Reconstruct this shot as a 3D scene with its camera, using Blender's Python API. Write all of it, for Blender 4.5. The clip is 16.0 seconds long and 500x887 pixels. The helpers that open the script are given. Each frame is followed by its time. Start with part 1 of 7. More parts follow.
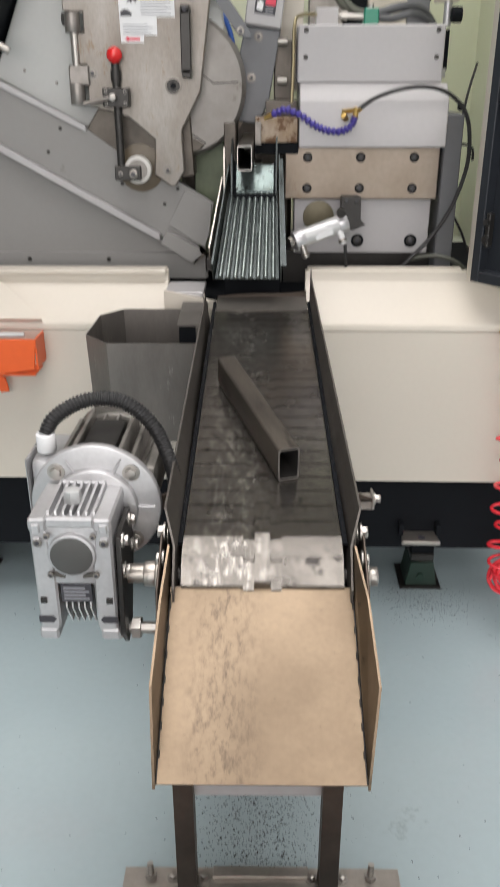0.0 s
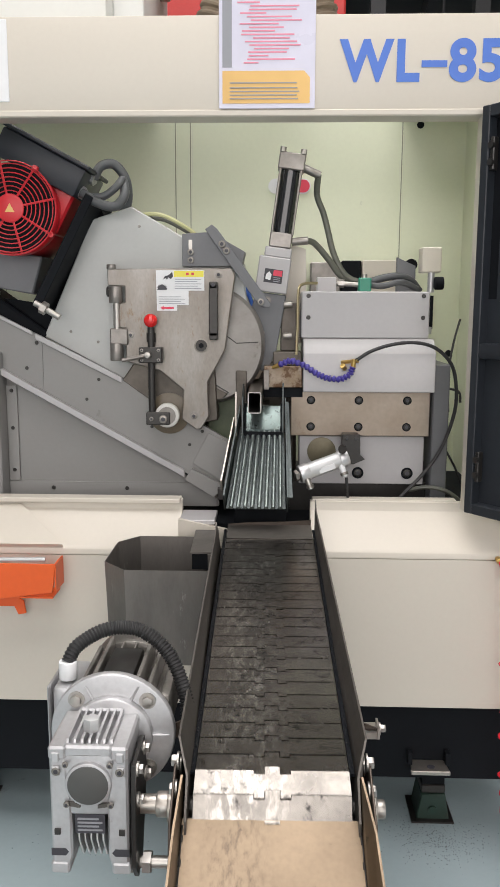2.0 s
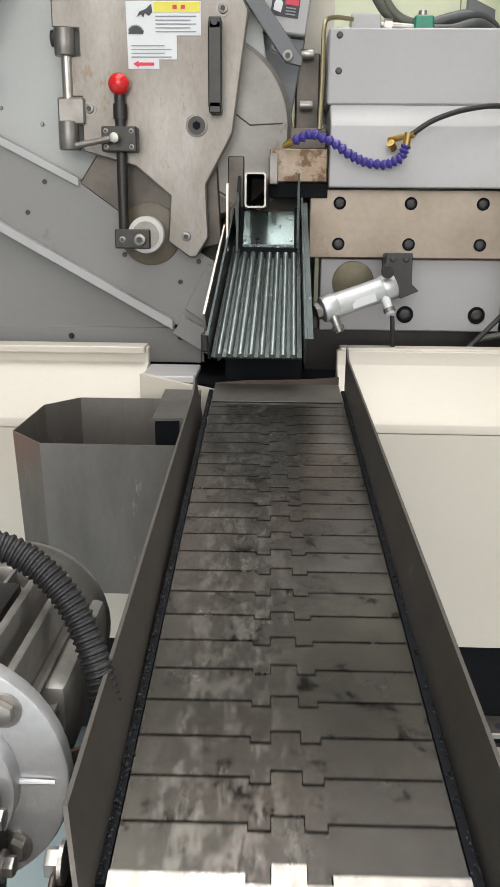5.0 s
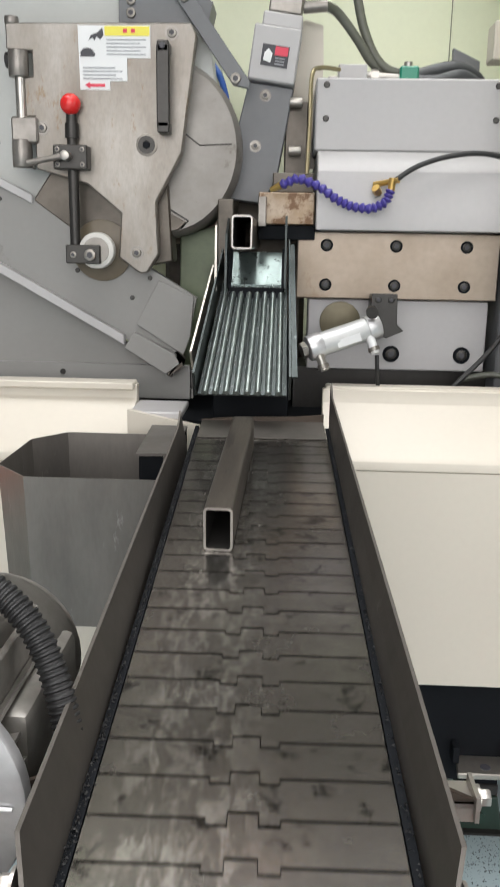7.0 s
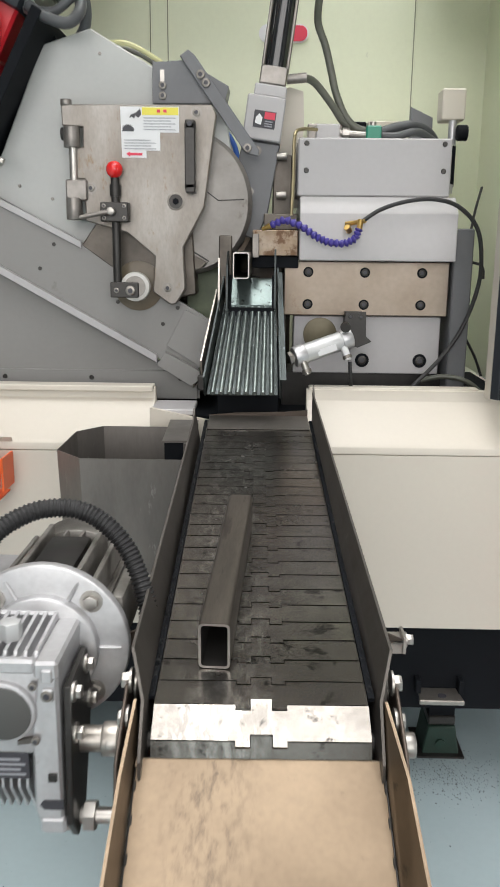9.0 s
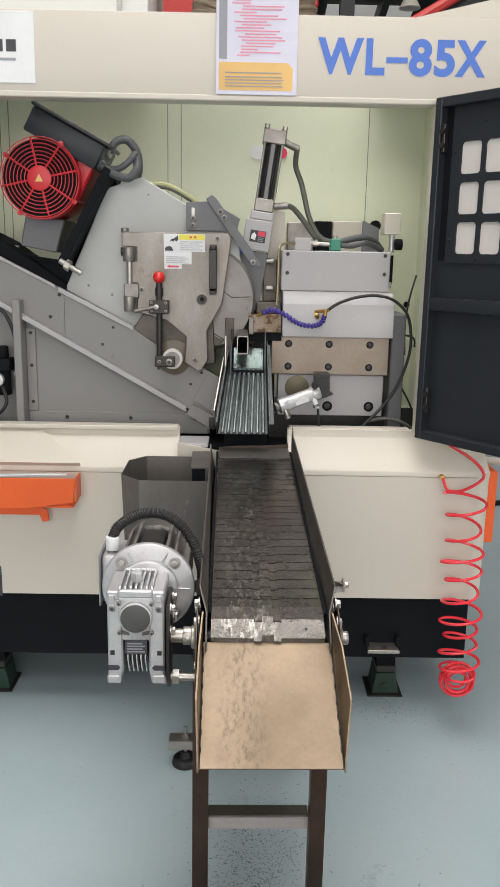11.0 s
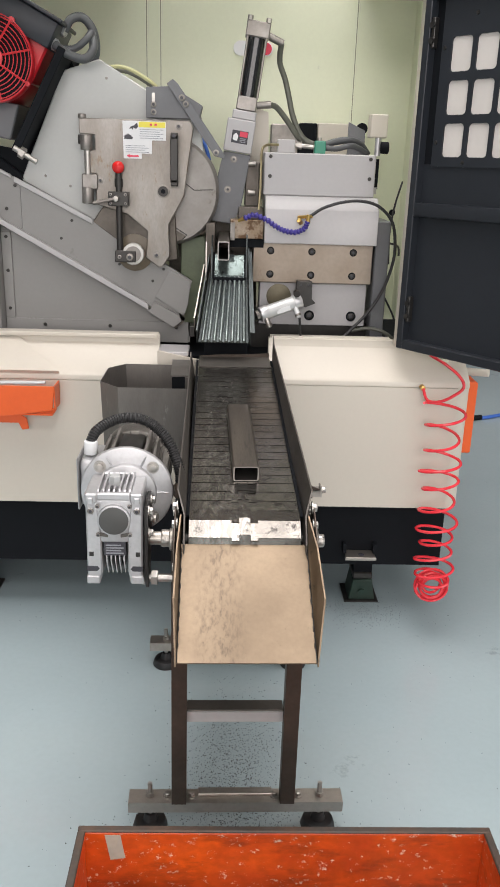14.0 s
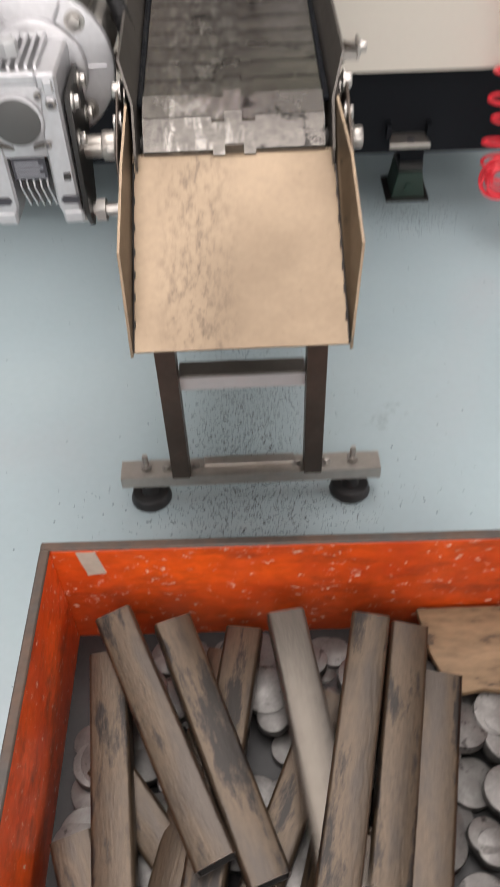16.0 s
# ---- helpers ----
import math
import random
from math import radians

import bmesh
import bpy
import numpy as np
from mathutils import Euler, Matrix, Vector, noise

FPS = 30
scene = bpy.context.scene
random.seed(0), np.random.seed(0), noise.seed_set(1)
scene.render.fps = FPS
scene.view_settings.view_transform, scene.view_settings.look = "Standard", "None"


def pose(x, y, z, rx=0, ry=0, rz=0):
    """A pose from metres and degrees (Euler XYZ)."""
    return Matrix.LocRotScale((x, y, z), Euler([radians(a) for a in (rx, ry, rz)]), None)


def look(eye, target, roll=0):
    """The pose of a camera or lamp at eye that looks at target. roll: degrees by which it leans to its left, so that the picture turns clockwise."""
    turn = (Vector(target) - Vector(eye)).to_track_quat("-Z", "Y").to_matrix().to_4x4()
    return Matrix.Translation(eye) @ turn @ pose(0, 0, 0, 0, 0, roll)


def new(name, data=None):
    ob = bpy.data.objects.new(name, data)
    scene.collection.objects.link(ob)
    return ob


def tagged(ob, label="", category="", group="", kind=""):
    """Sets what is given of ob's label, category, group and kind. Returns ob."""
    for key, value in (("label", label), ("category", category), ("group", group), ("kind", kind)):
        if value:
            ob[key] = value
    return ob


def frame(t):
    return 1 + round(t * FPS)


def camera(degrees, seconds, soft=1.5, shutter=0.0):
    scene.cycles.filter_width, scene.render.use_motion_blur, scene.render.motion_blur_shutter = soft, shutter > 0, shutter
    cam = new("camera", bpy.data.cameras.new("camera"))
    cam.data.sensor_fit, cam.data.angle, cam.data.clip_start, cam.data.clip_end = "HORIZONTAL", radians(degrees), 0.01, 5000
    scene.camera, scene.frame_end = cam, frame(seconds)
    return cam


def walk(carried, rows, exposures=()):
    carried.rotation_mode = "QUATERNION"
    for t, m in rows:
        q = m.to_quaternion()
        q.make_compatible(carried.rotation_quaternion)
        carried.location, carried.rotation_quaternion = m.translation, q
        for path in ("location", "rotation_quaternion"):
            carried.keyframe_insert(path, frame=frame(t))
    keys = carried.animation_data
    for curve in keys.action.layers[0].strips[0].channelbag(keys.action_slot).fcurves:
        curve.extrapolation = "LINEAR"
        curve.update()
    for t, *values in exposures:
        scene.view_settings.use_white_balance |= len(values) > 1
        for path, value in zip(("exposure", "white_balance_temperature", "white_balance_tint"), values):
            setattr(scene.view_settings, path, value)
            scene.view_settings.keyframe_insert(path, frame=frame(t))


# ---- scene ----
cam = camera(34.0, 16.0, shutter=0.4)
PATH = [
    (0, (0.001, -1.904, 1.391), (-0.05, -0.081, 0.57), -0.1),
    (0.5, (0.005, -1.963, 1.426), (-0.054, -0.055, 0.829), -0.2),
    (1, (0.001, -1.991, 1.449), (-0.057, -0.036, 1.032), 0.1),
    (1.5, (-0.004, -2.005, 1.457), (-0.062, -0.035, 1.119), 0.1),
    (2, (-0.006, -2.003, 1.456), (-0.073, -0.031, 1.128), 0.2),
    (2.5, (0.01, -1.968, 1.449), (-0.098, -0.003, 1.094), 0.4),
    (3, (0.036, -1.855, 1.43), (-0.123, 0.097, 1.026), 0.6),
    (3.5, (-0.007, -1.568, 1.342), (-0.101, 0.367, 0.847), 0.3),
    (4, (-0.025, -1.383, 1.245), (-0.08, 0.539, 0.694), 0.3),
    (6.5, (0.002, -1.327, 1.186), (-0.093, 0.59, 0.624), 0.8),
    (7, (0.009, -1.355, 1.202), (-0.067, 0.587, 0.73), 1.0),
    (7.5, (0.006, -1.391, 1.206), (-0.049, 0.57, 0.819), 1.3),
    (8, (-0.005, -1.445, 1.204), (-0.046, 0.523, 0.851), 1.5),
    (8.5, (0.002, -1.517, 1.219), (-0.047, 0.447, 0.845), 1.2),
    (9, (-0.009, -1.699, 1.259), (-0.046, 0.246, 0.792), 0.6),
    (11.5, (-0.073, -2.474, 1.518), (-0.045, -0.523, 1.078), 1.2),
    (11.6, (-0.074, -2.478, 1.521), (-0.052, -0.521, 1.146), 1.15),
    (12, (-0.079, -2.493, 1.528), (-0.078, -0.513, 1.243), 1.0),
    (12.5, (-0.077, -2.478, 1.514), (-0.058, -0.508, 1.174), 1.1),
    (13, (-0.062, -2.445, 1.491), (-0.014, -0.501, 1.026), 1.4),
    (13.5, (-0.058, -2.411, 1.468), (0.006, -0.501, 0.878), 1.7),
    (14, (-0.054, -2.414, 1.464), (0.012, -0.522, 0.817), 1.8),
    (14.5, (-0.051, -2.4, 1.453), (0.004, -0.537, 0.728), 1.3),
    (15, (-0.022, -2.29, 1.388), (-0.017, -0.511, 0.474), 0.4),
    (15.5, (0.058, -2.111, 1.325), (0.009, -0.477, 0.173), -1.0),
    (16, (0.011, -1.91, 1.259), (-0.013, -0.562, -0.218), -2.5),
]
walk(cam, [(t, look(eye, target, roll)) for t, eye, target, roll in PATH],
     [(0, -0.08, 6500, 11), (1.0, -0.13, 6500, 11), (2.0, -0.12, 6500, 11), (3.0, -0.2, 6480, 9), (3.5, -0.25, 6450, 8), (4.0, -0.12, 6400, 7), (6.5, 0.09, 6400, 8), (7.5, 0.13, 6350, 8), (8.5, 0.08, 6350, 8),
      (9.2, -0.06, 6400, 8), (11.5, -0.18, 6500, 10), (12.5, -0.18, 6500, 10), (13.5, -0.08, 6520, 11), (14.5, 0.0, 6560, 13), (16.0, 0.03, 6600, 14)])

# ---------------------------------------------------------------- light
world = bpy.data.worlds.new("hall_air")
scene.world = world
world.use_nodes = True
_bg = world.node_tree.nodes["Background"]
_sky = world.node_tree.nodes.new("ShaderNodeTexSky")
_sky.sky_type, _sky.sun_disc = "NISHITA", False
_sky.sun_elevation, _sky.sun_rotation = radians(50), radians(200)
world.node_tree.links.new(_sky.outputs[0], _bg.inputs[0])
_bg.inputs[1].default_value = 0.1


def area_lamp(name, m, sx, sy, watts, color):
    d = bpy.data.lights.new(name, "AREA")
    d.shape, d.size, d.size_y, d.energy, d.color = "RECTANGLE", sx, sy, watts, color
    ob = new(name, d)
    ob.matrix_basis = m
    return ob


# skylights in the roof; added fill lamps where unseen windows are assumed
area_lamp("skylight", pose(-0.3, -0.7, 6.3), 4.0, 5.0, 390, (1.0, 0.965, 0.94))
area_lamp("skylight", pose(-0.3, -6.5, 6.3), 6.0, 2.6, 200, (1.0, 0.96, 0.935))
area_lamp("window_daylight", pose(0, -8.6, 3.0, 90, 0, 0), 9.0, 3.6, 370, (1.0, 0.945, 0.915))
area_lamp("window_daylight", pose(6.6, -3.0, 3.0, 90, 0, 90), 6.0, 3.0, 190, (1.0, 0.945, 0.915))


# unseen lamp strip, added up behind the canopy to brighten the open bay's top
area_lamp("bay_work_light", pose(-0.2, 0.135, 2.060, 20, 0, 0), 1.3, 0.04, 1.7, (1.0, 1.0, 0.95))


# ---------------------------------------------------------------- materials
def material(name, color, rough=0.5, metal=0.0, second=None, amount=0.5, scale=6.0, fine=90.0, fine_amount=0.12,
             bump=0.04, stain=None, stain_level=0.62, stain_scale=9.0, streak=None, rough_var=0.12, coat=0.0, spec=0.5, marks=None):
    """Principled surface with broad tone changes, fine grain, stains with soft edges and slight relief."""
    m = bpy.data.materials.new(name)
    m.use_nodes = True
    nt = m.node_tree
    b = nt.nodes["Principled BSDF"]
    L = nt.links.new

    def node(kind, **kw):
        n = nt.nodes.new(kind)
        for k, v in kw.items():
            n.inputs[k].default_value = v
        return n
    tc = nt.nodes.new("ShaderNodeTexCoord")
    info = nt.nodes.new("ShaderNodeObjectInfo")
    jump = nt.nodes.new("ShaderNodeVectorMath")
    jump.operation = "MULTIPLY_ADD"
    jump.inputs[1].default_value = (7.3, 5.1, 3.7)
    L(info.outputs["Random"], jump.inputs[0])
    L(tc.outputs["Object"], jump.inputs[2])
    vec = jump.outputs[0]
    if streak:
        mp = nt.nodes.new("ShaderNodeMapping")
        mp.inputs["Scale"].default_value = streak
        L(vec, mp.inputs["Vector"])
        vec = mp.outputs[0]
    broad = node("ShaderNodeTexNoise", Scale=scale, Detail=5.0, Roughness=0.6)
    grain = node("ShaderNodeTexNoise", Scale=fine, Detail=3.0)
    L(vec, broad.inputs["Vector"])
    L(vec, grain.inputs["Vector"])

    def ramp(src, lo, hi):
        r = nt.nodes.new("ShaderNodeMapRange")
        r.inputs["From Min"].default_value, r.inputs["From Max"].default_value = lo, hi
        L(src, r.inputs["Value"])
        return r.outputs[0]

    def mix(fac, a, c, mode="MIX"):
        x = nt.nodes.new("ShaderNodeMix")
        x.data_type, x.blend_type = "RGBA", mode
        if isinstance(fac, float):
            x.inputs[0].default_value = fac
        else:
            L(fac, x.inputs[0])
        for i, v in ((6, a), (7, c)):
            if isinstance(v, tuple):
                x.inputs[i].default_value = (*v, 1)
            else:
                L(v, x.inputs[i])
        return x.outputs[2]

    def times(src, k):
        x = nt.nodes.new("ShaderNodeMath")
        x.operation = "MULTIPLY"
        L(src, x.inputs[0])
        x.inputs[1].default_value = k
        return x.outputs[0]
    second = second or tuple(c * 0.8 for c in color)
    col = mix(times(ramp(broad.outputs[0], 0.35, 0.68), amount), color, second)
    col = mix(times(ramp(grain.outputs[0], 0.35, 0.7), fine_amount), col, tuple(c * 0.45 for c in color))
    col = mix(times(info.outputs["Random"], 0.1), col, tuple(c * 0.6 for c in color))
    if stain:
        st = node("ShaderNodeTexNoise", Scale=stain_scale, Detail=8.0, Roughness=0.7)
        L(vec, st.inputs["Vector"])
        col = mix(ramp(st.outputs[0], stain_level - 0.06, stain_level + 0.01), col, stain)
    if marks:
        # scattered patches within a stretch of the piece: colour, scale, stretch, level, from x, to x, softness
        mp2 = nt.nodes.new("ShaderNodeMapping")
        mp2.inputs["Scale"].default_value = marks[2]
        L(jump.outputs[0], mp2.inputs["Vector"])
        mk = node("ShaderNodeTexNoise", Scale=marks[1], Detail=6.0, Roughness=0.65)
        L(mp2.outputs[0], mk.inputs["Vector"])
        sep = nt.nodes.new("ShaderNodeSeparateXYZ")
        L(tc.outputs["Object"], sep.inputs[0])
        up, dn = ramp(sep.outputs[0], marks[4], marks[4] + 0.03), ramp(sep.outputs[0], marks[5], marks[5] - 0.05)
        both = nt.nodes.new("ShaderNodeMath")
        both.operation = "MULTIPLY"
        L(up, both.inputs[0])
        L(dn, both.inputs[1])
        amt = nt.nodes.new("ShaderNodeMath")
        amt.operation = "MULTIPLY"
        L(both.outputs[0], amt.inputs[0])
        L(ramp(mk.outputs[0], marks[3], marks[3] + (marks[6] if len(marks) > 6 else 0.26)), amt.inputs[1])
        col = mix(amt.outputs[0], col, marks[0])
    L(col, b.inputs["Base Color"])
    r = nt.nodes.new("ShaderNodeMapRange")
    r.inputs["To Min"].default_value, r.inputs["To Max"].default_value = max(0.05, rough - rough_var), min(1.0, rough + rough_var)
    L(broad.outputs[0], r.inputs["Value"])
    L(r.outputs[0], b.inputs["Roughness"])
    b.inputs["Metallic"].default_value = metal
    b.inputs["Coat Weight"].default_value = coat
    b.inputs["Specular IOR Level"].default_value = spec
    if bump:
        bp = node("ShaderNodeBump", Strength=bump, Distance=0.002)
        L(grain.outputs[0], bp.inputs["Height"])
        L(bp.outputs[0], b.inputs["Normal"])
    return m


CREAM = material("cream_paint", (0.635, 0.59, 0.512), 0.4, second=(0.605, 0.558, 0.48), amount=0.4, scale=1.6, fine_amount=0.03, bump=0.02)
GREENISH = material("pale_green_paint", (0.78, 0.82, 0.63), 0.45, second=(0.74, 0.775, 0.59), scale=2.0, fine_amount=0.04, bump=0.02, stain=(0.6, 0.63, 0.5), stain_level=0.74)
HEADGREY = material("grey_paint", (0.265, 0.26, 0.252), 0.42, second=(0.235, 0.23, 0.222), scale=3.0, fine_amount=0.05, bump=0.03, stain=(0.19, 0.183, 0.175), stain_level=0.735)
LIGHTGREY = material("light_grey_paint", (0.46, 0.45, 0.455), 0.36, second=(0.42, 0.41, 0.415), scale=3.0, fine_amount=0.05, bump=0.02)
DARKGREY = material("dark_grey_paint", (0.026, 0.030, 0.037), 0.4, second=(0.019, 0.023, 0.028), fine_amount=0.1, bump=0.03, spec=0.3)
BLACK = material("black_paint", (0.008, 0.0095, 0.012), 0.7, second=(0.011, 0.012, 0.015), fine_amount=0.1, spec=0.12)
OXIDE = material("black_oxide_steel", (0.05, 0.048, 0.046), 0.4, 0.7, second=(0.09, 0.085, 0.08), fine_amount=0.2)
COVER = material("oily_cast_plate", (0.325, 0.303, 0.278), 0.4, 0.55, second=(0.225, 0.195, 0.165), amount=1.0, scale=5.0, fine_amount=0.25, streak=(2.2, 1, 0.9), stain=(0.22, 0.165, 0.115), stain_level=0.645, stain_scale=13.0)
SEAM = material("green_grey_sealant", (0.25, 0.27, 0.19), 0.6)
GROUND_STEEL = material("ground_steel", (0.37, 0.31, 0.255), 0.4, 0.7, second=(0.27, 0.215, 0.165), amount=0.9, scale=5.0, fine_amount=0.15, stain=(0.22, 0.16, 0.105), stain_level=0.66, stain_scale=6.0)
GUARD = material("dusty_cast_guard", (0.34, 0.32, 0.30), 0.5, 0.35, second=(0.24, 0.222, 0.205), amount=0.9, scale=8.0, fine_amount=0.12, stain=(0.17, 0.15, 0.13), stain_level=0.66)
BELT = material("worn_belt_steel", (0.255, 0.238, 0.216), 0.24, 0.9, second=(0.155, 0.144, 0.132), amount=0.9, scale=14.0, fine=170.0, fine_amount=0.25, stain=(0.05, 0.046, 0.043), stain_level=0.63, stain_scale=30.0, bump=0.05, rough_var=0.13, marks=((0.42, 0.40, 0.37), 38.0, (2.4, 0.9, 1), 0.47, -0.102, 0.03, 0.15))
SHEET = material("dull_mill_steel", (0.145, 0.132, 0.118), 0.42, 0.6, second=(0.115, 0.106, 0.097), amount=0.8, scale=7.0, fine_amount=0.2, stain=(0.22, 0.208, 0.192), stain_level=0.69, stain_scale=9.0)
TRAY = material("scuffed_tray_steel", (0.235, 0.172, 0.11), 0.38, 0.45, second=(0.15, 0.106, 0.066), amount=0.9, scale=4.5, fine=140.0, fine_amount=0.2, stain=(0.10, 0.075, 0.05), stain_level=0.70, stain_scale=70.0, bump=0.1, rough_var=0.18, marks=((0.06, 0.042, 0.027), 80.0, (1.6, 0.6, 1), 0.46, -0.10, 0.01, 0.30))
TUBE = material("mill_scale_tube", (0.10, 0.088, 0.075), 0.4, 0.65, second=(0.165, 0.145, 0.12), amount=0.9, scale=10.0, fine=150.0, fine_amount=0.25, streak=(3.0, 0.4, 3.0), stain=(0.06, 0.052, 0.045), stain_level=0.63)
TUBE_OLD = material("rusty_scrap_tube", (0.05, 0.038, 0.028), 0.38, 0.45, second=(0.14, 0.096, 0.057), amount=1.0, scale=6.0, fine=90.0, fine_amount=0.3, streak=(3.4, 0.7, 3.4), stain=(0.02, 0.016, 0.013), stain_level=0.58, stain_scale=6.0, bump=0.2, rough_var=0.18)
CUTEDGE = material("fresh_cut_edge", (0.42, 0.40, 0.38), 0.35, 0.85, fine_amount=0.1)
TUBE_IN = material("tube_inside", (0.03, 0.028, 0.026), 0.7, 0.2)
ALU = material("cast_aluminium", (0.60, 0.60, 0.61), 0.4, 0.65, second=(0.48, 0.48, 0.49), amount=0.5, scale=14.0, fine=140.0, fine_amount=0.15, bump=0.15, stain=(0.35, 0.33, 0.31), stain_level=0.7)
ALU_BRIGHT = material("bright_aluminium", (0.60, 0.61, 0.61), 0.45, 0.5, second=(0.5, 0.51, 0.51), fine_amount=0.08)
ZINC = material("zinc_plated_steel", (0.48, 0.46, 0.43), 0.34, 0.85, second=(0.32, 0.30, 0.27), fine_amount=0.15)
BARE = material("brushed_steel", (0.50, 0.47, 0.43), 0.34, 0.85, second=(0.34, 0.31, 0.27), amount=0.7, scale=12.0, fine_amount=0.15)
CHUTE = material("wet_oily_steel", (0.06, 0.07, 0.07), 0.34, 0.8, second=(0.035, 0.042, 0.042), amount=0.7, scale=20.0, fine_amount=0.25, stain=(0.18, 0.21, 0.21), stain_level=0.68, stain_scale=45.0)
DROPPLATE = material("wet_drop_plate", (0.19, 0.235, 0.23), 0.2, 0.7, second=(0.13, 0.165, 0.16), scale=16.0, fine_amount=0.2, stain=(0.05, 0.06, 0.06), stain_level=0.62, stain_scale=60.0)
RIB = material("polished_rib_steel", (0.26, 0.30, 0.29), 0.32, 0.7, second=(0.14, 0.165, 0.16), amount=0.8, scale=26.0, fine_amount=0.3)
RED = material("red_paint", (0.62, 0.02, 0.03), 0.35, second=(0.50, 0.015, 0.025), fine_amount=0.06)
REDBALL = material("red_knob_plastic", (0.75, 0.02, 0.02), 0.15, fine_amount=0.0, bump=0.0, coat=0.4)
ORANGE = material("orange_paint", (0.85, 0.13, 0.02), 0.4, second=(0.78, 0.11, 0.02), fine_amount=0.05)
BLUE = material("blue_letter_vinyl", (0.06, 0.16, 0.58), 0.4, second=(0.07, 0.2, 0.62), fine_amount=0.04)
RUBBER = material("black_rubber", (0.018, 0.018, 0.019), 0.5, second=(0.03, 0.03, 0.03), fine_amount=0.1)
HOSE = material("hydraulic_hose", (0.10, 0.105, 0.085), 0.4, second=(0.16, 0.16, 0.13), fine_amount=0.2, scale=30.0)
COIL = material("red_air_line", (0.90, 0.04, 0.06), 0.25, fine_amount=0.02, bump=0.0, coat=0.3)
PURPLE = material("violet_coolant_links", (0.07, 0.055, 0.30), 0.3, fine_amount=0.05, bump=0.0)
BRASS = material("brass_fitting", (0.72, 0.48, 0.16), 0.3, 0.9, fine_amount=0.1)
WHITE = material("white_sticker", (0.82, 0.83, 0.84), 0.4, fine_amount=0.02, bump=0.0)
PAPER = material("printed_sheet", (0.66, 0.65, 0.77), 0.3, fine_amount=0.02, bump=0.0)
YELLOW = material("yellow_print", (0.88, 0.78, 0.08), 0.4, fine_amount=0.02, bump=0.0)
OCHRE = material("ochre_print", (0.80, 0.50, 0.16), 0.4, fine_amount=0.02, bump=0.0)
PINKTXT = material("pink_print", (0.80, 0.28, 0.38), 0.5, fine_amount=0.02, bump=0.0)
GREYTXT = material("grey_print", (0.32, 0.33, 0.36), 0.5, fine_amount=0.02, bump=0.0)
INK = material("dark_print", (0.05, 0.05, 0.06), 0.5, fine_amount=0.02, bump=0.0)
REDTXT = material("red_print", (0.75, 0.05, 0.10), 0.5, fine_amount=0.02, bump=0.0)
GREEN = material("green_paint", (0.03, 0.50, 0.12), 0.4, fine_amount=0.03)
TEAL = material("teal_print", (0.03, 0.36, 0.30), 0.4, fine_amount=0.03)
FITTING_GREEN = material("green_fitting", (0.02, 0.25, 0.16), 0.35, fine_amount=0.05)
FOOTGREEN = material("green_levelling_block", (0.016, 0.045, 0.032), 0.5, second=(0.03, 0.036, 0.03), fine_amount=0.2)
FLOOR = material("blue_grey_epoxy", (0.43, 0.53, 0.556), 0.18, second=(0.37, 0.46, 0.485), amount=0.7, scale=0.9, fine=60.0, fine_amount=0.05, bump=0.015, stain=(0.24, 0.285, 0.295), stain_level=0.70, stain_scale=3.0, rough_var=0.07)
HALLWALL = material("hall_wall_sheet", (0.55, 0.57, 0.58), 0.6, scale=0.5, fine_amount=0.03)
ROOFDARK = material("dark_roof_sheet", (0.03, 0.031, 0.032), 0.6, scale=0.6)
BEAM = material("dark_steel_beam", (0.02, 0.02, 0.022), 0.5, scale=1.0)
RUSTRED = material("worn_orange_paint", (0.86, 0.115, 0.013), 0.34, second=(0.56, 0.06, 0.012), amount=1.0, scale=9.0, fine=60.0, fine_amount=0.45, streak=(0.8, 1, 1.1), stain=(0.80, 0.60, 0.47), stain_level=0.655, stain_scale=70.0, bump=0.25, marks=((0.15, 0.03, 0.012), 16.0, (0.5, 1, 1.6), 0.53, -2, 2))
RUSTEDGE = material("rubbed_rim_steel", (0.085, 0.076, 0.068), 0.5, 0.4, second=(0.15, 0.085, 0.055), amount=0.9, scale=16.0, fine_amount=0.3)
CUTFACE = material("sawn_dull_steel", (0.20, 0.193, 0.183), 0.45, 0.55, second=(0.11, 0.105, 0.098), amount=1.0, scale=26.0, fine=220.0, fine_amount=0.4, stain=(0.035, 0.032, 0.03), stain_level=0.64, stain_scale=40.0, bump=0.2)
DUCT = material("tan_duct_hose", (0.27, 0.215, 0.155), 0.32, 0.2, second=(0.17, 0.13, 0.09), amount=0.8, scale=5.0, fine_amount=0.15)
RAISEDRED = material("red_machine_paint", (0.50, 0.03, 0.025), 0.5, scale=2.0)
CHIPS = material("steel_swarf", (0.04, 0.04, 0.04), 0.45, 0.5, fine_amount=0.3)
PALEWHITE = material("pale_white_paint", (0.74, 0.75, 0.72), 0.4, second=(0.70, 0.71, 0.68), amount=0.4, scale=1.6, fine_amount=0.03, bump=0.02)
BOLTSTEEL = material("dull_bolt_steel", (0.30, 0.28, 0.255), 0.36, 0.75, second=(0.2, 0.185, 0.165), fine_amount=0.15)
BIN = material("smeared_bin_steel", (0.20, 0.185, 0.168), 0.4, 0.55, second=(0.145, 0.135, 0.124), amount=0.9, scale=5.0, fine_amount=0.15, streak=(2.4, 2.4, 0.7), stain=(0.36, 0.345, 0.325), stain_level=0.70, stain_scale=9.0)
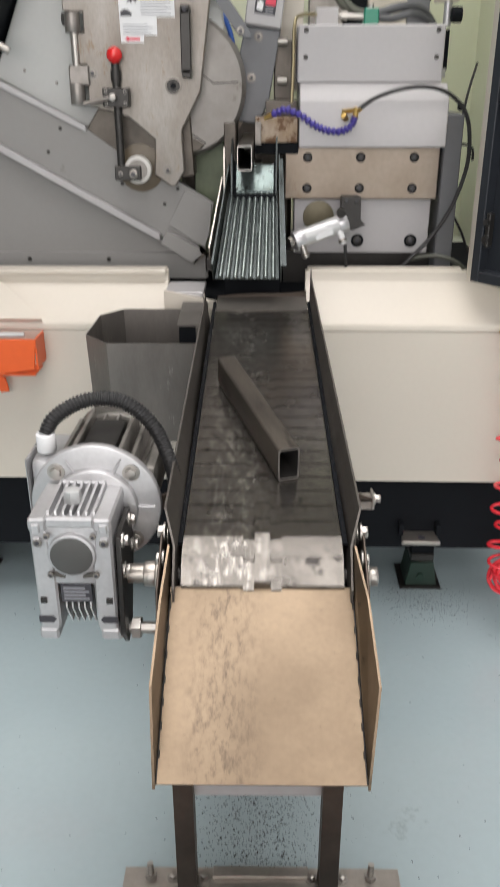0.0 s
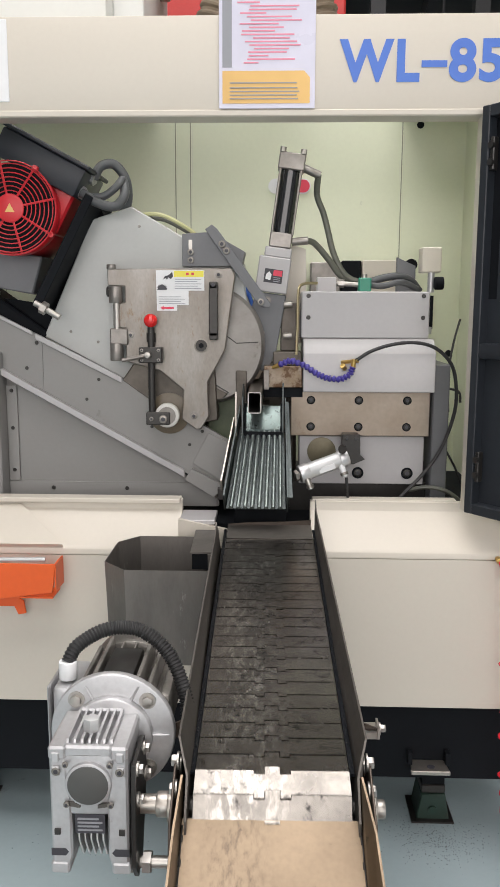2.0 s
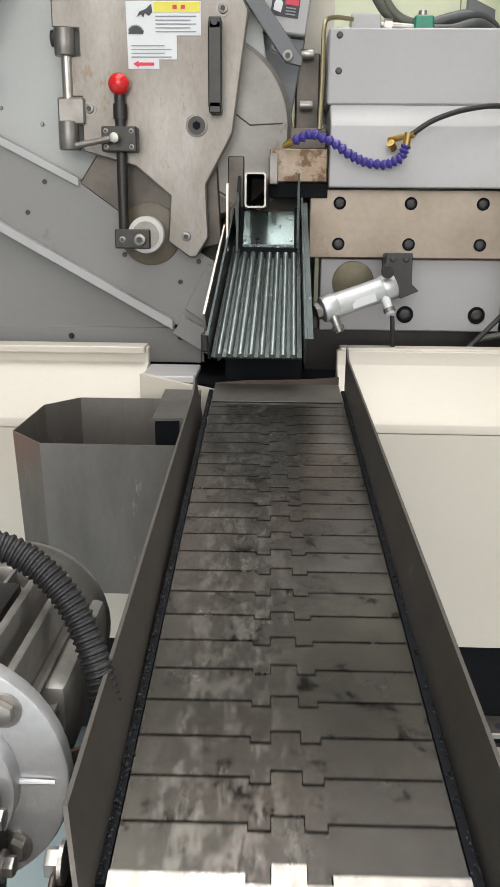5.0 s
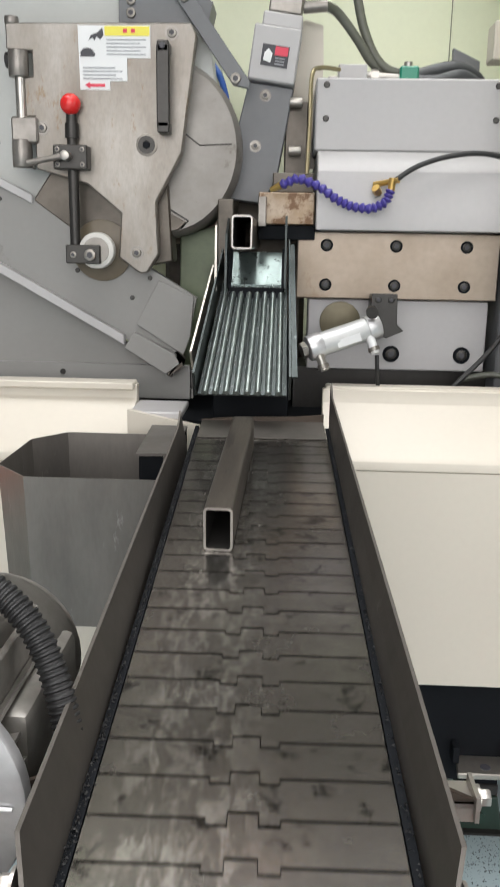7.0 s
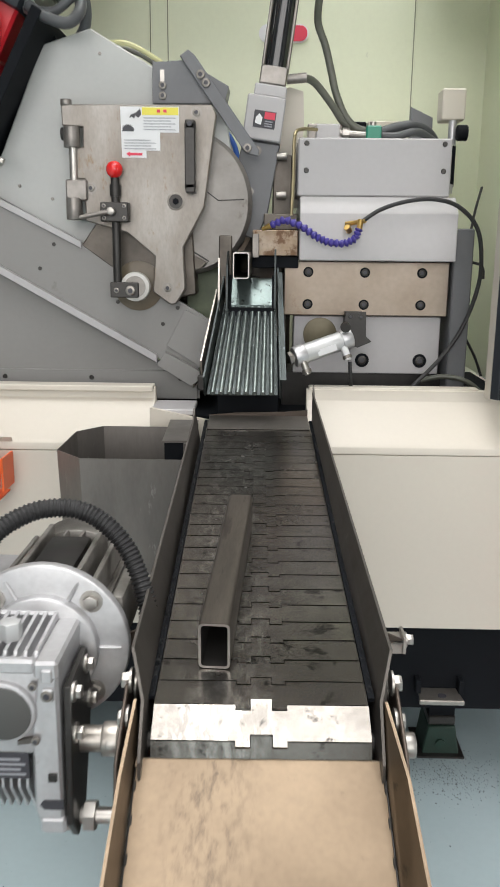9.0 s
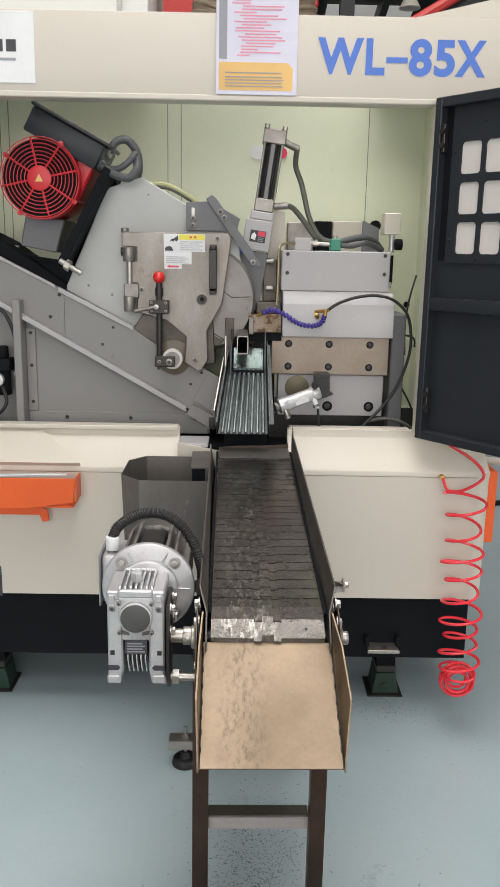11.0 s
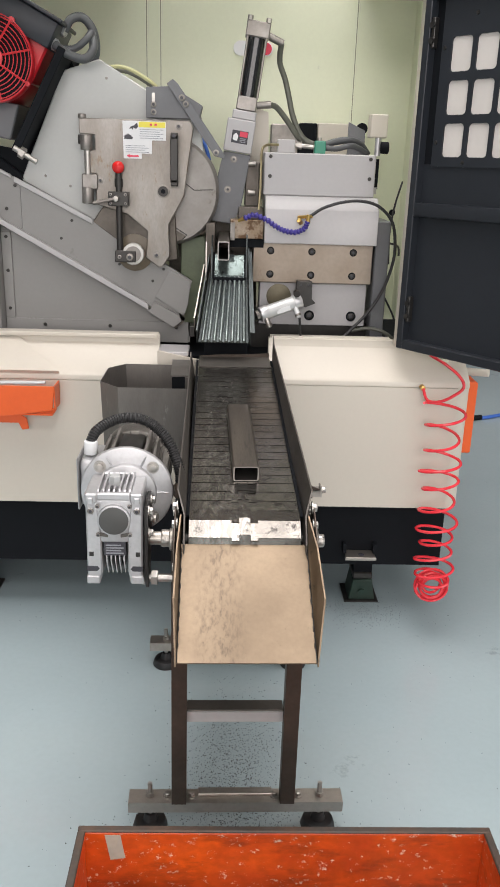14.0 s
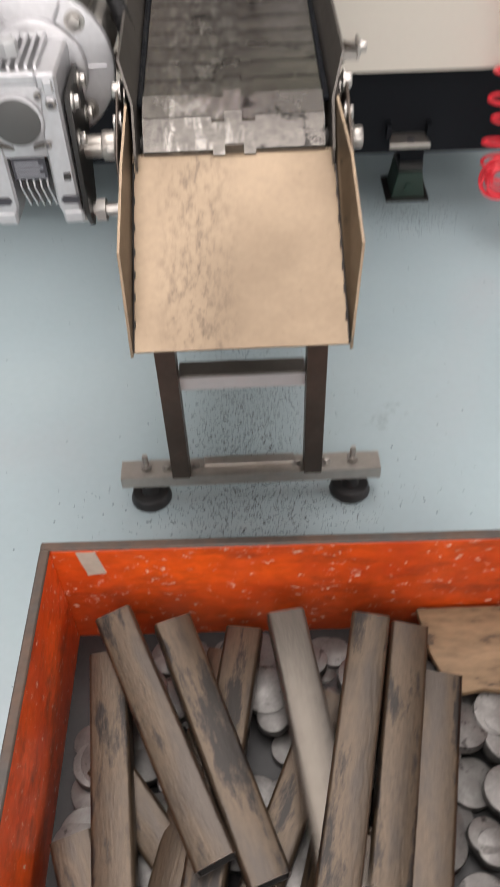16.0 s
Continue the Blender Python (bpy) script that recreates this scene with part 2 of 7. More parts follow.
CHEEK = material("browned_cheek_steel", (0.25, 0.185, 0.122), 0.38, 0.6, second=(0.16, 0.117, 0.078), amount=0.9, scale=9.0, fine_amount=0.25, stain=(0.05, 0.04, 0.03), stain_level=0.66, stain_scale=20.0)
BROWNSTEEL = material("brown_scaled_steel", (0.105, 0.082, 0.066), 0.42, 0.6, second=(0.065, 0.052, 0.043), amount=0.9, scale=9.0, fine_amount=0.2)
MOTORGREY = material("grimy_motor_casting", (0.30, 0.285, 0.262), 0.42, 0.45, second=(0.165, 0.155, 0.14), amount=0.9, scale=16.0, fine_amount=0.3, bump=0.15)
ROLLERBROWN = material("brown_urethane_roller", (0.15, 0.12, 0.08), 0.4, second=(0.10, 0.08, 0.055), fine_amount=0.2)
SKYPANEL = material("frosted_skylight", (0.5, 0.52, 0.54), 0.6, scale=1.0)
_p = SKYPANEL.node_tree.nodes["Principled BSDF"]
_p.inputs["Emission Color"].default_value = (1.0, 0.97, 0.92, 1)
_p.inputs["Emission Strength"].default_value = 0.3


# ---------------------------------------------------------------- shapes
def box(x0, x1, y0, y1, z0, z1, bevel=0.0, seg=1, bm=None, m=None):
    own = bmesh.new()
    bmesh.ops.create_cube(own, size=1)
    for v in own.verts:
        v.co = Vector(((x0 + x1) / 2 + v.co.x * (x1 - x0), (y0 + y1) / 2 + v.co.y * (y1 - y0), (z0 + z1) / 2 + v.co.z * (z1 - z0)))
    if bevel:
        bmesh.ops.bevel(own, geom=own.edges[:], offset=bevel, segments=seg, profile=0.5, affect="EDGES")
    return merge(bm, own, m)


def merge(bm, own, m=None):
    if m is not None:
        own.transform(m)
    if bm is None:
        return own
    tmp = bpy.data.meshes.new("tmp")
    own.to_mesh(tmp)
    own.free()
    bm.from_mesh(tmp)
    bpy.data.meshes.remove(tmp)
    return bm


def between(a, b):
    """The pose whose z axis runs from a to b, at their middle."""
    a, b = Vector(a), Vector(b)
    q = (b - a).to_track_quat("Z", "Y")
    return Matrix.Translation((a + b) / 2) @ q.to_matrix().to_4x4(), (b - a).length


def rod(a, b, r, r2=None, seg=16, bevel=0.0, bm=None):
    own = bmesh.new()
    m, n = between(a, b)
    bmesh.ops.create_cone(own, cap_ends=True, segments=seg, radius1=r, radius2=r if r2 is None else r2, depth=n)
    if bevel:
        rim = [e for e in own.edges if abs(e.verts[0].co.z - e.verts[1].co.z) < 1e-6]
        bmesh.ops.bevel(own, geom=rim, offset=bevel, segments=2, profile=0.5, affect="EDGES")
    return merge(bm, own, m)


def ball(c, r, bm=None, seg=20):
    own = bmesh.new()
    bmesh.ops.create_uvsphere(own, u_segments=seg, v_segments=seg * 2 // 3, radius=r)
    return merge(bm, own, Matrix.Translation(c))


def prism(pts, d0, d1, axis="y", bevel=0.0, bm=None, m=None):
    """A polygon (u, v) pushed from d0 to d1 along an axis: y takes (x, z), x takes (y, z), z takes (x, y)."""
    own = bmesh.new()

    def at(u, v, d):
        return {"y": (u, d, v), "x": (d, u, v), "z": (u, v, d)}[axis]
    a = [own.verts.new(at(u, v, d0)) for u, v in pts]
    b = [own.verts.new(at(u, v, d1)) for u, v in pts]
    n = len(pts)
    own.faces.new(a)
    own.faces.new(b[::-1])
    for i in range(n):
        own.faces.new((a[i], b[i], b[(i + 1) % n], a[(i + 1) % n]))
    bmesh.ops.recalc_face_normals(own, faces=own.faces[:])
    if bevel:
        bmesh.ops.bevel(own, geom=own.edges[:], offset=bevel, segments=1, profile=0.5, affect="EDGES")
    return merge(bm, own, m)


def sweep(pts, r, seg=10, bm=None, ribs=0, rib_depth=0.0, smooth=6, closed_ends=True):
    """A round line along a smooth curve through the points; ribs: rings per metre that swell it."""
    P = [Vector(p) for p in pts]
    fine = []
    for i in range(len(P) - 1):
        p0, p1, p2, p3 = P[max(i - 1, 0)], P[i], P[i + 1], P[min(i + 2, len(P) - 1)]
        for k in range(smooth):
            t = k / smooth
            fine.append(0.5 * ((2 * p1) + (p2 - p0) * t + (2 * p0 - 5 * p1 + 4 * p2 - p3) * t * t + (3 * p1 - p0 - 3 * p2 + p3) * t ** 3))
    fine.append(P[-1])
    if ribs:
        # even spacing, two rings a rib
        L = [0.0]
        for a, b in zip(fine, fine[1:]):
            L.append(L[-1] + (b - a).length)
        n = max(4, int(L[-1] * ribs)) * 4
        out, j = [], 0
        for k in range(n + 1):
            s = L[-1] * k / n
            while j < len(L) - 2 and L[j + 1] < s:
                j += 1
            u = (s - L[j]) / max(1e-9, L[j + 1] - L[j])
            out.append(fine[j].lerp(fine[j + 1], u))
        fine = out
    own = bmesh.new()
    up = Vector((0.13, 0.21, 0.97))
    rings = []
    for i, p in enumerate(fine):
        d = (fine[min(i + 1, len(fine) - 1)] - fine[max(i - 1, 0)]).normalized()
        u = (up - d * up.dot(d)).normalized()
        up = u
        w = d.cross(u)
        rr = r + (rib_depth if (ribs and i % 4 in (1, 2)) else 0)
        rings.append([own.verts.new(p + (u * math.cos(a) + w * math.sin(a)) * rr) for a in [2 * math.pi * k / seg for k in range(seg)]])
    for a, b in zip(rings, rings[1:]):
        for k in range(seg):
            own.faces.new((a[k], a[(k + 1) % seg], b[(k + 1) % seg], b[k]))
    if closed_ends:
        own.faces.new(rings[0][::-1])
        own.faces.new(rings[-1])
    bmesh.ops.recalc_face_normals(own, faces=own.faces[:])
    return merge(bm, own)


def mesh_of(name, bm, mat, smooth=True):
    me = bpy.data.meshes.new(name)
    bm.to_mesh(me)
    bm.free()
    me.materials.append(mat)
    if smooth:
        for p in me.polygons:
            p.use_smooth = True
        me.set_sharp_from_angle(angle=radians(34))
    return me


def part(name, bm, mat, parent=None, label="", m=None):
    ob = new(name, mesh_of(name, bm, mat))
    if parent is not None:
        ob.parent = parent
    if m is not None:
        ob.matrix_basis = m
    if label:
        ob["label"] = label
    return ob


def thing(name, label, category, m=None, group="", kind=""):
    ob = new(name)
    ob.empty_display_size = 0.05
    if m is not None:
        ob.matrix_basis = m
    return tagged(ob, label, category, group, kind)


def solid(name, bm, mat, label, category, m=None, group="", kind=""):
    return tagged(part(name, bm, mat, None, "", m), label, category, group, kind)


def socket_bolt(parent, p, r=0.009, h=0.008, way=(0, -1, 0), mat=None, name="bolt"):
    """A round head with a hollow hexagon socket."""
    own = bmesh.new()
    w = Vector(way).normalized()
    rod(Vector(p) - w * 0.001, Vector(p) + w * h, r, seg=18, bevel=r * 0.15, bm=own)
    ob = part(name, own, mat or BOLTSTEEL, parent)
    sock = rod(Vector(p) + w * (h - 0.0005), Vector(p) + w * (h + 0.0008), r * 0.55, seg=6)
    part("socket", sock, INK, ob)
    return ob


def hex_bolt(parent, p, r=0.01, h=0.009, way=(0, -1, 0), mat=None, name="bolt", washer=True):
    own = bmesh.new()
    w = Vector(way).normalized()
    if washer:
        rod(Vector(p), Vector(p) + w * 0.0025, r * 1.45, seg=20, bm=own)
    rod(Vector(p) + w * 0.002, Vector(p) + w * (h + 0.002), r, seg=6, bevel=r * 0.12, bm=own)
    return part(name, own, mat or ZINC, parent)


def screw(parent, p, r=0.006, way=(0, -1, 0), mat=None):
    own = bmesh.new()
    w = Vector(way).normalized()
    rod(Vector(p) - w * 0.001, Vector(p) + w * 0.0035, r, r * 0.7, seg=12, bm=own)
    return part("screw", own, mat or OXIDE, parent)


def slab(name, parent, x0, x1, z0, z1, y, mat, th=0.0012, label=""):
    return part(name, box(x0, x1, y - th, y, z0, z1), mat, parent, label)


# ---------------------------------------------------------------- the hall
def hall():
    solid("floor", box(-9, 9, -9, 11, -0.2, 0), FLOOR, "smooth blue-grey epoxy factory floor with scattered swarf", "floor", kind="structure")
    solid("wall_north", box(-9.2, 9.2, 11, 11.2, -0.2, 8), HALLWALL, "plain grey factory hall wall", "wall", kind="structure")
    solid("wall_west", box(-9.2, -9, -9, 11, -0.2, 8), HALLWALL, "plain grey factory hall wall", "wall", kind="structure")
    solid("wall_east", box(9, 9.2, -9, 11, -0.2, 8), HALLWALL, "plain grey factory hall wall", "wall", kind="structure")
    solid("wall_south", box(-9.2, 9.2, -9.2, -9, -0.2, 8), HALLWALL, "plain grey factory hall wall", "wall", kind="structure")
    bm = box(-9, 9, -9, 11, 6.6, 6.7)
    solid("ceiling", bm, ROOFDARK, "dark sheet roof of the factory hall", "ceiling", kind="structure")
    # pitched roof part behind, with translucent strips between dark trusses
    bm = prism([(2.9, 5.4), (11.0, 3.6), (11.0, 3.68), (2.9, 5.48)], -8.9, 8.9, "x")
    solid("roof_slope", bm, ROOFDARK, "dark pitched sheet roof", "roof", kind="structure")
    tilt = math.degrees(math.atan2(-1.8, 8.1))
    for i in range(5):
        for k in range(8):
            x, q = -0.4 + 1.25 * i, 2.2 + 0.72 * k
            solid("roof_light", box(x, x + 1.0, q, q + 0.30, -0.03, -0.01), SKYPANEL, "pale translucent roof light panel", "roof light", m=pose(0, 2.9, 5.4, tilt), group="roof lights", kind="structure")
    for k in range(5):
        y = 5.9 + 0.72 * k
        z = 5.4 - (y - 2.9) * 0.2222
        solid("purlin", box(-8.8, 8.8, y - 0.03, y + 0.03, z - 0.14, z - 0.05), BEAM, "dark steel roof beam", "beam", kind="structure")
    for x in (0.35, 1.45, 2.75):
        solid("rafter", box(x - 0.04, x + 0.04, 0.3, 8.0, -0.24, -0.06), BEAM, "dark steel roof beam", "beam", m=pose(0, 2.9, 5.4, tilt), kind="structure")
    for x, y in ((0.78, 5.2), (1.62, 5.2)):
        solid("column", box(x - 0.06, x + 0.06, y - 0.06, y + 0.06, 0, 4.9), BEAM, "dark steel hall column", "column", kind="structure")


hall()


# ---------------------------------------------------------------- the machine's cabinet
ZB = 0.43


def cabinet():
    c = thing("saw_cabinet", "cream sheet-metal cabinet of an automatic sawing machine with an open bay", "machine cabinet")
    # lower front with a rounded right corner
    def front(x0, x1):
        bm = bmesh.new()
        box(x0, x1, 0.0, 0.02, ZB, 0.829, bm=bm)
        return bm
    part("front_panel", front(-1.7, 0.665), CREAM, c)
    bm = bmesh.new()
    pts = [(0.665 + 0.045 * math.sin(a), 0.045 - 0.045 * math.cos(a)) for a in [math.pi / 2 * k / 8 for k in range(9)]]
    pts += [(0.71, 1.1), (0.69, 1.1)] + [(0.665 + 0.025 * math.sin(a), 0.045 - 0.025 * math.cos(a)) for a in [math.pi / 2 * (8 - k) / 8 for k in range(9)]]
    prism(pts, ZB, 0.846, "z", bm=bm)
    part("side_panel", bm, CREAM, c)
    # sloping ledge, left and right of the outlet, with a raised rim behind
    def ledge(x0, x1):
        return prism([(0.0, 0.846), (0.008, 0.853), (0.118, 0.925), (0.118, 0.95), (0.14, 0.95), (0.14, 0.83), (0.0, 0.83)], x0, x1, "x", bevel=0.0015)
    part("ledge", ledge(0.082, 0.70), CREAM, c)
    part("ledge", ledge(-1.7, -0.258), CREAM, c)
    part("rim_cap", box(-1.7, -0.262, 0.10, 0.145, 0.942, 0.955, 0.002), CREAM, c)
    part("rim_cap", box(0.088, 0.47, 0.125, 0.16, 0.942, 0.954, 0.002), CREAM, c)
    # raised panel with a slanting end on the left ledge
    bm = bmesh.new()
    n = Vector((0, -0.55, 0.83)).normalized() * 0.012
    def on(x, k):
        return Vector((x, 0.008 + 0.11 * k, 0.853 + 0.072 * k))
    quad = [on(-1.7, -0.06), on(-0.552, -0.06), on(-0.69, 1.0), on(-1.7, 1.0)]
    lo = [bm.verts.new(p) for p in quad]
    hi = [bm.verts.new(p + n) for p in quad]
    bm.faces.new(hi)
    for i in range(4):
        bm.faces.new((lo[i], lo[(i + 1) % 4], hi[(i + 1) % 4], hi[i]))
    bmesh.ops.recalc_face_normals(bm, faces=bm.faces[:])
    part("ledge_panel", bm, CREAM, c)
    # low lip at the outlet
    part("outlet_lip", prism([(-0.258, 0.846), (-0.258, 0.922), (-0.12, 0.893), (-0.06, 0.886), (-0.06, 0.846)], 0.02, 0.034, "y"), CREAM, c)
    part("outlet_plate", box(-0.258, -0.165, 0.03, 0.14, 0.905, 0.917, 0.002), LIGHTGREY, c, "bare metal plate")
    # plinth
    part("plinth", box(-1.7, 0.685, 0.06, 1.08, 0.195, ZB - 0.005), BLACK, c, "black recessed plinth")
    # unseen black block added to deepen the shade below the plinth
    part("rear_plinth", box(-1.68, 0.66, 0.50, 1.08, 0.004, 0.194), BLACK, c)
    part("under_flange", box(-1.7, 0.69, 0.02, 0.058, ZB - 0.004, ZB + 0.012), BLACK, c)
    for x in (0.407, -0.940):
        bm = prism([(x - 0.052, 0.0), (x + 0.052, 0.0), (x + 0.044, 0.0595), (x - 0.044, 0.0595)], 0.237, 0.249, "z", bevel=0.002)
        br = part("foot_bracket", bm, BARE, c, "steel levelling bracket")
        for s in (-1, 1):
            part("bracket_cheek", box(x + s * 0.050 - 0.006, x + s * 0.050 + 0.006, 0.03, 0.0595, 0.249, 0.282, 0.001), BLACK, br)
        part("bolt_hole", rod((x + 0.004, 0.022, 0.2485), (x + 0.004, 0.022, 0.2502), 0.010, seg=14), INK, br)
    for x in (0.448, -0.90):
        part("foot_post", box(x - 0.03, x + 0.034, 0.17, 0.255, 0.1085, 0.1945), BLACK, c)
    # bay: back, sides, floor, roof
    part("bay_back", box(-1.7, 0.66, 0.9, 0.92, 0.80, 2.1), GREENISH, c, "pale green inside sheet")
    for x in (-1.0, -0.967, -0.362, -0.311, 0.406):
        part("bay_seam", box(x - 0.0012, x + 0.0012, 0.8975, 0.901, 0.9, 2.09), SEAM, c)
    for p in ((0.465, 2.063), (0.59, 1.30)):
        part("cable_hole", rod((p[0], 0.899, p[1]), (p[0], 0.896, p[1]), 0.012, seg=16), BLACK, c)
    cap = [(0.075 + 0.021 * math.cos(radians(a)), 1.865 + 0.021 * math.sin(radians(a))) for a in range(-90, 91, 15)]
    rim = [(0.075 + 0.025 * math.cos(radians(a)), 1.865 + 0.025 * math.sin(radians(a))) for a in range(-90, 91, 15)]
    ind = part("indicator", prism(rim + [(-0.02 - (x - 0.075), z) for x, z in rim[::-1]], 0.8945, 0.8995, "y"), WHITE, c, "long indicator with a red lens")
    part("lens", prism(cap + [(0.02, 1.886), (0.02, 1.844)], 0.891, 0.8947, "y"), REDTXT, ind)
    part("bay_side", box(0.62, 0.64, 0.05, 0.9, 0.9, 2.1), GREENISH, c)
    # floor and sump are black to put the bay's deep shade into their colour
    part("bay_floor", box(-1.7, 0.64, 0.14, 0.9, 0.86, 0.88), BLACK, c, "bay floor coloured black for its deep shade")
    part("sump", box(-0.17, 0.09, 0.03, 0.3, 0.80, 0.822), BLACK, c)
    part("bay_roof", box(-1.7, -0.42, 0.06, 0.92, 2.085, 2.10), CREAM, c)
    # canopy above the bay
    bm = box(-1.7, 0.70, 0.024, 0.075, 1.914, 2.125, 0.004, 2)
    can = part("canopy", bm, CREAM, c)
    part("canopy_return", box(-1.7, 0.70, 0.02, 0.09, 1.900, 1.916, 0.003), CREAM, c)
    part("canopy_top", box(-1.7, -0.42, 0.075, 0.92, 2.10, 2.118, 0.002), CREAM, c)
    part("canopy_top", box(-0.42, 0.70, 0.075, 0.14, 2.10, 2.118, 0.002), CREAM, c)
    part("canopy_top", box(0.40, 0.70, 0.45, 0.92, 2.10, 2.118, 0.002), CREAM, c)
    # housing added to go with the unseen lamp of the bay
    part("light_strip_housing", box(-0.88, 0.48, 0.092, 0.165, 2.070, 2.092, 0.003), LIGHTGREY, c, "slim housing added for the unseen bay lamp")
    # right post with the wall beside the bay
    part("right_front", box(0.485, 0.70, 0.03, 0.06, 0.945, 1.905), CREAM, c)
    part("right_post", box(0.466, 0.486, 0.022, 0.07, 0.945, 1.905, 0.003), CREAM, c)
    part("left_post", box(-1.7, -1.35, 0.03, 0.06, 0.945, 1.905), CREAM, c)
    # model lettering
    for ch, x0, x1, z0, z1 in (("W", 0.0, 0.126, 0, 0.094), ("L", 0.133, 0.186, 0, 0.094), ("-", 0.190, 0.249, 0.032, 0.047), ("8", 0.253, 0.316, -0.001, 0.095), ("5", 0.323, 0.380, -0.001, 0.094), ("X", 0.381, 0.466, 0, 0.094)):
        cu = bpy.data.curves.new("letter", "FONT")
        cu.body, cu.size, cu.extrude, cu.offset = ch, 0.13, 0.0006, 0.0046
        tmp = new("tmp_text", cu)
        bpy.context.view_layer.update()
        me = bpy.data.meshes.new_from_object(tmp.evaluated_get(bpy.context.evaluated_depsgraph_get()))
        bpy.data.objects.remove(tmp)
        xs, ys = [v.co.x for v in me.vertices], [v.co.y for v in me.vertices]
        sx, sy = (x1 - x0) / (max(xs) - min(xs)), (z1 - z0) / (max(ys) - min(ys))
        for v in me.vertices:
            v.co = ((v.co.x - min(xs)) * sx + x0, (v.co.y - min(ys)) * sy + z0, v.co.z)
        me.materials.clear()
        me.materials.append(BLUE)
        ob = new("letter", me)
        ob.parent, ob.matrix_basis = can, pose(0.130, 0.0228, 1.975, 90, 0, 0)
        ob["label"] = "large blue model letter"
    # maker's plate with writing that cannot be told
    mp = part("maker_plate", box(-0.95, -0.648, 0.0205, 0.0235, 1.935, 2.118, 0.001), WHITE, can, "white plate with dark characters")
    for i in range(6):
        x = -0.905 + i * 0.036
        part("character", box(x, x + 0.027, 0.0195, 0.0207, 2.015, 2.046), INK, mp)
    part("line", box(-0.90, -0.70, 0.0195, 0.0207, 1.992, 1.999), GREYTXT, mp)
    # small rating plate low at the left
    rp = part("rating_plate", box(-0.90, -0.808, -0.003, 0.0, 0.422, 0.521, 0.001), INK, c, "black and teal rating plate")
    part("band", box(-0.897, -0.811, -0.004, -0.0028, 0.492, 0.517), TEAL, rp)
    for z in (0.44, 0.46, 0.478):
        part("line", box(-0.895, -0.815, -0.004, -0.0028, z, z + 0.005), GREYTXT, rp)
    return c


cabinet()


def door():
    d = thing("cabinet_door", "dark grey hinged bay door with a framed six-pane window, standing open", "door", pose(0.486, 0.018, 0, 0, 0, -52))
    W, z0, z1 = 0.50, 0.955, 1.915
    bm = bmesh.new()
    for a in ((0, 0.022), (W - 0.022, W)):
        box(a[0], a[1], -0.035, 0.0, z0, z1, 0.002, bm=bm)
    for a in ((z0, z0 + 0.026), (z1 - 0.026, z1)):
        box(0.022, W - 0.022, -0.035, 0.0, a[0], a[1], 0.002, bm=bm)
    part("door_frame", bm, DARKGREY, d)
    part("mid_rail", box(0.0225, W - 0.0225, -0.036, -0.004, 1.337, 1.374, 0.003, 2), DARKGREY, d)
    part("lower_panel", box(0.021, W - 0.021, -0.007, -0.003, z0 + 0.02, 1.338), DARKGREY, d)
    part("middle_panel", box(0.021, W - 0.021, -0.007, -0.003, 1.373, 1.478), DARKGREY, d)
    # window plate with six rounded openings a side
    PW, PH, RR = 0.066, 0.085, 0.011
    gx, gz = [0.082 + 0.080 * k for k in range(5)], (1.4975, 1.604, 1.7105)
    cuts_x = [0.05] + [v for g in gx for v in (g, g + PW)] + [W - 0.022]
    zs = [1.472] + [v for g in gz for v in (g, g + PH)] + [z1 - 0.02]
    bm = bmesh.new()
    for i in range(0, len(cuts_x), 2):
        box(cuts_x[i], cuts_x[i + 1], -0.013, -0.008, zs[0], zs[-1], bm=bm)
    for i in range(1, len(cuts_x) - 1, 2):
        for k in range(0, len(zs), 2):
            box(cuts_x[i], cuts_x[i + 1], -0.013, -0.008, zs[k], zs[k + 1], bm=bm)
        for z in gz:
            for sx in (0, 1):
                for sz in (0, 1):
                    ux, uz = cuts_x[i] + PW * sx, z + PH * sz
                    dx, dz = (1 - 2 * sx), (1 - 2 * sz)
                    fil = [(ux, uz)] + [(ux + dx * RR * (1 - math.sin(radians(18 * q))), uz + dz * RR * (1 - math.cos(radians(18 * q)))) for q in range(6)]
                    prism(fil, -0.013, -0.008, "y", bm=bm)
    part("window_plate", bm, DARKGREY, d)
    # black where the door is grey: the recess's shade is in the colour
    part("back_panel", box(0.021, 0.055, -0.007, -0.003, 1.477, z1 - 0.02), BLACK, d)
    for g in gx:
        for z in gz:
            part("pane", box(g - 0.004, g + PW + 0.004, -0.0075, -0.0055, z - 0.004, z + PH + 0.004), PANE, d)
    for z in (1.035, 1.77):
        bm = box(0.0225, 0.034, -0.030, -0.012, z, z + 0.075, 0.002)
        for dz in (0.018, 0.056):
            rod((0.028, -0.029, z + dz), (0.028, -0.036, z + dz), 0.008, seg=10, bm=bm)
        part("hinge", bm, OXIDE, d)
    for x, z in ((0.06, 1.77), (0.06, 1.535), (0.155, 1.484), (0.155, 1.845)):
        screw(d, (x, -0.013, z), 0.006)
    part("latch", box(W - 0.09, W - 0.02, -0.06, -0.034, 1.02, 1.04, 0.003), ALU, d, "silver latch handle")


PANE = material("hazy_pane", (0.74, 0.70, 0.66), 0.35, fine_amount=0.02, bump=0.0)
door()


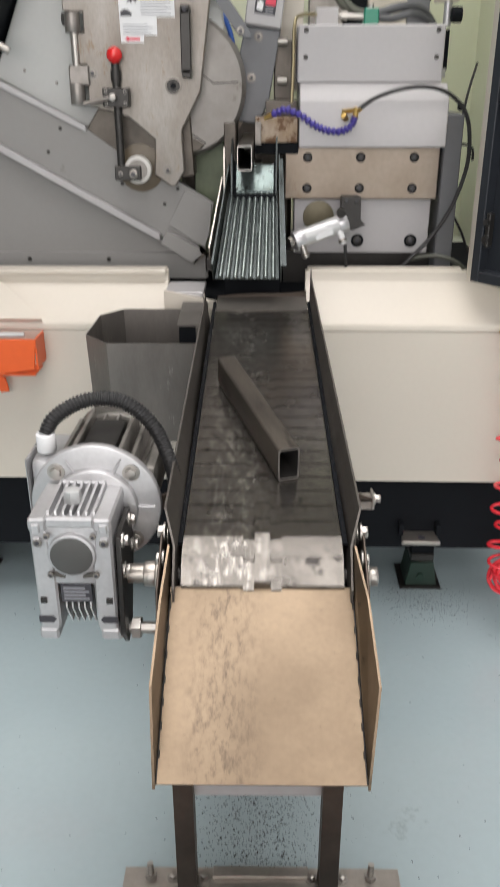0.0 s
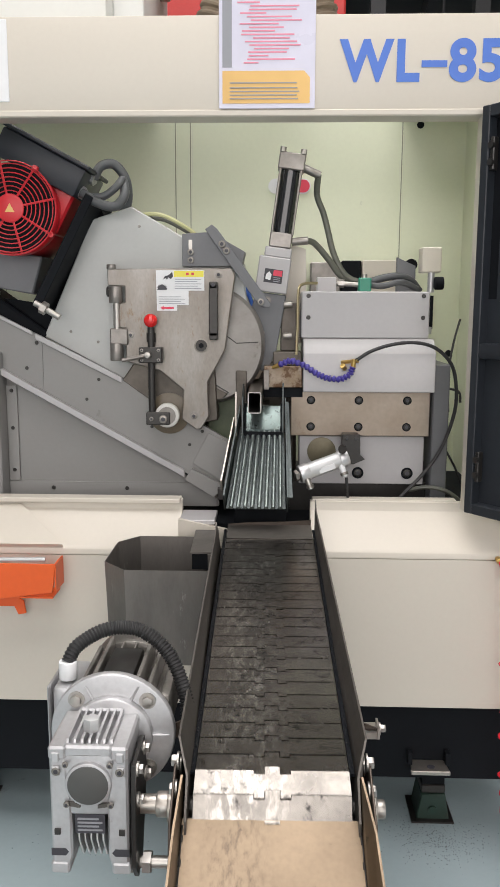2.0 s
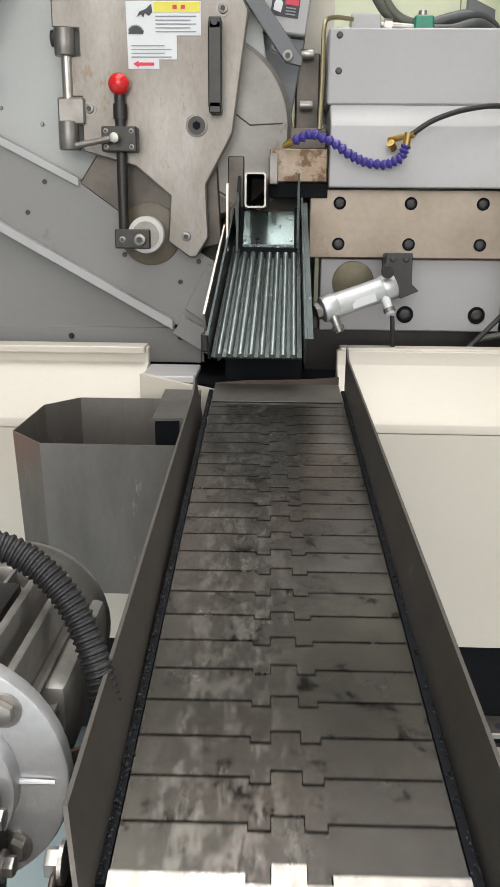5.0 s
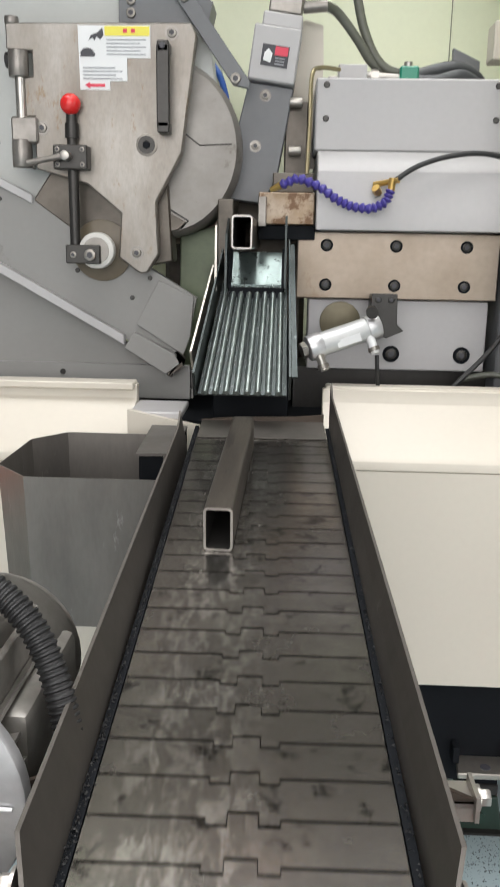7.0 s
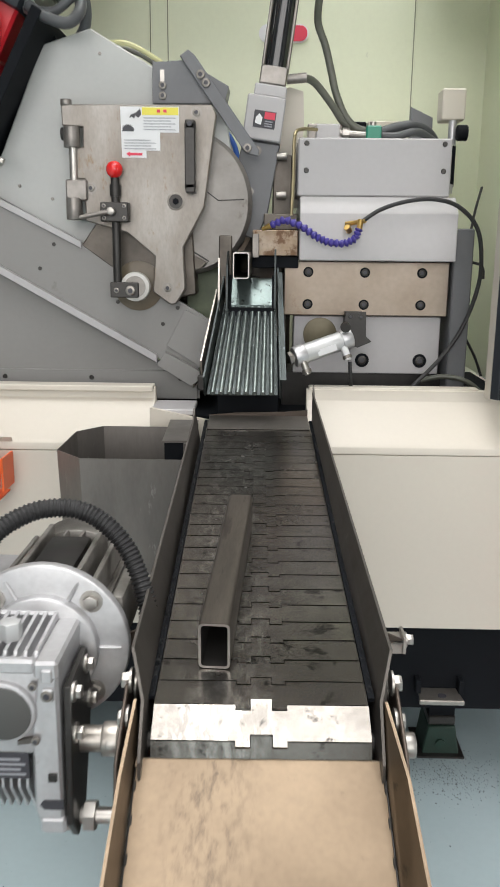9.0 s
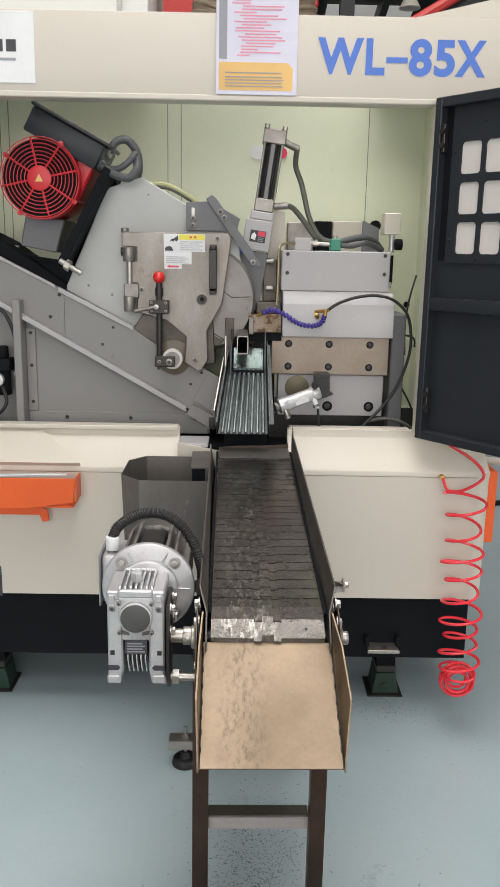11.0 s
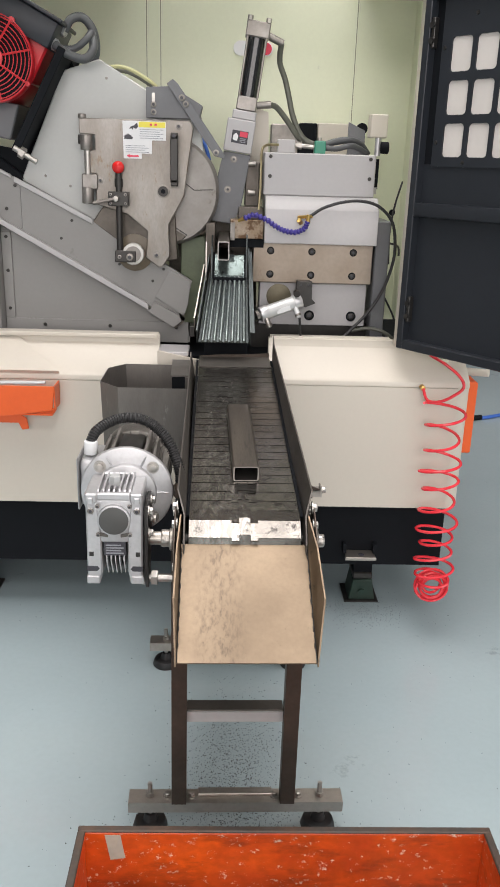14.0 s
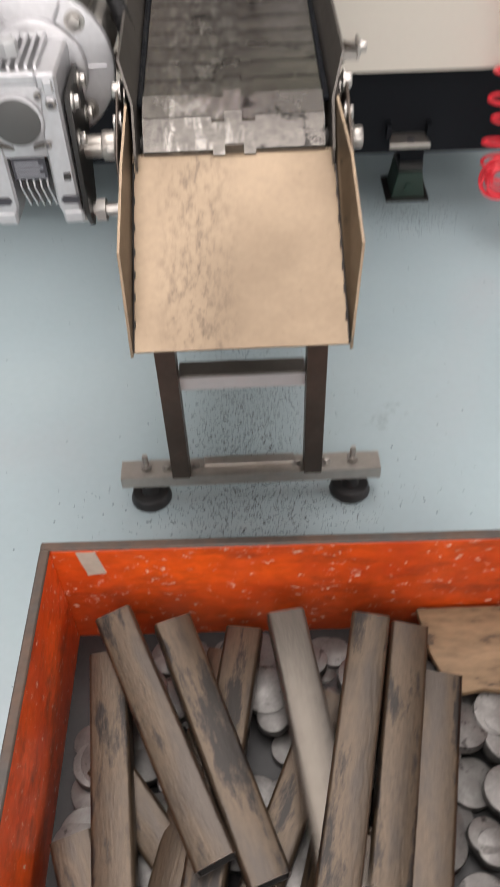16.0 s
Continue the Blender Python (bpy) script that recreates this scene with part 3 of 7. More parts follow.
def tool_tray():
    t = thing("tool_tray", "orange sheet-steel tray hooked on the cream cabinet front", "tool tray")
    prof = [(-1.2, 0.735), (-0.70, 0.735), (-0.562, 0.755), (-0.552, 0.828), (-1.2, 0.828)]
    part("front_plate", prism(prof, -0.075, -0.071, "y", bevel=0.0008), ORANGE, t)
    part("tray_floor", prism([(-1.2, -0.073), (-0.70, -0.073), (-0.562, -0.073), (-0.562, -0.002), (-1.2, -0.002)], 0.738, 0.742, "z"), ORANGE, t)
    part("end_plate", box(-0.556, -0.552, -0.073, -0.002, 0.757, 0.828), ORANGE, t)
    part("hook", prism([(-1.2, 0.70), (-0.675, 0.70), (-0.665, 0.678), (-0.645, 0.682), (-0.65, 0.715), (-0.67, 0.727), (-1.2, 0.722)], -0.03, -0.024, "y", bevel=0.001), ORANGE, t)
    w = solid("wrench", sweep([(-1.05, -0.068, 0.834), (-0.80, -0.070, 0.833), (-0.70, -0.068, 0.836), (-0.58, -0.064, 0.8365)], 0.0058, 8), ALU_BRIGHT, "bright steel combination wrench lying in the orange tray", "wrench")


tool_tray()


def orange_side():
    solid("side_tray", box(0.712, 0.745, 0.06, 0.40, 0.60, 0.835, 0.004), ORANGE, "orange sheet-steel holder on the cabinet side", "holder")
    solid("drain_tap", rod((0.70, 0.10, 0.862), (0.775, 0.06, 0.866), 0.012, bevel=0.003), CREAM, "pale cream pipe stub on the cabinet corner", "pipe stub")


orange_side()


def hose_coil():
    h = thing("air_hose", "bright red coiled air hose hanging from the cabinet front", "air hose")
    pts = [(0.565, -0.01, 0.935), (0.61, -0.04, 0.912), (0.65, -0.055, 0.88), (0.663, -0.06, 0.85), (0.64, -0.058, 0.825), (0.60, -0.045, 0.80), (0.565, -0.03, 0.80), (0.551, -0.022, 0.834)]
    part("lead", sweep(pts, 0.0045, 10), COIL, h)
    pts = []
    turns, zt, zb, n = 10, 0.80, 0.20, 200
    for i in range(n + 1):
        u = i / n
        a = u * turns * 2 * math.pi
        z = zt - (zt - zb) * (1 - (1 - u) ** 1.25) + 0.006 * math.sin(a * 0.31)
        r = 0.057 + 0.008 * math.sin(a * 0.37 + 1)
        pts.append((0.612 + 0.022 * u - r * math.cos(a), -0.064 + (0.046 + 0.008 * math.sin(a * 0.23)) * math.sin(a), z))
    part("coil", sweep(pts, 0.0045, 8, smooth=2), COIL, h)
    pts = []
    for i in range(101):
        a = i / 100 * 5.5 * 2 * math.pi
        r = 0.042 + 0.014 * math.sin(a * 0.21)
        pts.append((0.634 + r * math.cos(a), -0.062 + 0.014 * math.sin(a * 0.3), 0.182 + r * math.sin(a)))
    part("hanging_loop", sweep(pts, 0.0045, 8, smooth=2), COIL, h)
    part("fitting", rod((0.551, 0.0, 0.834), (0.551, -0.022, 0.834), 0.008, bevel=0.001), BRASS, h, "small brass fitting")


hose_coil()


def notice():
    # printed sheet taped under the canopy top
    s = thing("notice_sheet", "white printed instruction sheet with a grey column and an ochre box", "notice")
    part("paper", box(-0.15, 0.074, 0.018, 0.0205, 1.917, 2.253, 0.0005), PAPER, s)
    part("grey_column", box(-0.142, -0.120, 0.0168, 0.0181, 2.008, 2.185), GREYTXT, s)
    part("top_band", box(-0.142, 0.066, 0.0168, 0.0181, 2.188, 2.199), OCHRE, s)
    pts = [(-0.142, 1.928), (0.062, 1.928), (0.062, 1.985), (0.048, 2.0), (-0.142, 2.0)]
    ob = part("ochre_box", prism(pts, 0.0168, 0.0181, "y"), OCHRE, s)
    rnd = random.Random(4)
    for z in (1.937, 1.945, 1.953, 1.961, 1.972):
        part("line", box(-0.125, 0.03 + 0.02 * rnd.random(), 0.0155, 0.0169, z, z + 0.0025), GREYTXT, ob)
    for i in range(22):
        z = 2.178 - i * 0.0077
        x = -0.115 + 0.035 * rnd.random() + 0.001 * i
        part("line", box(x, min(0.058, x + 0.03 + 0.10 * rnd.random()), 0.0168, 0.0181, z, z + 0.003), PINKTXT, s)
    for i in range(4):
        x = -0.078 + i * 0.019
        part("character", box(x, x + 0.014, 0.0168, 0.0181, 2.216, 2.236), GREYTXT, s)
    part("emblem", rod((-0.128, 0.0181, 2.226), (-0.128, 0.0168, 2.226), 0.008), GREYTXT, s)
    part("warning_mark", prism([(0.006, 2.218), (0.022, 2.218), (0.014, 2.233)], 0.0168, 0.0181, "y"), OCHRE, s)


notice()


def above_canopy():
    b = thing("filter_cabinet", "white cabinet with a green band on top of the machine", "cabinet")
    part("body", box(-1.3, -0.44, 0.16, 0.75, 2.118, 2.75, 0.006, 2), PALEWHITE, b)
    part("green_band", box(-1.3, -0.455, 0.155, 0.162, 2.318, 2.47), GREEN, b, "bright green band")
    l = part("latch", box(-0.525, -0.490, 0.143, 0.157, 2.33, 2.455, 0.004, 2), ALU_BRIGHT, b, "silver latch")
    part("lock", rod((-0.5085, 0.145, 2.355), (-0.5085, 0.140, 2.355), 0.007), TEAL, l)
    part("flange", box(-0.44, -0.36, 0.24, 0.72, 2.16, 2.62, 0.004), PALEWHITE, b)
    d = thing("extraction_hose", "tan ribbed extraction hose bending down behind the canopy", "duct hose")
    part("hose", sweep([(-0.36, 0.55, 2.43), (-0.28, 0.55, 2.438), (-0.19, 0.55, 2.415), (-0.13, 0.55, 2.35), (-0.11, 0.55, 2.11)], 0.078, 24, ribs=46, rib_depth=0.006), DUCT, d)
    part("hose", sweep([(-0.178, 0.40, 2.105), (-0.17, 0.40, 2.215), (-0.118, 0.40, 2.30), (-0.03, 0.40, 2.325), (0.06, 0.40, 2.28), (0.10, 0.40, 2.12)], 0.070, 24, ribs=46, rib_depth=0.006), DUCT, d)
    part("collar", rod((-0.37, 0.55, 2.43), (-0.335, 0.55, 2.43), 0.092, seg=28, bevel=0.003), BARE, d)
    # red machine and the roof of another machine farther off
    r = thing("red_machine", "red painted machine frame standing behind", "machine")
    part("body", box(-0.75, 0.32, 2.6, 3.6, 0.0, 3.32, 0.01), RAISEDRED, r)
    part("ram", box(0.02, 0.32, 2.45, 2.6, 2.80, 3.06, 0.01), RAISEDRED, r)
    part("pipe", rod((-0.2, 2.55, 3.4), (-0.02, 2.55, 2.7), 0.04), BEAM, r)
    k = thing("crane_rail", "long dark rail with a red edge rising behind the canopy", "rail")
    part("rail", rod((0.72, 2.5, 2.60), (2.6, 2.5, 3.72), 0.05, seg=8), BEAM, k)
    part("hanger", rod((2.3, 2.5, 3.5), (2.3, 2.5, 6.6), 0.03, seg=8), BEAM, k)
    part("red_edge", rod((0.72, 2.44, 2.66), (2.6, 2.44, 3.78), 0.03, seg=8), RAISEDRED, k)
    solid("sloped_hood", prism([(0.40, 2.118), (1.4, 2.118), (1.4, 2.466), (0.40, 2.228)], 0.5, 0.9, "y"), CREAM, "cream sloping hood behind the canopy", "hood")
    for x, z in ((1.28, 3.55), (-0.25, 3.2)):
        p = thing("pendant_lamp", "small pale bell-shaped pendant lamp hanging from the roof", "pendant lamp", group="pendant lamps")
        part("cord", rod((x, 5.0, z), (x, 5.0, 4.95), 0.012, seg=6), BEAM, p)
        part("shade", rod((x, 5.0, z - 0.06), (x, 5.0, z + 0.05), 0.09, 0.03, seg=20), CREAM, p)


above_canopy()


# ---------------------------------------------------------------- the conveyor
KEYED = []
CONV = pose(-0.024, 0, 0, 0, 0, 0.9)
SLOPE = 0.085
Z0 = 0.895
HALF = 0.1075
PITCH = 0.04
RAD = 0.046
Y_END, Y_FAR = -0.962, 0.03
SPEED = 0.225


def belt_z(y):
    return Z0 + SLOPE * y


def slat_mesh(hue):
    """One hinged belt plate with interlocking knuckles; its leading edge lies at y = 0."""
    h, p, k = HALF, PITCH, 0.0062

    def outline(g):
        return [(-h, g), (-0.024 - g, g), (-0.024 - g, g - k), (-0.0125 + g, g - k), (-0.0125 + g, k + g), (0.0125 - g, k + g), (0.0125 - g, g - k), (0.024 + g, g - k), (0.024 + g, g), (h, g),
                (h, p - g), (0.0247 + g, p - g), (0.0247 + g, p - k - g), (0.0118 - g, p - k - g), (0.0118 - g, p + k - g), (-0.0118 + g, p + k - g), (-0.0118 + g, p - k - g), (-0.0247 - g, p - k - g), (-0.0247 - g, p - g), (-h, p - g)]
    out = outline(0.0013)
    bm = bmesh.new()
    a = [bm.verts.new((x, y, 0.0)) for x, y in out]
    b = [bm.verts.new((x, y, -0.004)) for x, y in out]
    bm.faces.new(a)
    bm.faces.new(b[::-1])
    for i in range(len(out)):
        bm.faces.new((a[i], b[i], b[(i + 1) % len(out)], a[(i + 1) % len(out)]))
    bmesh.ops.recalc_face_normals(bm, faces=bm.faces[:])
    return mesh_of("slat", bm, hue, smooth=False)


def belt_pose(s):
    """Where a plate's leading edge is after s metres along the belt's closed path, from the far end towards the front."""
    ca = 1 / math.hypot(1, SLOPE)
    tilt = math.atan(SLOPE)
    run = (Y_FAR - Y_END) / ca
    arc = math.pi * RAD
    total = 2 * run + 2 * arc
    s %= total
    def line(q, up):
        y = Y_FAR - q * ca
        return (y, belt_z(y) - (0 if up else 2 * RAD / ca))
    if s < run:
        y, z = line(s, True)
        return pose(0, y, z, math.degrees(tilt))
    if s < run + arc:
        a = (s - run) / RAD
        y1, z1 = line(run, True)
        cy, cz = y1 + RAD * math.sin(tilt), z1 - RAD * math.cos(tilt)
        ang = math.pi / 2 + tilt + a
        return pose(0, cy + RAD * math.cos(ang), cz + RAD * math.sin(ang), math.degrees(tilt + a - 0.5 * min(a, PITCH / RAD)))
    if s < 2 * run + arc:
        q = run - (s - run - arc)
        y, z = line(q, False)
        return pose(0, y, z, math.degrees(tilt) + 180)
    a = (s - 2 * run - arc) / RAD
    y1, z1 = line(0, True)
    cy, cz = y1 + RAD * math.sin(tilt), z1 - RAD * math.cos(tilt)
    ang = -math.pi / 2 + tilt + a
    return pose(0, cy + RAD * math.cos(ang), cz + RAD * math.sin(ang), math.degrees(tilt + a) + 180)


def hollow(x0, x1, y0, y1, z0, z1, t, bm=None):
    """A square upright tube with walls of t."""
    bm = bm or bmesh.new()
    box(x0, x1, y0, y0 + t, z0, z1, bm=bm)
    box(x0, x1, y1 - t, y1, z0, z1, bm=bm)
    box(x0, x0 + t, y0 + t, y1 - t, z0, z1, bm=bm)
    box(x1 - t, x1, y0 + t, y1 - t, z0, z1, bm=bm)
    return bm


def conveyor():
    c = thing("slat_conveyor", "narrow dark steel slat-belt conveyor on a welded steel stand", "conveyor", CONV)
    # side walls
    xr = 0.1145
    SL0 = math.degrees(math.atan(SLOPE))
    for s in (-1, 1):
        tip = 0.976 if s > 0 else 0.945
        y_tip = 0.02 if s > 0 else -0.09
        prof = [(-1.02, 0.69), (-1.02, 0.785), (-0.985, 0.83), (-0.95, 0.868), (y_tip - 0.03, tip - 0.02), (y_tip, tip), (y_tip + 0.004, tip - 0.09), (0.0, 0.78), (-0.3, 0.745)]
        bm = prism(prof, s * xr, s * (xr + 0.003), "x")
        for v in bm.verts:
            if v.co.z > belt_z(v.co.y) + 0.02:
                v.co.x += 0.0135 * min(1, max(0, -v.co.y / 0.85)) if s > 0 else -0.0135
        part("side_wall", bm, SHEET, c)
        # folded lower flange and the skirt that carries the bearings
        part("side_skirt", prism([(-1.065, 0.72), (-1.045, 0.80), (-0.97, 0.838), (-0.86, 0.80), (-0.76, 0.76), (-0.76, 0.70), (-0.9, 0.66), (-1.05, 0.69)], s * (xr + 0.017), s * (xr + 0.0205), "x", bevel=0.001), BROWNSTEEL, c)
        part("belt_guide", box(0.1085 if s > 0 else -0.115, 0.115 if s > 0 else -0.1085, -0.955, 0.02, 0, 0.004), BLACK, c, m=pose(0, 0, Z0 - 0.003, SL0))
        # bearing with flange, nuts and shaft end
        yb, zb = -0.958, 0.766
        bm = rod((s * (xr + 0.0145), yb, zb), (s * (xr + 0.024), yb, zb), 0.033, seg=24, bevel=0.003)
        rod((s * (xr + 0.023), yb, zb), (s * (xr + 0.031), yb, zb), 0.022, seg=24, bevel=0.002, bm=bm)
        br = part("bearing", bm, BARE, c, "oily steel flange bearing")
        part("shaft_end", rod((s * (xr + 0.03), yb, zb), (s * (xr + 0.043), yb, zb), 0.013, bevel=0.002), ZINC, br)
        for dy, dz in ((0.0, 0.07), (-0.028, 0.045), (0.03, 0.045), (-0.02, -0.05)):
            hex_bolt(c, (s * (xr + 0.0145), yb + dy, zb + dz), 0.0085, 0.009, (s, 0, 0))
    # tension bracket outside the right wall
    bm = box(0.128, 0.16, -0.87, -0.845, 0.832, 0.836)
    box(0.128, 0.16, -0.87, -0.867, 0.822, 0.836, bm=bm)
    box(0.157, 0.16, -0.874, -0.845, 0.824, 0.843, bm=bm)
    for q in (-1, 1):
        part("gusset", prism([(q * 0.132, 0.848), (q * 0.132, 0.812), (q * 0.150, 0.826), (q * 0.160, 0.836)], -0.868, -0.864, "y"), BROWNSTEEL, c)
    tb = part("tension_bracket", bm, BARE, c)
    hex_bolt(tb, (0.16, -0.86, 0.834), 0.006, 0.008, (1, 0, 0))
    bm = prism([(-0.05, 0.80), (-0.12, 0.80), (-0.12, 0.915), (-0.08, 0.93)], 0.122, 0.125, "x")
    part("hanger_plate", bm, BARE, c)
    # pan beneath the belt, end plate at the machine
    part("pan", box(-xr, xr, -0.94, 0.0, -0.108, -0.105), SHEET, c, m=pose(0, 0, Z0, math.degrees(math.atan(SLOPE))))
    part("end_plate", prism([(-0.107, 0.80), (0.107, 0.80), (0.107, 0.915), (0.06, 0.911), (-0.05, 0.908), (-0.107, 0.903)], 0.05, 0.053, "y"), BROWNSTEEL, c)
    part("transfer_plate", box(-0.106, 0.106, -0.045, 0.05, 0.0, 0.0015), BIN, c, "smooth worn transfer plate", m=pose(0, 0.0, Z0 + 0.0012, math.degrees(math.atan(SLOPE))))
    # front shaft with sprockets
    bm = rod((-0.115, -0.958, 0.766), (0.115, -0.958, 0.766), 0.014)
    for x in (-0.06, 0.06):
        rod((x - 0.006, -0.958, 0.766), (x + 0.006, -0.958, 0.766), 0.036, seg=18, bm=bm)
    part("drive_shaft", bm, OXIDE, c)
    # tray: floor, cheeks, front lip
    y0, z0, y1, z1 = -1.0, 0.776, -1.222, 0.662
    n = Vector((0, z0 - z1, y0 - y1)).normalized() * -0.003
    bm = bmesh.new()
    N = 16
    rows = []
    for i in range(N + 1):
        u = i / N
        rows.append([bm.verts.new((-0.1215 + 0.241 * k / N, y0 + (y1 - y0) * u, z0 + (z1 - z0) * u + 0.0007 * noise.noise((k * 0.6, i * 0.6, 3)))) for k in range(N + 1)])
    for i in range(N):
        for k in range(N):
            bm.faces.new((rows[i][k], rows[i][k + 1], rows[i + 1][k + 1], rows[i + 1][k]))
    bmesh.ops.recalc_face_normals(bm, faces=bm.faces[:])
    if bm.faces[0].normal.z < 0:
        bmesh.ops.reverse_faces(bm, faces=bm.faces[:])
    bmesh.ops.solidify(bm, geom=bm.faces[:], thickness=0.003)
    tr = part("outfeed_tray", bm, TRAY, c, "tan bare-steel outfeed tray, scuffed and oil-stained")
    for s in (-1, 1):
        x = 0.1195 if s > 0 else -0.1245
        prof = [(y0 + 0.015, z0 - 0.02), (y0 + 0.015, z0 + 0.055), (-1.06, 0.80), (-1.17, 0.757), (-1.221, 0.668), (-1.223, 0.655)]
        bm = prism(prof, x, x + 0.003, "x")
        for v in bm.verts:
            up = v.co.z - (z0 + (v.co.y - y0) * (z1 - z0) / (y1 - y0))
            v.co.x += s * (0.2 if s > 0 else 0.08) * max(0, up - 0.004) * min(1, max(0, (-1.0 - v.co.y) / 0.05))
        part("cheek", bm, CHEEK, tr)
        for k in range(1, 8):
            yk = y0 + (y1 - y0) * (k / 8 + 0.012 * math.sin(5 * k))
            part("weld_bead", rod((x + 0.0015 - s * 0.003, yk + 0.004, z0 + (yk + 0.004 - y0) * (z1 - z0) / (y1 - y0) + 0.001), (x + 0.0015 - s * 0.003, yk - 0.004, z0 + (yk - 0.004 - y0) * (z1 - z0) / (y1 - y0) + 0.001), 0.0018, seg=8), OXIDE, tr)
        part("weld_seam", sweep([(x + (-0.001 if s > 0 else 0.004), y0 - 0.01, z0 - 0.003)] + [(x + (-0.001 if s > 0 else 0.004) , y0 + (y1 - y0) * k / 8, z0 + (z1 - z0) * k / 8 + 0.001) for k in range(1, 9)], 0.0010, 6), OXIDE, tr)
    # stand
    for x in (-0.128, 0.118):
        part("front_leg", hollow(x - 0.0165, x + 0.0165, -0.92, -0.887, 0.085, 0.735, 0.003), BROWNSTEEL, c)
        part("rear_leg", hollow(x - 0.0165, x + 0.0165, -0.27, -0.237, 0.085, 0.80, 0.003), SHEET, c)
        part("side_rail", box(x - 0.015, x + 0.015, -0.90, -0.25, 0.70, 0.735, 0.002), SHEET, c)
    part("cross_rung", box(-0.112, 0.102, -0.897, -0.858, 0.292, 0.322, 0.002), SHEET, c)
    # front strip brighter than the rest of the rung
    part("worn_face", box(-0.111, 0.101, -0.900, -0.8975, 0.294, 0.3205), ALU_BRIGHT, c, "bright rung front face")
    part("cross_rung", box(-0.112, 0.102, -0.262, -0.24, 0.255, 0.280, 0.002), ZINC, c)
    for y in (-0.905, -0.253):
        chan = [(y - 0.012, 0.060), (y - 0.012, 0.087), (y + 0.032, 0.087), (y + 0.032, 0.060), (y + 0.028, 0.060), (y + 0.028, 0.083), (y - 0.008, 0.083), (y - 0.008, 0.060)]
        bm = prism(chan, -0.243, 0.247, "x")
        part("foot_bar", bm, BARE, c)
        part("tie_plate", box(-0.085, 0.085, y + 0.008, y + 0.03, 0.0875, 0.094, 0.001), BARE, c)
        for x in (-0.155, -0.10, 0.09, 0.145):
            hex_bolt(c, (x, y + 0.01, 0.087), 0.0075, 0.008, (0, 0, 1))
        for x in (-0.195, 0.195):
            bm = rod((x, y + 0.012, 0.0), (x, y + 0.012, 0.022), 0.041, 0.035, seg=24, bevel=0.004)
            rod((x, y + 0.012, 0.02), (x, y + 0.012, 0.04), 0.018, 0.012, seg=16, bm=bm)
            f = part("levelling_foot", bm, RUBBER, c, "black rubber levelling foot")
            bm = rod((x, y + 0.012, 0.03), (x, y + 0.012, 0.122), 0.0055, seg=12)
            rod((x, y + 0.012, 0.0875), (x, y + 0.012, 0.097), 0.0105, seg=6, bm=bm)
            rod((x, y + 0.012, 0.052), (x, y + 0.012, 0.062), 0.0105, seg=6, bm=bm)
            part("stud", bm, ZINC, f)
    rnd = random.Random(5)
    verts, faces = [], []
    for i in range(1500):
        y = -0.95 + 0.93 * rnd.random()
        x = -0.114 + abs(rnd.gauss(0, 0.003)) if i % 4 else 0.114 - abs(rnd.gauss(0, 0.002))
        z = belt_z(y) + 0.0012 + 0.003 * rnd.random()
        s, b = rnd.uniform(0.0006, 0.0018), len(verts)
        for k in range(3):
            a = rnd.uniform(0, 6.28)
            verts.append((x + s * math.cos(a), y + s * math.sin(a), z))
        verts.append((x, y, z + s))
        faces.extend(((b, b + 1, b + 3), (b + 1, b + 2, b + 3), (b + 2, b, b + 3)))
    sm = bpy.data.meshes.new("wet_swarf")
    sm.from_pydata(verts, [], faces)
    sm.materials.append(CHIPS)
    sw = new("wet_swarf", sm)
    sw.parent = c
    tagged(sw, "dark wet swarf along the belt edge", kind="stuff")
    # the belt
    me = slat_mesh(BELT)
    ca = 1 / math.hypot(1, SLOPE)
    total = 2 * (Y_FAR - Y_END) / ca + 2 * math.pi * RAD
    count = int(total / PITCH)
    step = total / count
    for i in range(count):
        ob = new("slat", me)
        ob.parent = c
        rows = [(t / 5, belt_pose(i * step + BELT_START + SPEED * t / 5)) for t in range(81)]
        KEYED.append((ob, rows))
    return c


BELT_START = 0.012
conveyor()


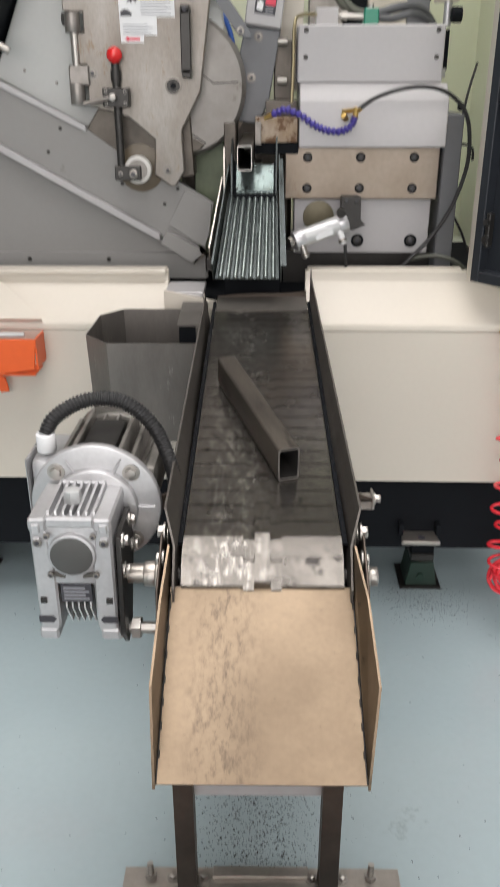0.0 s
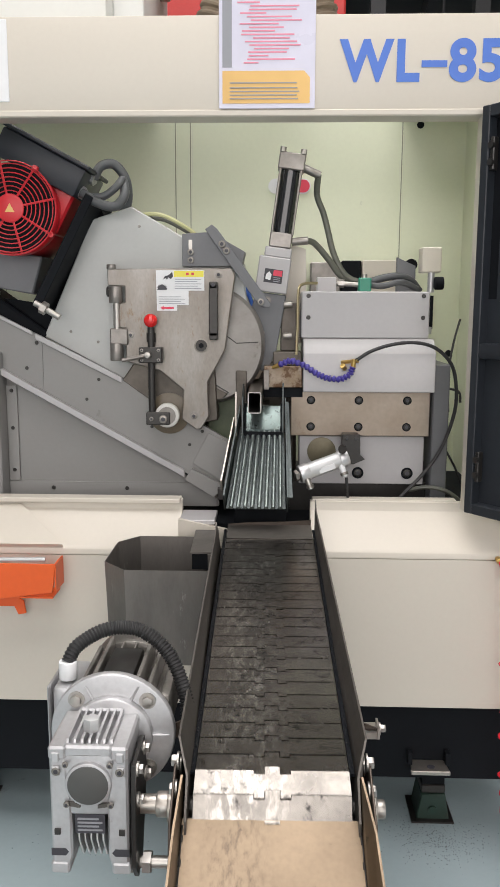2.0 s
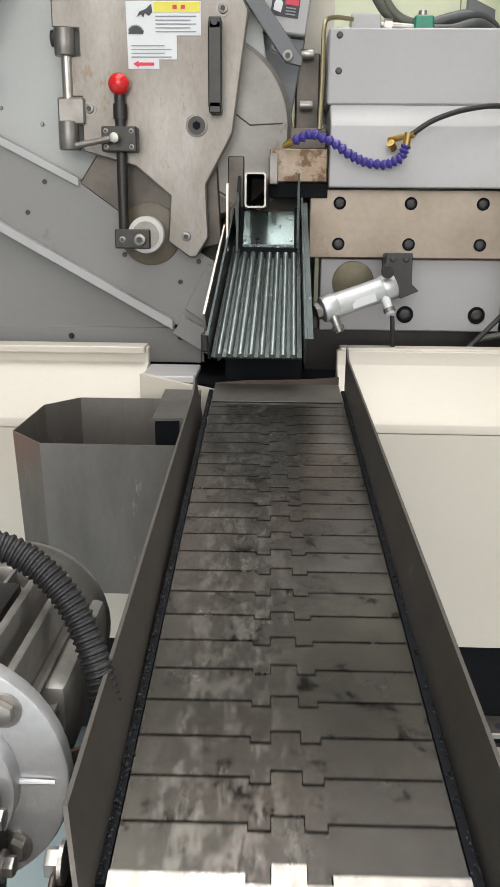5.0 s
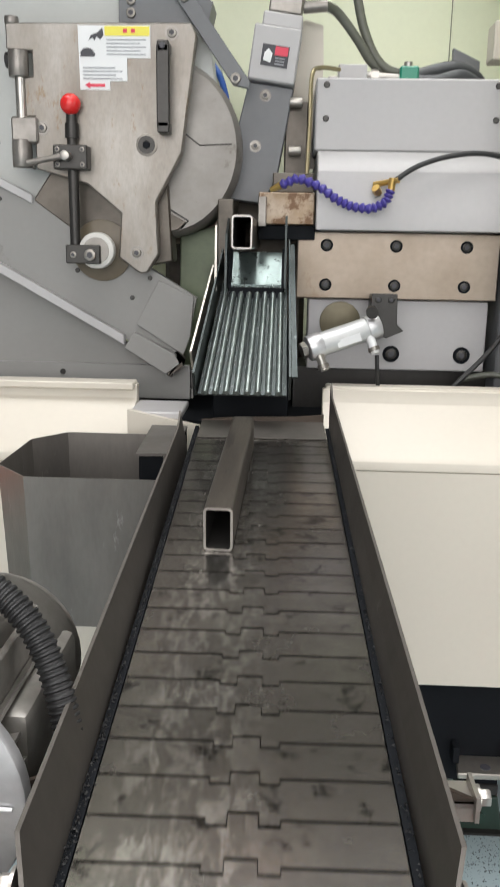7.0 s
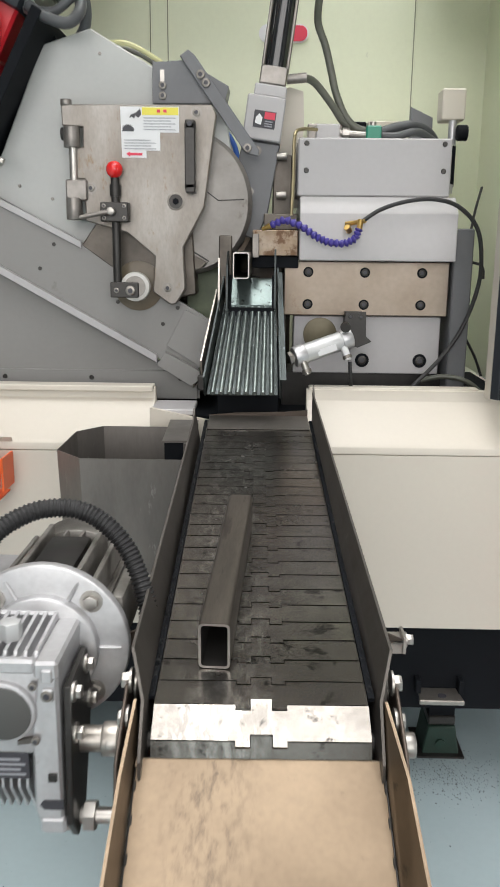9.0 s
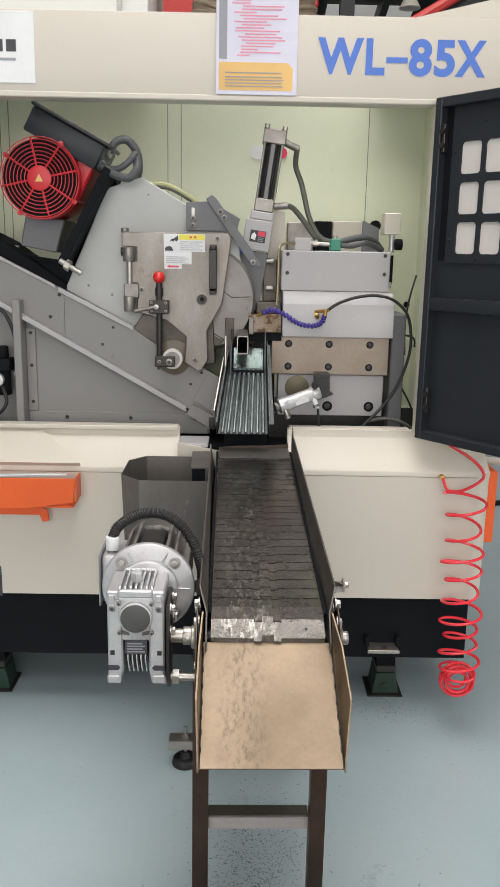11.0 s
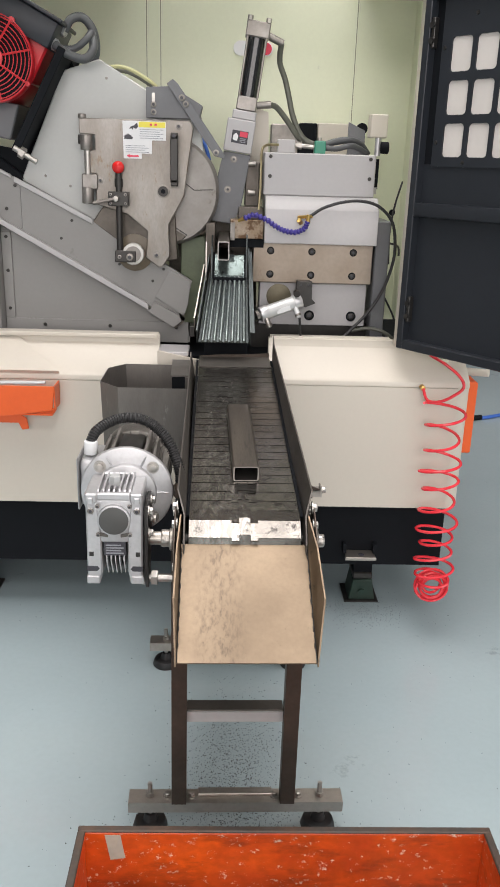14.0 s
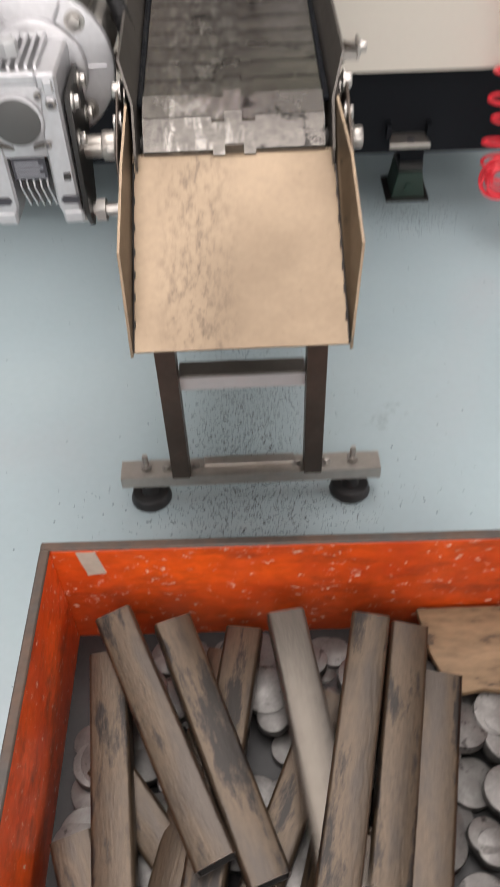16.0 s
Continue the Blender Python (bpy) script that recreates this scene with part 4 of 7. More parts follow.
# ---------------------------------------------------------------- geared motor
def gearmotor():
    g = thing("geared_motor", "silver cast-aluminium worm geared motor bolted beside the conveyor", "geared motor")
    cx, y0, zc = -0.256, -1.002, 0.823
    # housing: a hollow fork body with cover plate, ears and fins
    body = part("housing", box(cx - 0.05, cx + 0.05, y0 + 0.004, y0 + 0.10, 0.775, 0.868, 0.004, 2), ALU, g)
    for s in (-1, 1):
        part("ear", prism([(cx + s * 0.053, 0.695), (cx + s * 0.053, 0.872), (cx + s * 0.034, 0.872), (cx + s * 0.0245, 0.80), (cx + s * 0.0245, 0.712), (cx + s * 0.03, 0.695)], y0 + 0.002, y0 + 0.10, "y", bevel=0.003), ALU, body)
        part("top_lug", box(cx + s * 0.042 - 0.012, cx + s * 0.042 + 0.012, y0 + 0.0, y0 + 0.104, 0.857, 0.876, 0.003), ALU, body)
        part("foot_lug", box(cx + s * 0.042 - 0.013, cx + s * 0.042 + 0.013, y0 + 0.0, y0 + 0.10, 0.688, 0.706, 0.003), ALU, body)
        for z in (0.862, 0.842):
            part("boss", box(cx + s * 0.0435 - 0.0055, cx + s * 0.0435 + 0.0055, y0 - 0.0025, y0 + 0.004, z - 0.007, z + 0.007, 0.0015), ALU, body)
        part("ear_slot", prism([(cx + s * 0.0535, 0.716), (cx + s * 0.034, 0.716), (cx + s * 0.030, 0.721), (cx + s * 0.034, 0.726), (cx + s * 0.0535, 0.726)], y0 + 0.0005, y0 + 0.0022, "y"), INK, body)
    part("top_bridge", box(cx - 0.032, cx + 0.032, y0 + 0.001, y0 + 0.012, 0.862, 0.877, 0.003), ALU, body)
    part("top_bridge", box(cx - 0.032, cx + 0.032, y0 + 0.092, y0 + 0.104, 0.862, 0.884, 0.003), ALU, body)
    for k in range(7):
        x = cx - 0.03 + 0.01 * k
        part("top_fin", prism([(y0 + 0.012, 0.868), (y0 + 0.095, 0.868), (y0 + 0.095, 0.884), (y0 + 0.016, 0.880)], x - 0.0016, x + 0.0016, "x"), ALU, body)
    for k in range(5):
        x = cx - 0.0165 + 0.00825 * k
        part("lower_fin", prism([(y0 + 0.01, 0.762), (y0 + 0.06, 0.762), (y0 + 0.06, 0.70), (y0 + 0.03, 0.698), (y0 + 0.008, 0.735)], x - 0.0012, x + 0.0012, "x"), ALU, body)
    part("rating_plate", box(cx - 0.0205, cx + 0.0205, y0 + 0.004, y0 + 0.008, 0.748, 0.776), INK, body, "black rating plate")
    for k in range(4):
        part("line", box(cx - 0.017, cx + 0.017 - 0.005 * (k % 2), y0 + 0.0028, y0 + 0.0042, 0.752 + 0.0055 * k, 0.7545 + 0.0055 * k), GREYTXT, body)
    part("oil_plug", rod((cx - 0.002, y0 + 0.04, 0.880), (cx - 0.002, y0 + 0.04, 0.899), 0.012, seg=6, bevel=0.002), ALU_BRIGHT, body, "pale oil plug")
    # dark sheet in place of the shade behind the lower fins
    part("back_plate", box(cx - 0.0235, cx + 0.0235, y0 + 0.06, y0 + 0.066, 0.70, 0.775), INK, body)
    for s in (-1, 1):
        part("cap_web", prism([(cx + s * 0.012, 0.793), (cx + s * 0.03, 0.797), (cx + s * 0.03, 0.791), (cx + s * 0.012, 0.788)], y0 - 0.0005, y0 + 0.0042, "y"), SHEET, body)
    bm = rod((cx, y0 + 0.006, zc), (cx, y0 - 0.003, zc), 0.0315, seg=32, bevel=0.002)
    flg = part("end_ring", bm, ALU, body)
    part("end_cap", rod((cx, y0, zc), (cx, y0 - 0.0045, zc), 0.0278, seg=32, bevel=0.001), CAPGREY, body, "round grey rubber end cap")
    for sx in (-1, 1):
        for sz in (-1, 1):
            socket_bolt(body, (cx + sx * 0.030, y0 - 0.001, zc + sz * 0.029), 0.0042, 0.003)
        socket_bolt(body, (cx + sx * 0.043, y0, 0.842), 0.006, 0.003)
        part("ear_mark", box(cx + sx * 0.044 - 0.004, cx + sx * 0.044 + 0.004, y0 - 0.001, y0 + 0.003, 0.748, 0.756), OXIDE, body)
    # motor flange and motor
    zf = 0.838
    cx += 0.018
    bm = rod((cx - 0.006, y0 + 0.108, zf), (cx - 0.006, y0 + 0.122, zf), 0.092, seg=48, bevel=0.003)
    rod((cx - 0.006, y0 + 0.095, zf), (cx - 0.006, y0 + 0.112, zf), 0.060, seg=40, bevel=0.003, bm=bm)
    fl = part("motor_flange", bm, ALU, g)
    for a in (62, 118, 0, 180):
        d = Vector((math.cos(radians(a)), 0, math.sin(radians(a))))
        c0 = Vector((cx - 0.006, y0 + 0.106, zf))
        part("flange_rib", rod(c0 + d * 0.05, c0 + d * 0.083, 0.0028, 0.0014, seg=8), ALU, fl)
    for a in (45, 135, 315, 225):
        hex_bolt(fl, (cx - 0.006 + 0.074 * math.cos(radians(a)), y0 + 0.108, zf + 0.074 * math.sin(radians(a))), 0.0085, 0.006)
    bm = rod((cx - 0.006, y0 + 0.122, zf), (cx - 0.006, y0 + 0.30, zf), 0.060, seg=40)
    rod((cx - 0.006, y0 + 0.27, zf), (cx - 0.006, y0 + 0.325, zf), 0.076, seg=40, bevel=0.008, bm=bm)
    mo = part("motor_body", bm, MOTORGREY, g, "finned grey motor body")
    for k in range(22):
        m = Matrix.Translation((cx - 0.006, 0, zf)) @ Matrix.Rotation(-radians(360 / 22 * k), 4, "Y")
        part("motor_fin", box(0.058, 0.075, y0 + 0.128, y0 + 0.27, -0.0014, 0.0014, m=m), MOTORGREY, mo)
    part("motor_top_box", box(cx - 0.028, cx + 0.022, y0 + 0.135, y0 + 0.235, zf + 0.055, zf + 0.080, 0.006, 2), OXIDE, mo, "dark glossy cover plate")
    for x, q in ((-0.056, 0.066), (-0.036, 0.082), (0.030, 0.082), (0.046, 0.070)):
        part("top_rib", prism([(y0 + 0.126, zf + 0.03), (y0 + 0.27, zf + 0.03), (y0 + 0.27, zf + q), (y0 + 0.126, zf + q)], cx + x - 0.003, cx + x + 0.003, "x", bevel=0.001), MOTORGREY, mo)
    part("fan_cowl", rod((cx - 0.006, y0 + 0.268, zf), (cx - 0.006, y0 + 0.33, zf), 0.076, seg=40, bevel=0.01), MOTORGREY, mo)
    part("right_cover", box(cx + 0.045, cx + 0.072, y0 + 0.16, y0 + 0.30, zf - 0.03, zf + 0.035, 0.008, 2), MOTORGREY, mo)
    jb = part("terminal_box", box(cx - 0.104, cx - 0.055, y0 + 0.135, y0 + 0.24, zf - 0.048, zf + 0.056, 0.012, 2), ALU, mo)
    part("box_lid", box(cx - 0.1085, cx - 0.1045, y0 + 0.13, y0 + 0.245, zf - 0.052, zf + 0.060, 0.002), ALU, jb)
    part("gland", rod((cx - 0.083, y0 + 0.16, zf + 0.06), (cx - 0.083, y0 + 0.16, zf + 0.088), 0.014, bevel=0.002), WHITE, jb, "white cable gland")
    part("cable", sweep([(cx - 0.083, y0 + 0.16, zf + 0.085), (cx - 0.07, y0 + 0.175, zf + 0.107), (cx - 0.03, y0 + 0.20, zf + 0.123), (cx + 0.02, y0 + 0.21, zf + 0.118), (cx + 0.065, y0 + 0.20, zf + 0.085), (cx + 0.092, y0 + 0.18, zf + 0.03), (cx + 0.098, y0 + 0.17, zf - 0.03), (cx + 0.092, y0 + 0.19, zf - 0.25)], 0.0098, 12, ribs=190, rib_depth=0.0017), RUBBER, g, "black corrugated cable sleeve")
    cx -= 0.018
    # output side: torque arm, shaft, spacer bolt
    arm = part("torque_arm", prism([(y0 + 0.01, 0.845), (y0 + 0.085, 0.85), (y0 + 0.10, 0.79), (y0 + 0.055, 0.685), (y0 + 0.02, 0.672), (y0 + 0.0, 0.70)], cx + 0.056, cx + 0.063, "x", bevel=0.001), OXIDE, g, "dark steel torque arm")
    for y, z in ((y0 + 0.02, 0.835), (y0 + 0.075, 0.835), (y0 + 0.085, 0.79), (y0 + 0.02, 0.79)):
        hex_bolt(arm, (cx + 0.063, y, z), 0.007, 0.007, (1, 0, 0))
    bm = rod((cx + 0.05, -0.955, 0.766), (cx + 0.105, -0.955, 0.766), 0.0135, seg=20)
    rod((cx + 0.085, -0.955, 0.766), (cx + 0.108, -0.955, 0.766), 0.0175, seg=20, bevel=0.002, bm=bm)
    part("output_shaft", bm, BARE, g)
    bm = rod((cx + 0.025, -0.972, 0.688), (cx + 0.116, -0.972, 0.688), 0.0085, seg=16)
    for x in (0.045, 0.067):
        rod((cx + x, -0.972, 0.688), (cx + x + 0.012, -0.972, 0.688), 0.0155, seg=6, bm=bm)
    part("spacer_bolt", bm, ZINC, g)


CAPGREY = material("grey_rubber_cap", (0.085, 0.086, 0.083), 0.5, fine_amount=0.05)
gearmotor()


def chip_bin():
    b = thing("chip_bin", "dull steel chamfered chip bin hung beside the conveyor", "bin")
    out = [(-0.148, -0.315), (-0.335, -0.315), (-0.39, -0.255), (-0.39, -0.10), (-0.345, -0.045), (-0.148, -0.045)]
    cx = sum(p[0] for p in out) / 6
    cy = sum(p[1] for p in out) / 6
    def ring(bm, z, k, sh=0.0):
        return [bm.verts.new((cx + (x - cx) * k, cy + (y - cy) * k, z)) for x, y in out]
    bm = bmesh.new()
    a, t = ring(bm, 0.675, 0.93), ring(bm, 0.895, 1.0)
    ti, ai = ring(bm, 0.895, 0.985), ring(bm, 0.68, 0.915)
    n = len(out)
    for i in range(n):
        j = (i + 1) % n
        bm.faces.new((a[i], a[j], t[j], t[i]))
        bm.faces.new((t[i], t[j], ti[j], ti[i]))
        bm.faces.new((ti[i], ti[j], ai[j], ai[i]))
    bm.faces.new(a[::-1])
    bm.faces.new(ai)
    bmesh.ops.recalc_face_normals(bm, faces=bm.faces[:])
    part("shell", bm, BIN, b)
    part("deflector", prism([(-0.203, -0.205), (-0.15, -0.20), (-0.15, -0.01), (-0.21, -0.01)], 0.899, 0.903, "z"), BIN, b, "flat wet steel deflector plate")
    # solid black box in place of the shaded opening below the deflector
    part("deflector_throat", box(-0.20, -0.15, -0.196, -0.02, 0.86, 0.8985), BLACK, b)
    part("deflector_edge", box(-0.163, -0.15, -0.205, -0.197, 0.865, 0.8985), BIN, b)


chip_bin()


# ---------------------------------------------------------------- tubes
TW, TH, TL = 0.034, 0.054, 0.365


def tube_meshes(mat):
    t, r = 0.0028, 0.0042
    def ring(w, h, rad):
        out = []
        for cxs, czs, a0 in ((1, 1, 0), (-1, 1, 90), (-1, -1, 180), (1, -1, 270)):
            for k in range(4):
                a = radians(a0 + 30 * k)
                out.append((cxs * (w / 2 - rad) + rad * math.cos(a), czs * (h / 2 - rad) + rad * math.sin(a)))
        return out
    o, i = ring(TW, TH, r + 0.001), ring(TW - 2 * t, TH - 2 * t, r - 0.001)
    bm = bmesh.new()
    V = [[bm.verts.new((x, y, z)) for x, z in R] for R, y in ((o, -TL / 2), (o, TL / 2), (i, TL / 2), (i, -TL / 2))]
    n = len(o)
    for a in range(4):
        A, B = V[a], V[(a + 1) % 4]
        for k in range(n):
            f = bm.faces.new((A[k], A[(k + 1) % n], B[(k + 1) % n], B[k]))
            f.material_index = (0, 1, 2, 1)[a]
    bmesh.ops.recalc_face_normals(bm, faces=bm.faces[:])
    me = mesh_of("cut_tube", bm, mat)
    me.materials.append(CUTEDGE)
    me.materials.append(TUBE_IN)
    return me


NEWTUBE, OLDTUBE = tube_meshes(TUBE), tube_meshes(TUBE_OLD)


def new_tube(label):
    return tagged(new("cut_tube", NEWTUBE), label, "steel tube", "freshly cut tubes")


SL = math.degrees(math.atan(SLOPE))


def on_belt(x, yc, rz, flat):
    h = TW / 2 if flat else TH / 2
    m = pose(x, yc, belt_z(yc) + h + 0.001, SL, 0, 0) @ pose(0, 0, 0, 0, 0, rz)
    return m @ pose(0, 0, 0, 0, 90, 0) if flat else m


def fall_rows(t0, x, flat, rz=0.0, land=None):
    """From the belt's end over the tray into the crate: seconds after t0, middle of the tube, pitch."""
    spin = pose(0, 0, 0, 0, 90, 0) if flat else pose(0, 0, 0)
    h = TW / 2 if flat else TH / 2
    out = []
    for dt, y, z, rx, k in ((0.0, -0.873, 0.838, 5, 1), (0.1, -0.898, 0.833, 8, 1), (0.18, -0.922, 0.826, 17, 0.9), (0.28, -0.985, 0.805, 31, 0.7), (0.38, -1.16, 0.770, 32, 0.5), (0.48, -1.355, 0.672, 35, 0.3), (0.58, -1.47, 0.42, 28, 0.2)):
        z += (0.010 if not flat else 0.0)
        x += 0.003
        out.append((t0 + dt, pose(x, y, z, rx, 0, rz * k) @ spin))
    out.append((t0 + 0.69, land))
    return out


def chute_rows(t0, x0, x1, flat_end):
    """From the saw down the ribbed chute onto the belt."""
    return [(t0 - 0.30, pose(-0.068, 0.185, 1.215, 0)), (t0 - 0.2, pose(-0.07, 0.17, 1.20, 6)), (t0 - 0.1, pose(-0.075, 0.12, 1.14, 25)),
            (t0, pose(-0.085, 0.05, 1.06, 38, 0, 0)), (t0 + 0.1, pose(x0, -0.03, 1.01, 38))]


def tubes():
    # first tube: on the belt from the start, askew
    a = new_tube("freshly cut dark rectangular steel tube lying askew on the belt")
    rows = [(t / 10, on_belt(-0.0275 + 0.002 * t / 10, -0.617 - SPEED * t / 10, 17.8, False)) for t in range(0, 12, 2)]
    rows += fall_rows(1.14, -0.028, False, 17.8, pose(-0.08, -1.80, 0.205, 0, 0, 72))
    rows.append((16.0, pose(-0.08, -1.80, 0.205, 0, 0, 72)))
    KEYED.append((a, rows))
    # second tube: held in the saw, cut, slides down, rides standing upright
    b = new_tube("freshly cut dark rectangular steel tube standing on its narrow side")
    y_at = lambda t: -0.468 + TL / 2 - 0.219 * (t - 7.0)
    rows = [(0.0, VISE), (5.7, VISE), (5.85, VISE), (5.95, pose(-0.07, 0.17, 1.20, 6)), (6.05, pose(-0.075, 0.08, 1.125, 26)), (6.15, pose(-0.072, -0.02, 1.06, 36)), (6.25, pose(-0.068, -0.10, 1.003, 34)), (6.4, pose(-0.064, -0.153, 0.96, 22)), (6.5, pose(-0.062, -0.182, 0.943, 16)), (6.65, pose(-0.060, -0.214, 0.920, 9)), (6.8, on_belt(-0.057, -0.2405, -1, False))]
    rows += [(t, on_belt(-0.056 + 0.002 * (t - 7), y_at(t), -1.5 - 0.5 * (t - 7), False)) for t in (7.0, 7.25, 7.5, 7.75, 8.0, 8.25, 8.5, 8.75, 9.0, 9.25, 9.5, 9.65)]
    tb = 9.8
    rows += fall_rows(tb, -0.055, False, -3, pose(0.20, -1.81, 0.205, 0, 0, -74))
    rows.append((16.0, pose(0.20, -1.81, 0.205, 0, 0, -74)))
    KEYED.append((b, rows))
    # third tube: fed after the second, cut, tips onto its wide side
    c = new_tube("freshly cut dark rectangular steel tube lying on its wide side")
    y_at2 = lambda t: -0.466 + TL / 2 - SPEED * (t - 12.5)
    rows = [(0.0, VISE @ pose(0, TL + 0.003, 0)), (5.95, VISE @ pose(0, TL + 0.003, 0)), (6.25, VISE), (11.45, VISE), (11.55, VISE), (11.62, pose(-0.07, 0.165, 1.195, 8)), (11.7, pose(-0.075, 0.08, 1.125, 26)), (11.8, pose(-0.072, -0.04, 1.05, 36)), (11.9, pose(-0.07, -0.136, 0.992, 35)), (12.0, pose(-0.068, -0.19, 0.945, 20, 8)),
            (12.1, pose(-0.066, -0.212, 0.912, 6, 32)), (12.2, pose(-0.030, -0.222, 0.897, 5, 82)), (12.35, on_belt(-0.02, y_at2(12.35), 2, True))]
    rows += [(t, on_belt(-0.017 + 0.004 * (t - 12.5), y_at2(t), 2.2, True)) for t in (12.5, 12.75, 13.0, 13.25, 13.5, 13.75, 14.0, 14.25, 14.5, 14.75, 15.0)]
    FLAT = pose(0, 0, 0, 0, 90, 0)
    LANDC = pose(0.020, -1.530, 0.250, 3, 0, -19) @ FLAT
    rows += fall_rows(15.11, -0.014, True, 2, LANDC)
    rows += [(15.9, pose(0.038, -1.515, 0.228, 3, 0, -12) @ FLAT), (16.0, pose(0.069, -1.478, 0.208, 3, 0, 9) @ FLAT)]
    KEYED.append((c, rows))
    # fourth tube: comes up behind and shows in the saw at the end
    d = new_tube("dark rectangular steel tube held in the saw clamp")
    far, near = VISE @ pose(0, 2 * TL + 0.006, 0), VISE @ pose(0, TL + 0.003, 0)
    KEYED.append((d, [(0.0, far), (5.95, far), (6.25, near), (12.6, near), (13.2, VISE), (16.0, VISE)]))


VISE = pose(-0.064, 0.2025, 1.222)
tubes()


# ---------------------------------------------------------------- crate with offcuts
def crate():
    c = thing("scrap_crate", "battered orange steel crate with rubbed rims, holding cut tubes and discs", "crate")
    x0, x1, y0, y1, zt, t = -0.298, 0.446, -1.95, -1.237, 0.328, 0.011
    part("back_wall", box(x0, x1, y1 - t, y1, 0.02, zt - 0.006, 0.002), RUSTRED, c)
    part("front_wall", box(x0, x1, y0, y0 + t, 0.02, zt - 0.006, 0.002), RUSTRED, c)
    part("side_wall", box(x0, x0 + t, y0 + t, y1 - t, 0.02, zt - 0.006, 0.002), RUSTRED, c)
    part("side_wall", box(x1 - t, x1, y0 + t, y1 - t, 0.02, zt - 0.006, 0.002), RUSTRED, c)
    part("bottom", box(x0 + t, x1 - t, y0 + t, y1 - t, 0.02, 0.035), RUSTRED, c)
    bm = bmesh.new()
    box(x0 - 0.002, x1 + 0.002, y1 - t - 0.001, y1 + 0.002, zt - 0.006, zt, 0.002, bm=bm)
    box(x0 - 0.002, x1 + 0.002, y0 - 0.002, y0 + t + 0.001, zt - 0.006, zt, 0.002, bm=bm)
    box(x0 - 0.002, x0 + t + 0.001, y0 + t, y1 - t, zt - 0.0062, zt - 0.0002, 0.002, bm=bm)
    box(x1 - t - 0.001, x1 + 0.002, y0 + t, y1 - t, zt - 0.0062, zt - 0.0002, 0.002, bm=bm)
    part("rim", bm, RUSTEDGE, c, "rubbed bare rim")
    for x in (x0 + 0.06, x1 - 0.06):
        part("skid", box(x - 0.04, x + 0.04, y0, y1, 0.0, 0.02), RUSTEDGE, c)
    part("tape_scrap", prism([(-0.252, 0.318), (-0.224, 0.318), (-0.216, 0.266), (-0.243, 0.262)], y1 - t - 0.0012, y1 - t, "y"), TAPE, c, "scrap of pale tape")
    edge = [(0.243, -1.256), (0.430, -1.254), (0.428, -1.386), (0.405, -1.390), (0.38, -1.386), (0.35, -1.393), (0.32, -1.388), (0.29, -1.394), (0.272, -1.384), (0.262, -1.36), (0.252, -1.33)]
    b = solid("wood_board", prism(edge, 0.140, 0.152, "z", bevel=0.0012, m=pose(0, 0, 0.004)), BOARD, "brown splintered plywood board lying in the crate", "board")
    part("swarf_bed", box(x0 + t, x1 - t, y0 + t, y1 - t, 0.036, 0.088), CHIPS, c, "dark oily swarf bed")
    # discs below
    rnd = random.Random(11)
    base = []
    for r, name in ((0.034, "large"), (0.024, "mid"), (0.017, "small")):
        bm = rod((0, 0, -0.01), (0, 0, 0.01), r, seg=26, bevel=0.0015)
        base.append(mesh_of("cut_disc", bm, CUTFACE))
    for i in range(260):
        x, y = rnd.uniform(x0 + 0.05, x1 - 0.05), rnd.uniform(y0 + 0.05, y1 - 0.055)
        ob = new("cut_disc", base[rnd.choice((0, 0, 1, 1, 2))])
        ob.matrix_basis = pose(x, y, 0.065 + 0.06 * (i / 260) + rnd.uniform(0, 0.01), rnd.uniform(-7, 7), rnd.uniform(-7, 7), rnd.uniform(0, 180))
        tagged(ob, "sawn grey steel bar disc with a dull face", "steel disc", "discs in the crate")
    # tubes crossing on top: middle, height, tilt, roll, heading
    lay = ((-0.196, -1.512, 0.168, 1, 86, 6.9), (-0.132, -1.456, 0.205, 3, 84, 24.7), (-0.058, -1.472, 0.200, 3, 92, 21), (-0.048, -1.471, 0.160, 0, 88, -8.7), (-0.085, -1.50, 0.150, 0, 80, -12),
           (0.183, -1.485, 0.178, 2, 94, -11.7), (0.218, -1.558, 0.172, 1, 88, -12.5), (0.03, -1.556, 0.142, 0, 90, -23), (0.115, -1.49, 0.150, 1, 40, -16),
           (-0.10, -1.62, 0.145, 0, 85, 38), (0.05, -1.75, 0.16, 0, 90, -30), (-0.18, -1.75, 0.16, 0, 90, 20), (0.2, -1.75, 0.16, 0, 90, 14))
    # one that the last falling tube knocks aside
    flat = pose(0, 0, 0, 0, 90, 0)
    k = tagged(new("scrap_tube", OLDTUBE), "rust-brown rectangular steel tube offcut lying in the crate", "steel tube", "tubes in the crate")
    KEYED.append((k, [(t, m @ flat) for t, m in ((0.0, pose(0.060, -1.488, 0.208, 3, 0, -3.5)), (15.68, pose(0.060, -1.488, 0.208, 3, 0, -3.5)), (15.8, pose(0.125, -1.50, 0.214, 3, 0, -9)), (16.0, pose(0.122, -1.488, 0.212, 3, 0, -12.5)))]))
    for x, y, z, rx, ry, rz in lay:
        ob = new("scrap_tube", OLDTUBE)
        ob.matrix_basis = pose(x, y, z, rx, 0, rz) @ pose(0, 0, 0, 0, ry, 0)
        tagged(ob, "rust-brown rectangular steel tube offcut lying in the crate", "steel tube", "tubes in the crate")


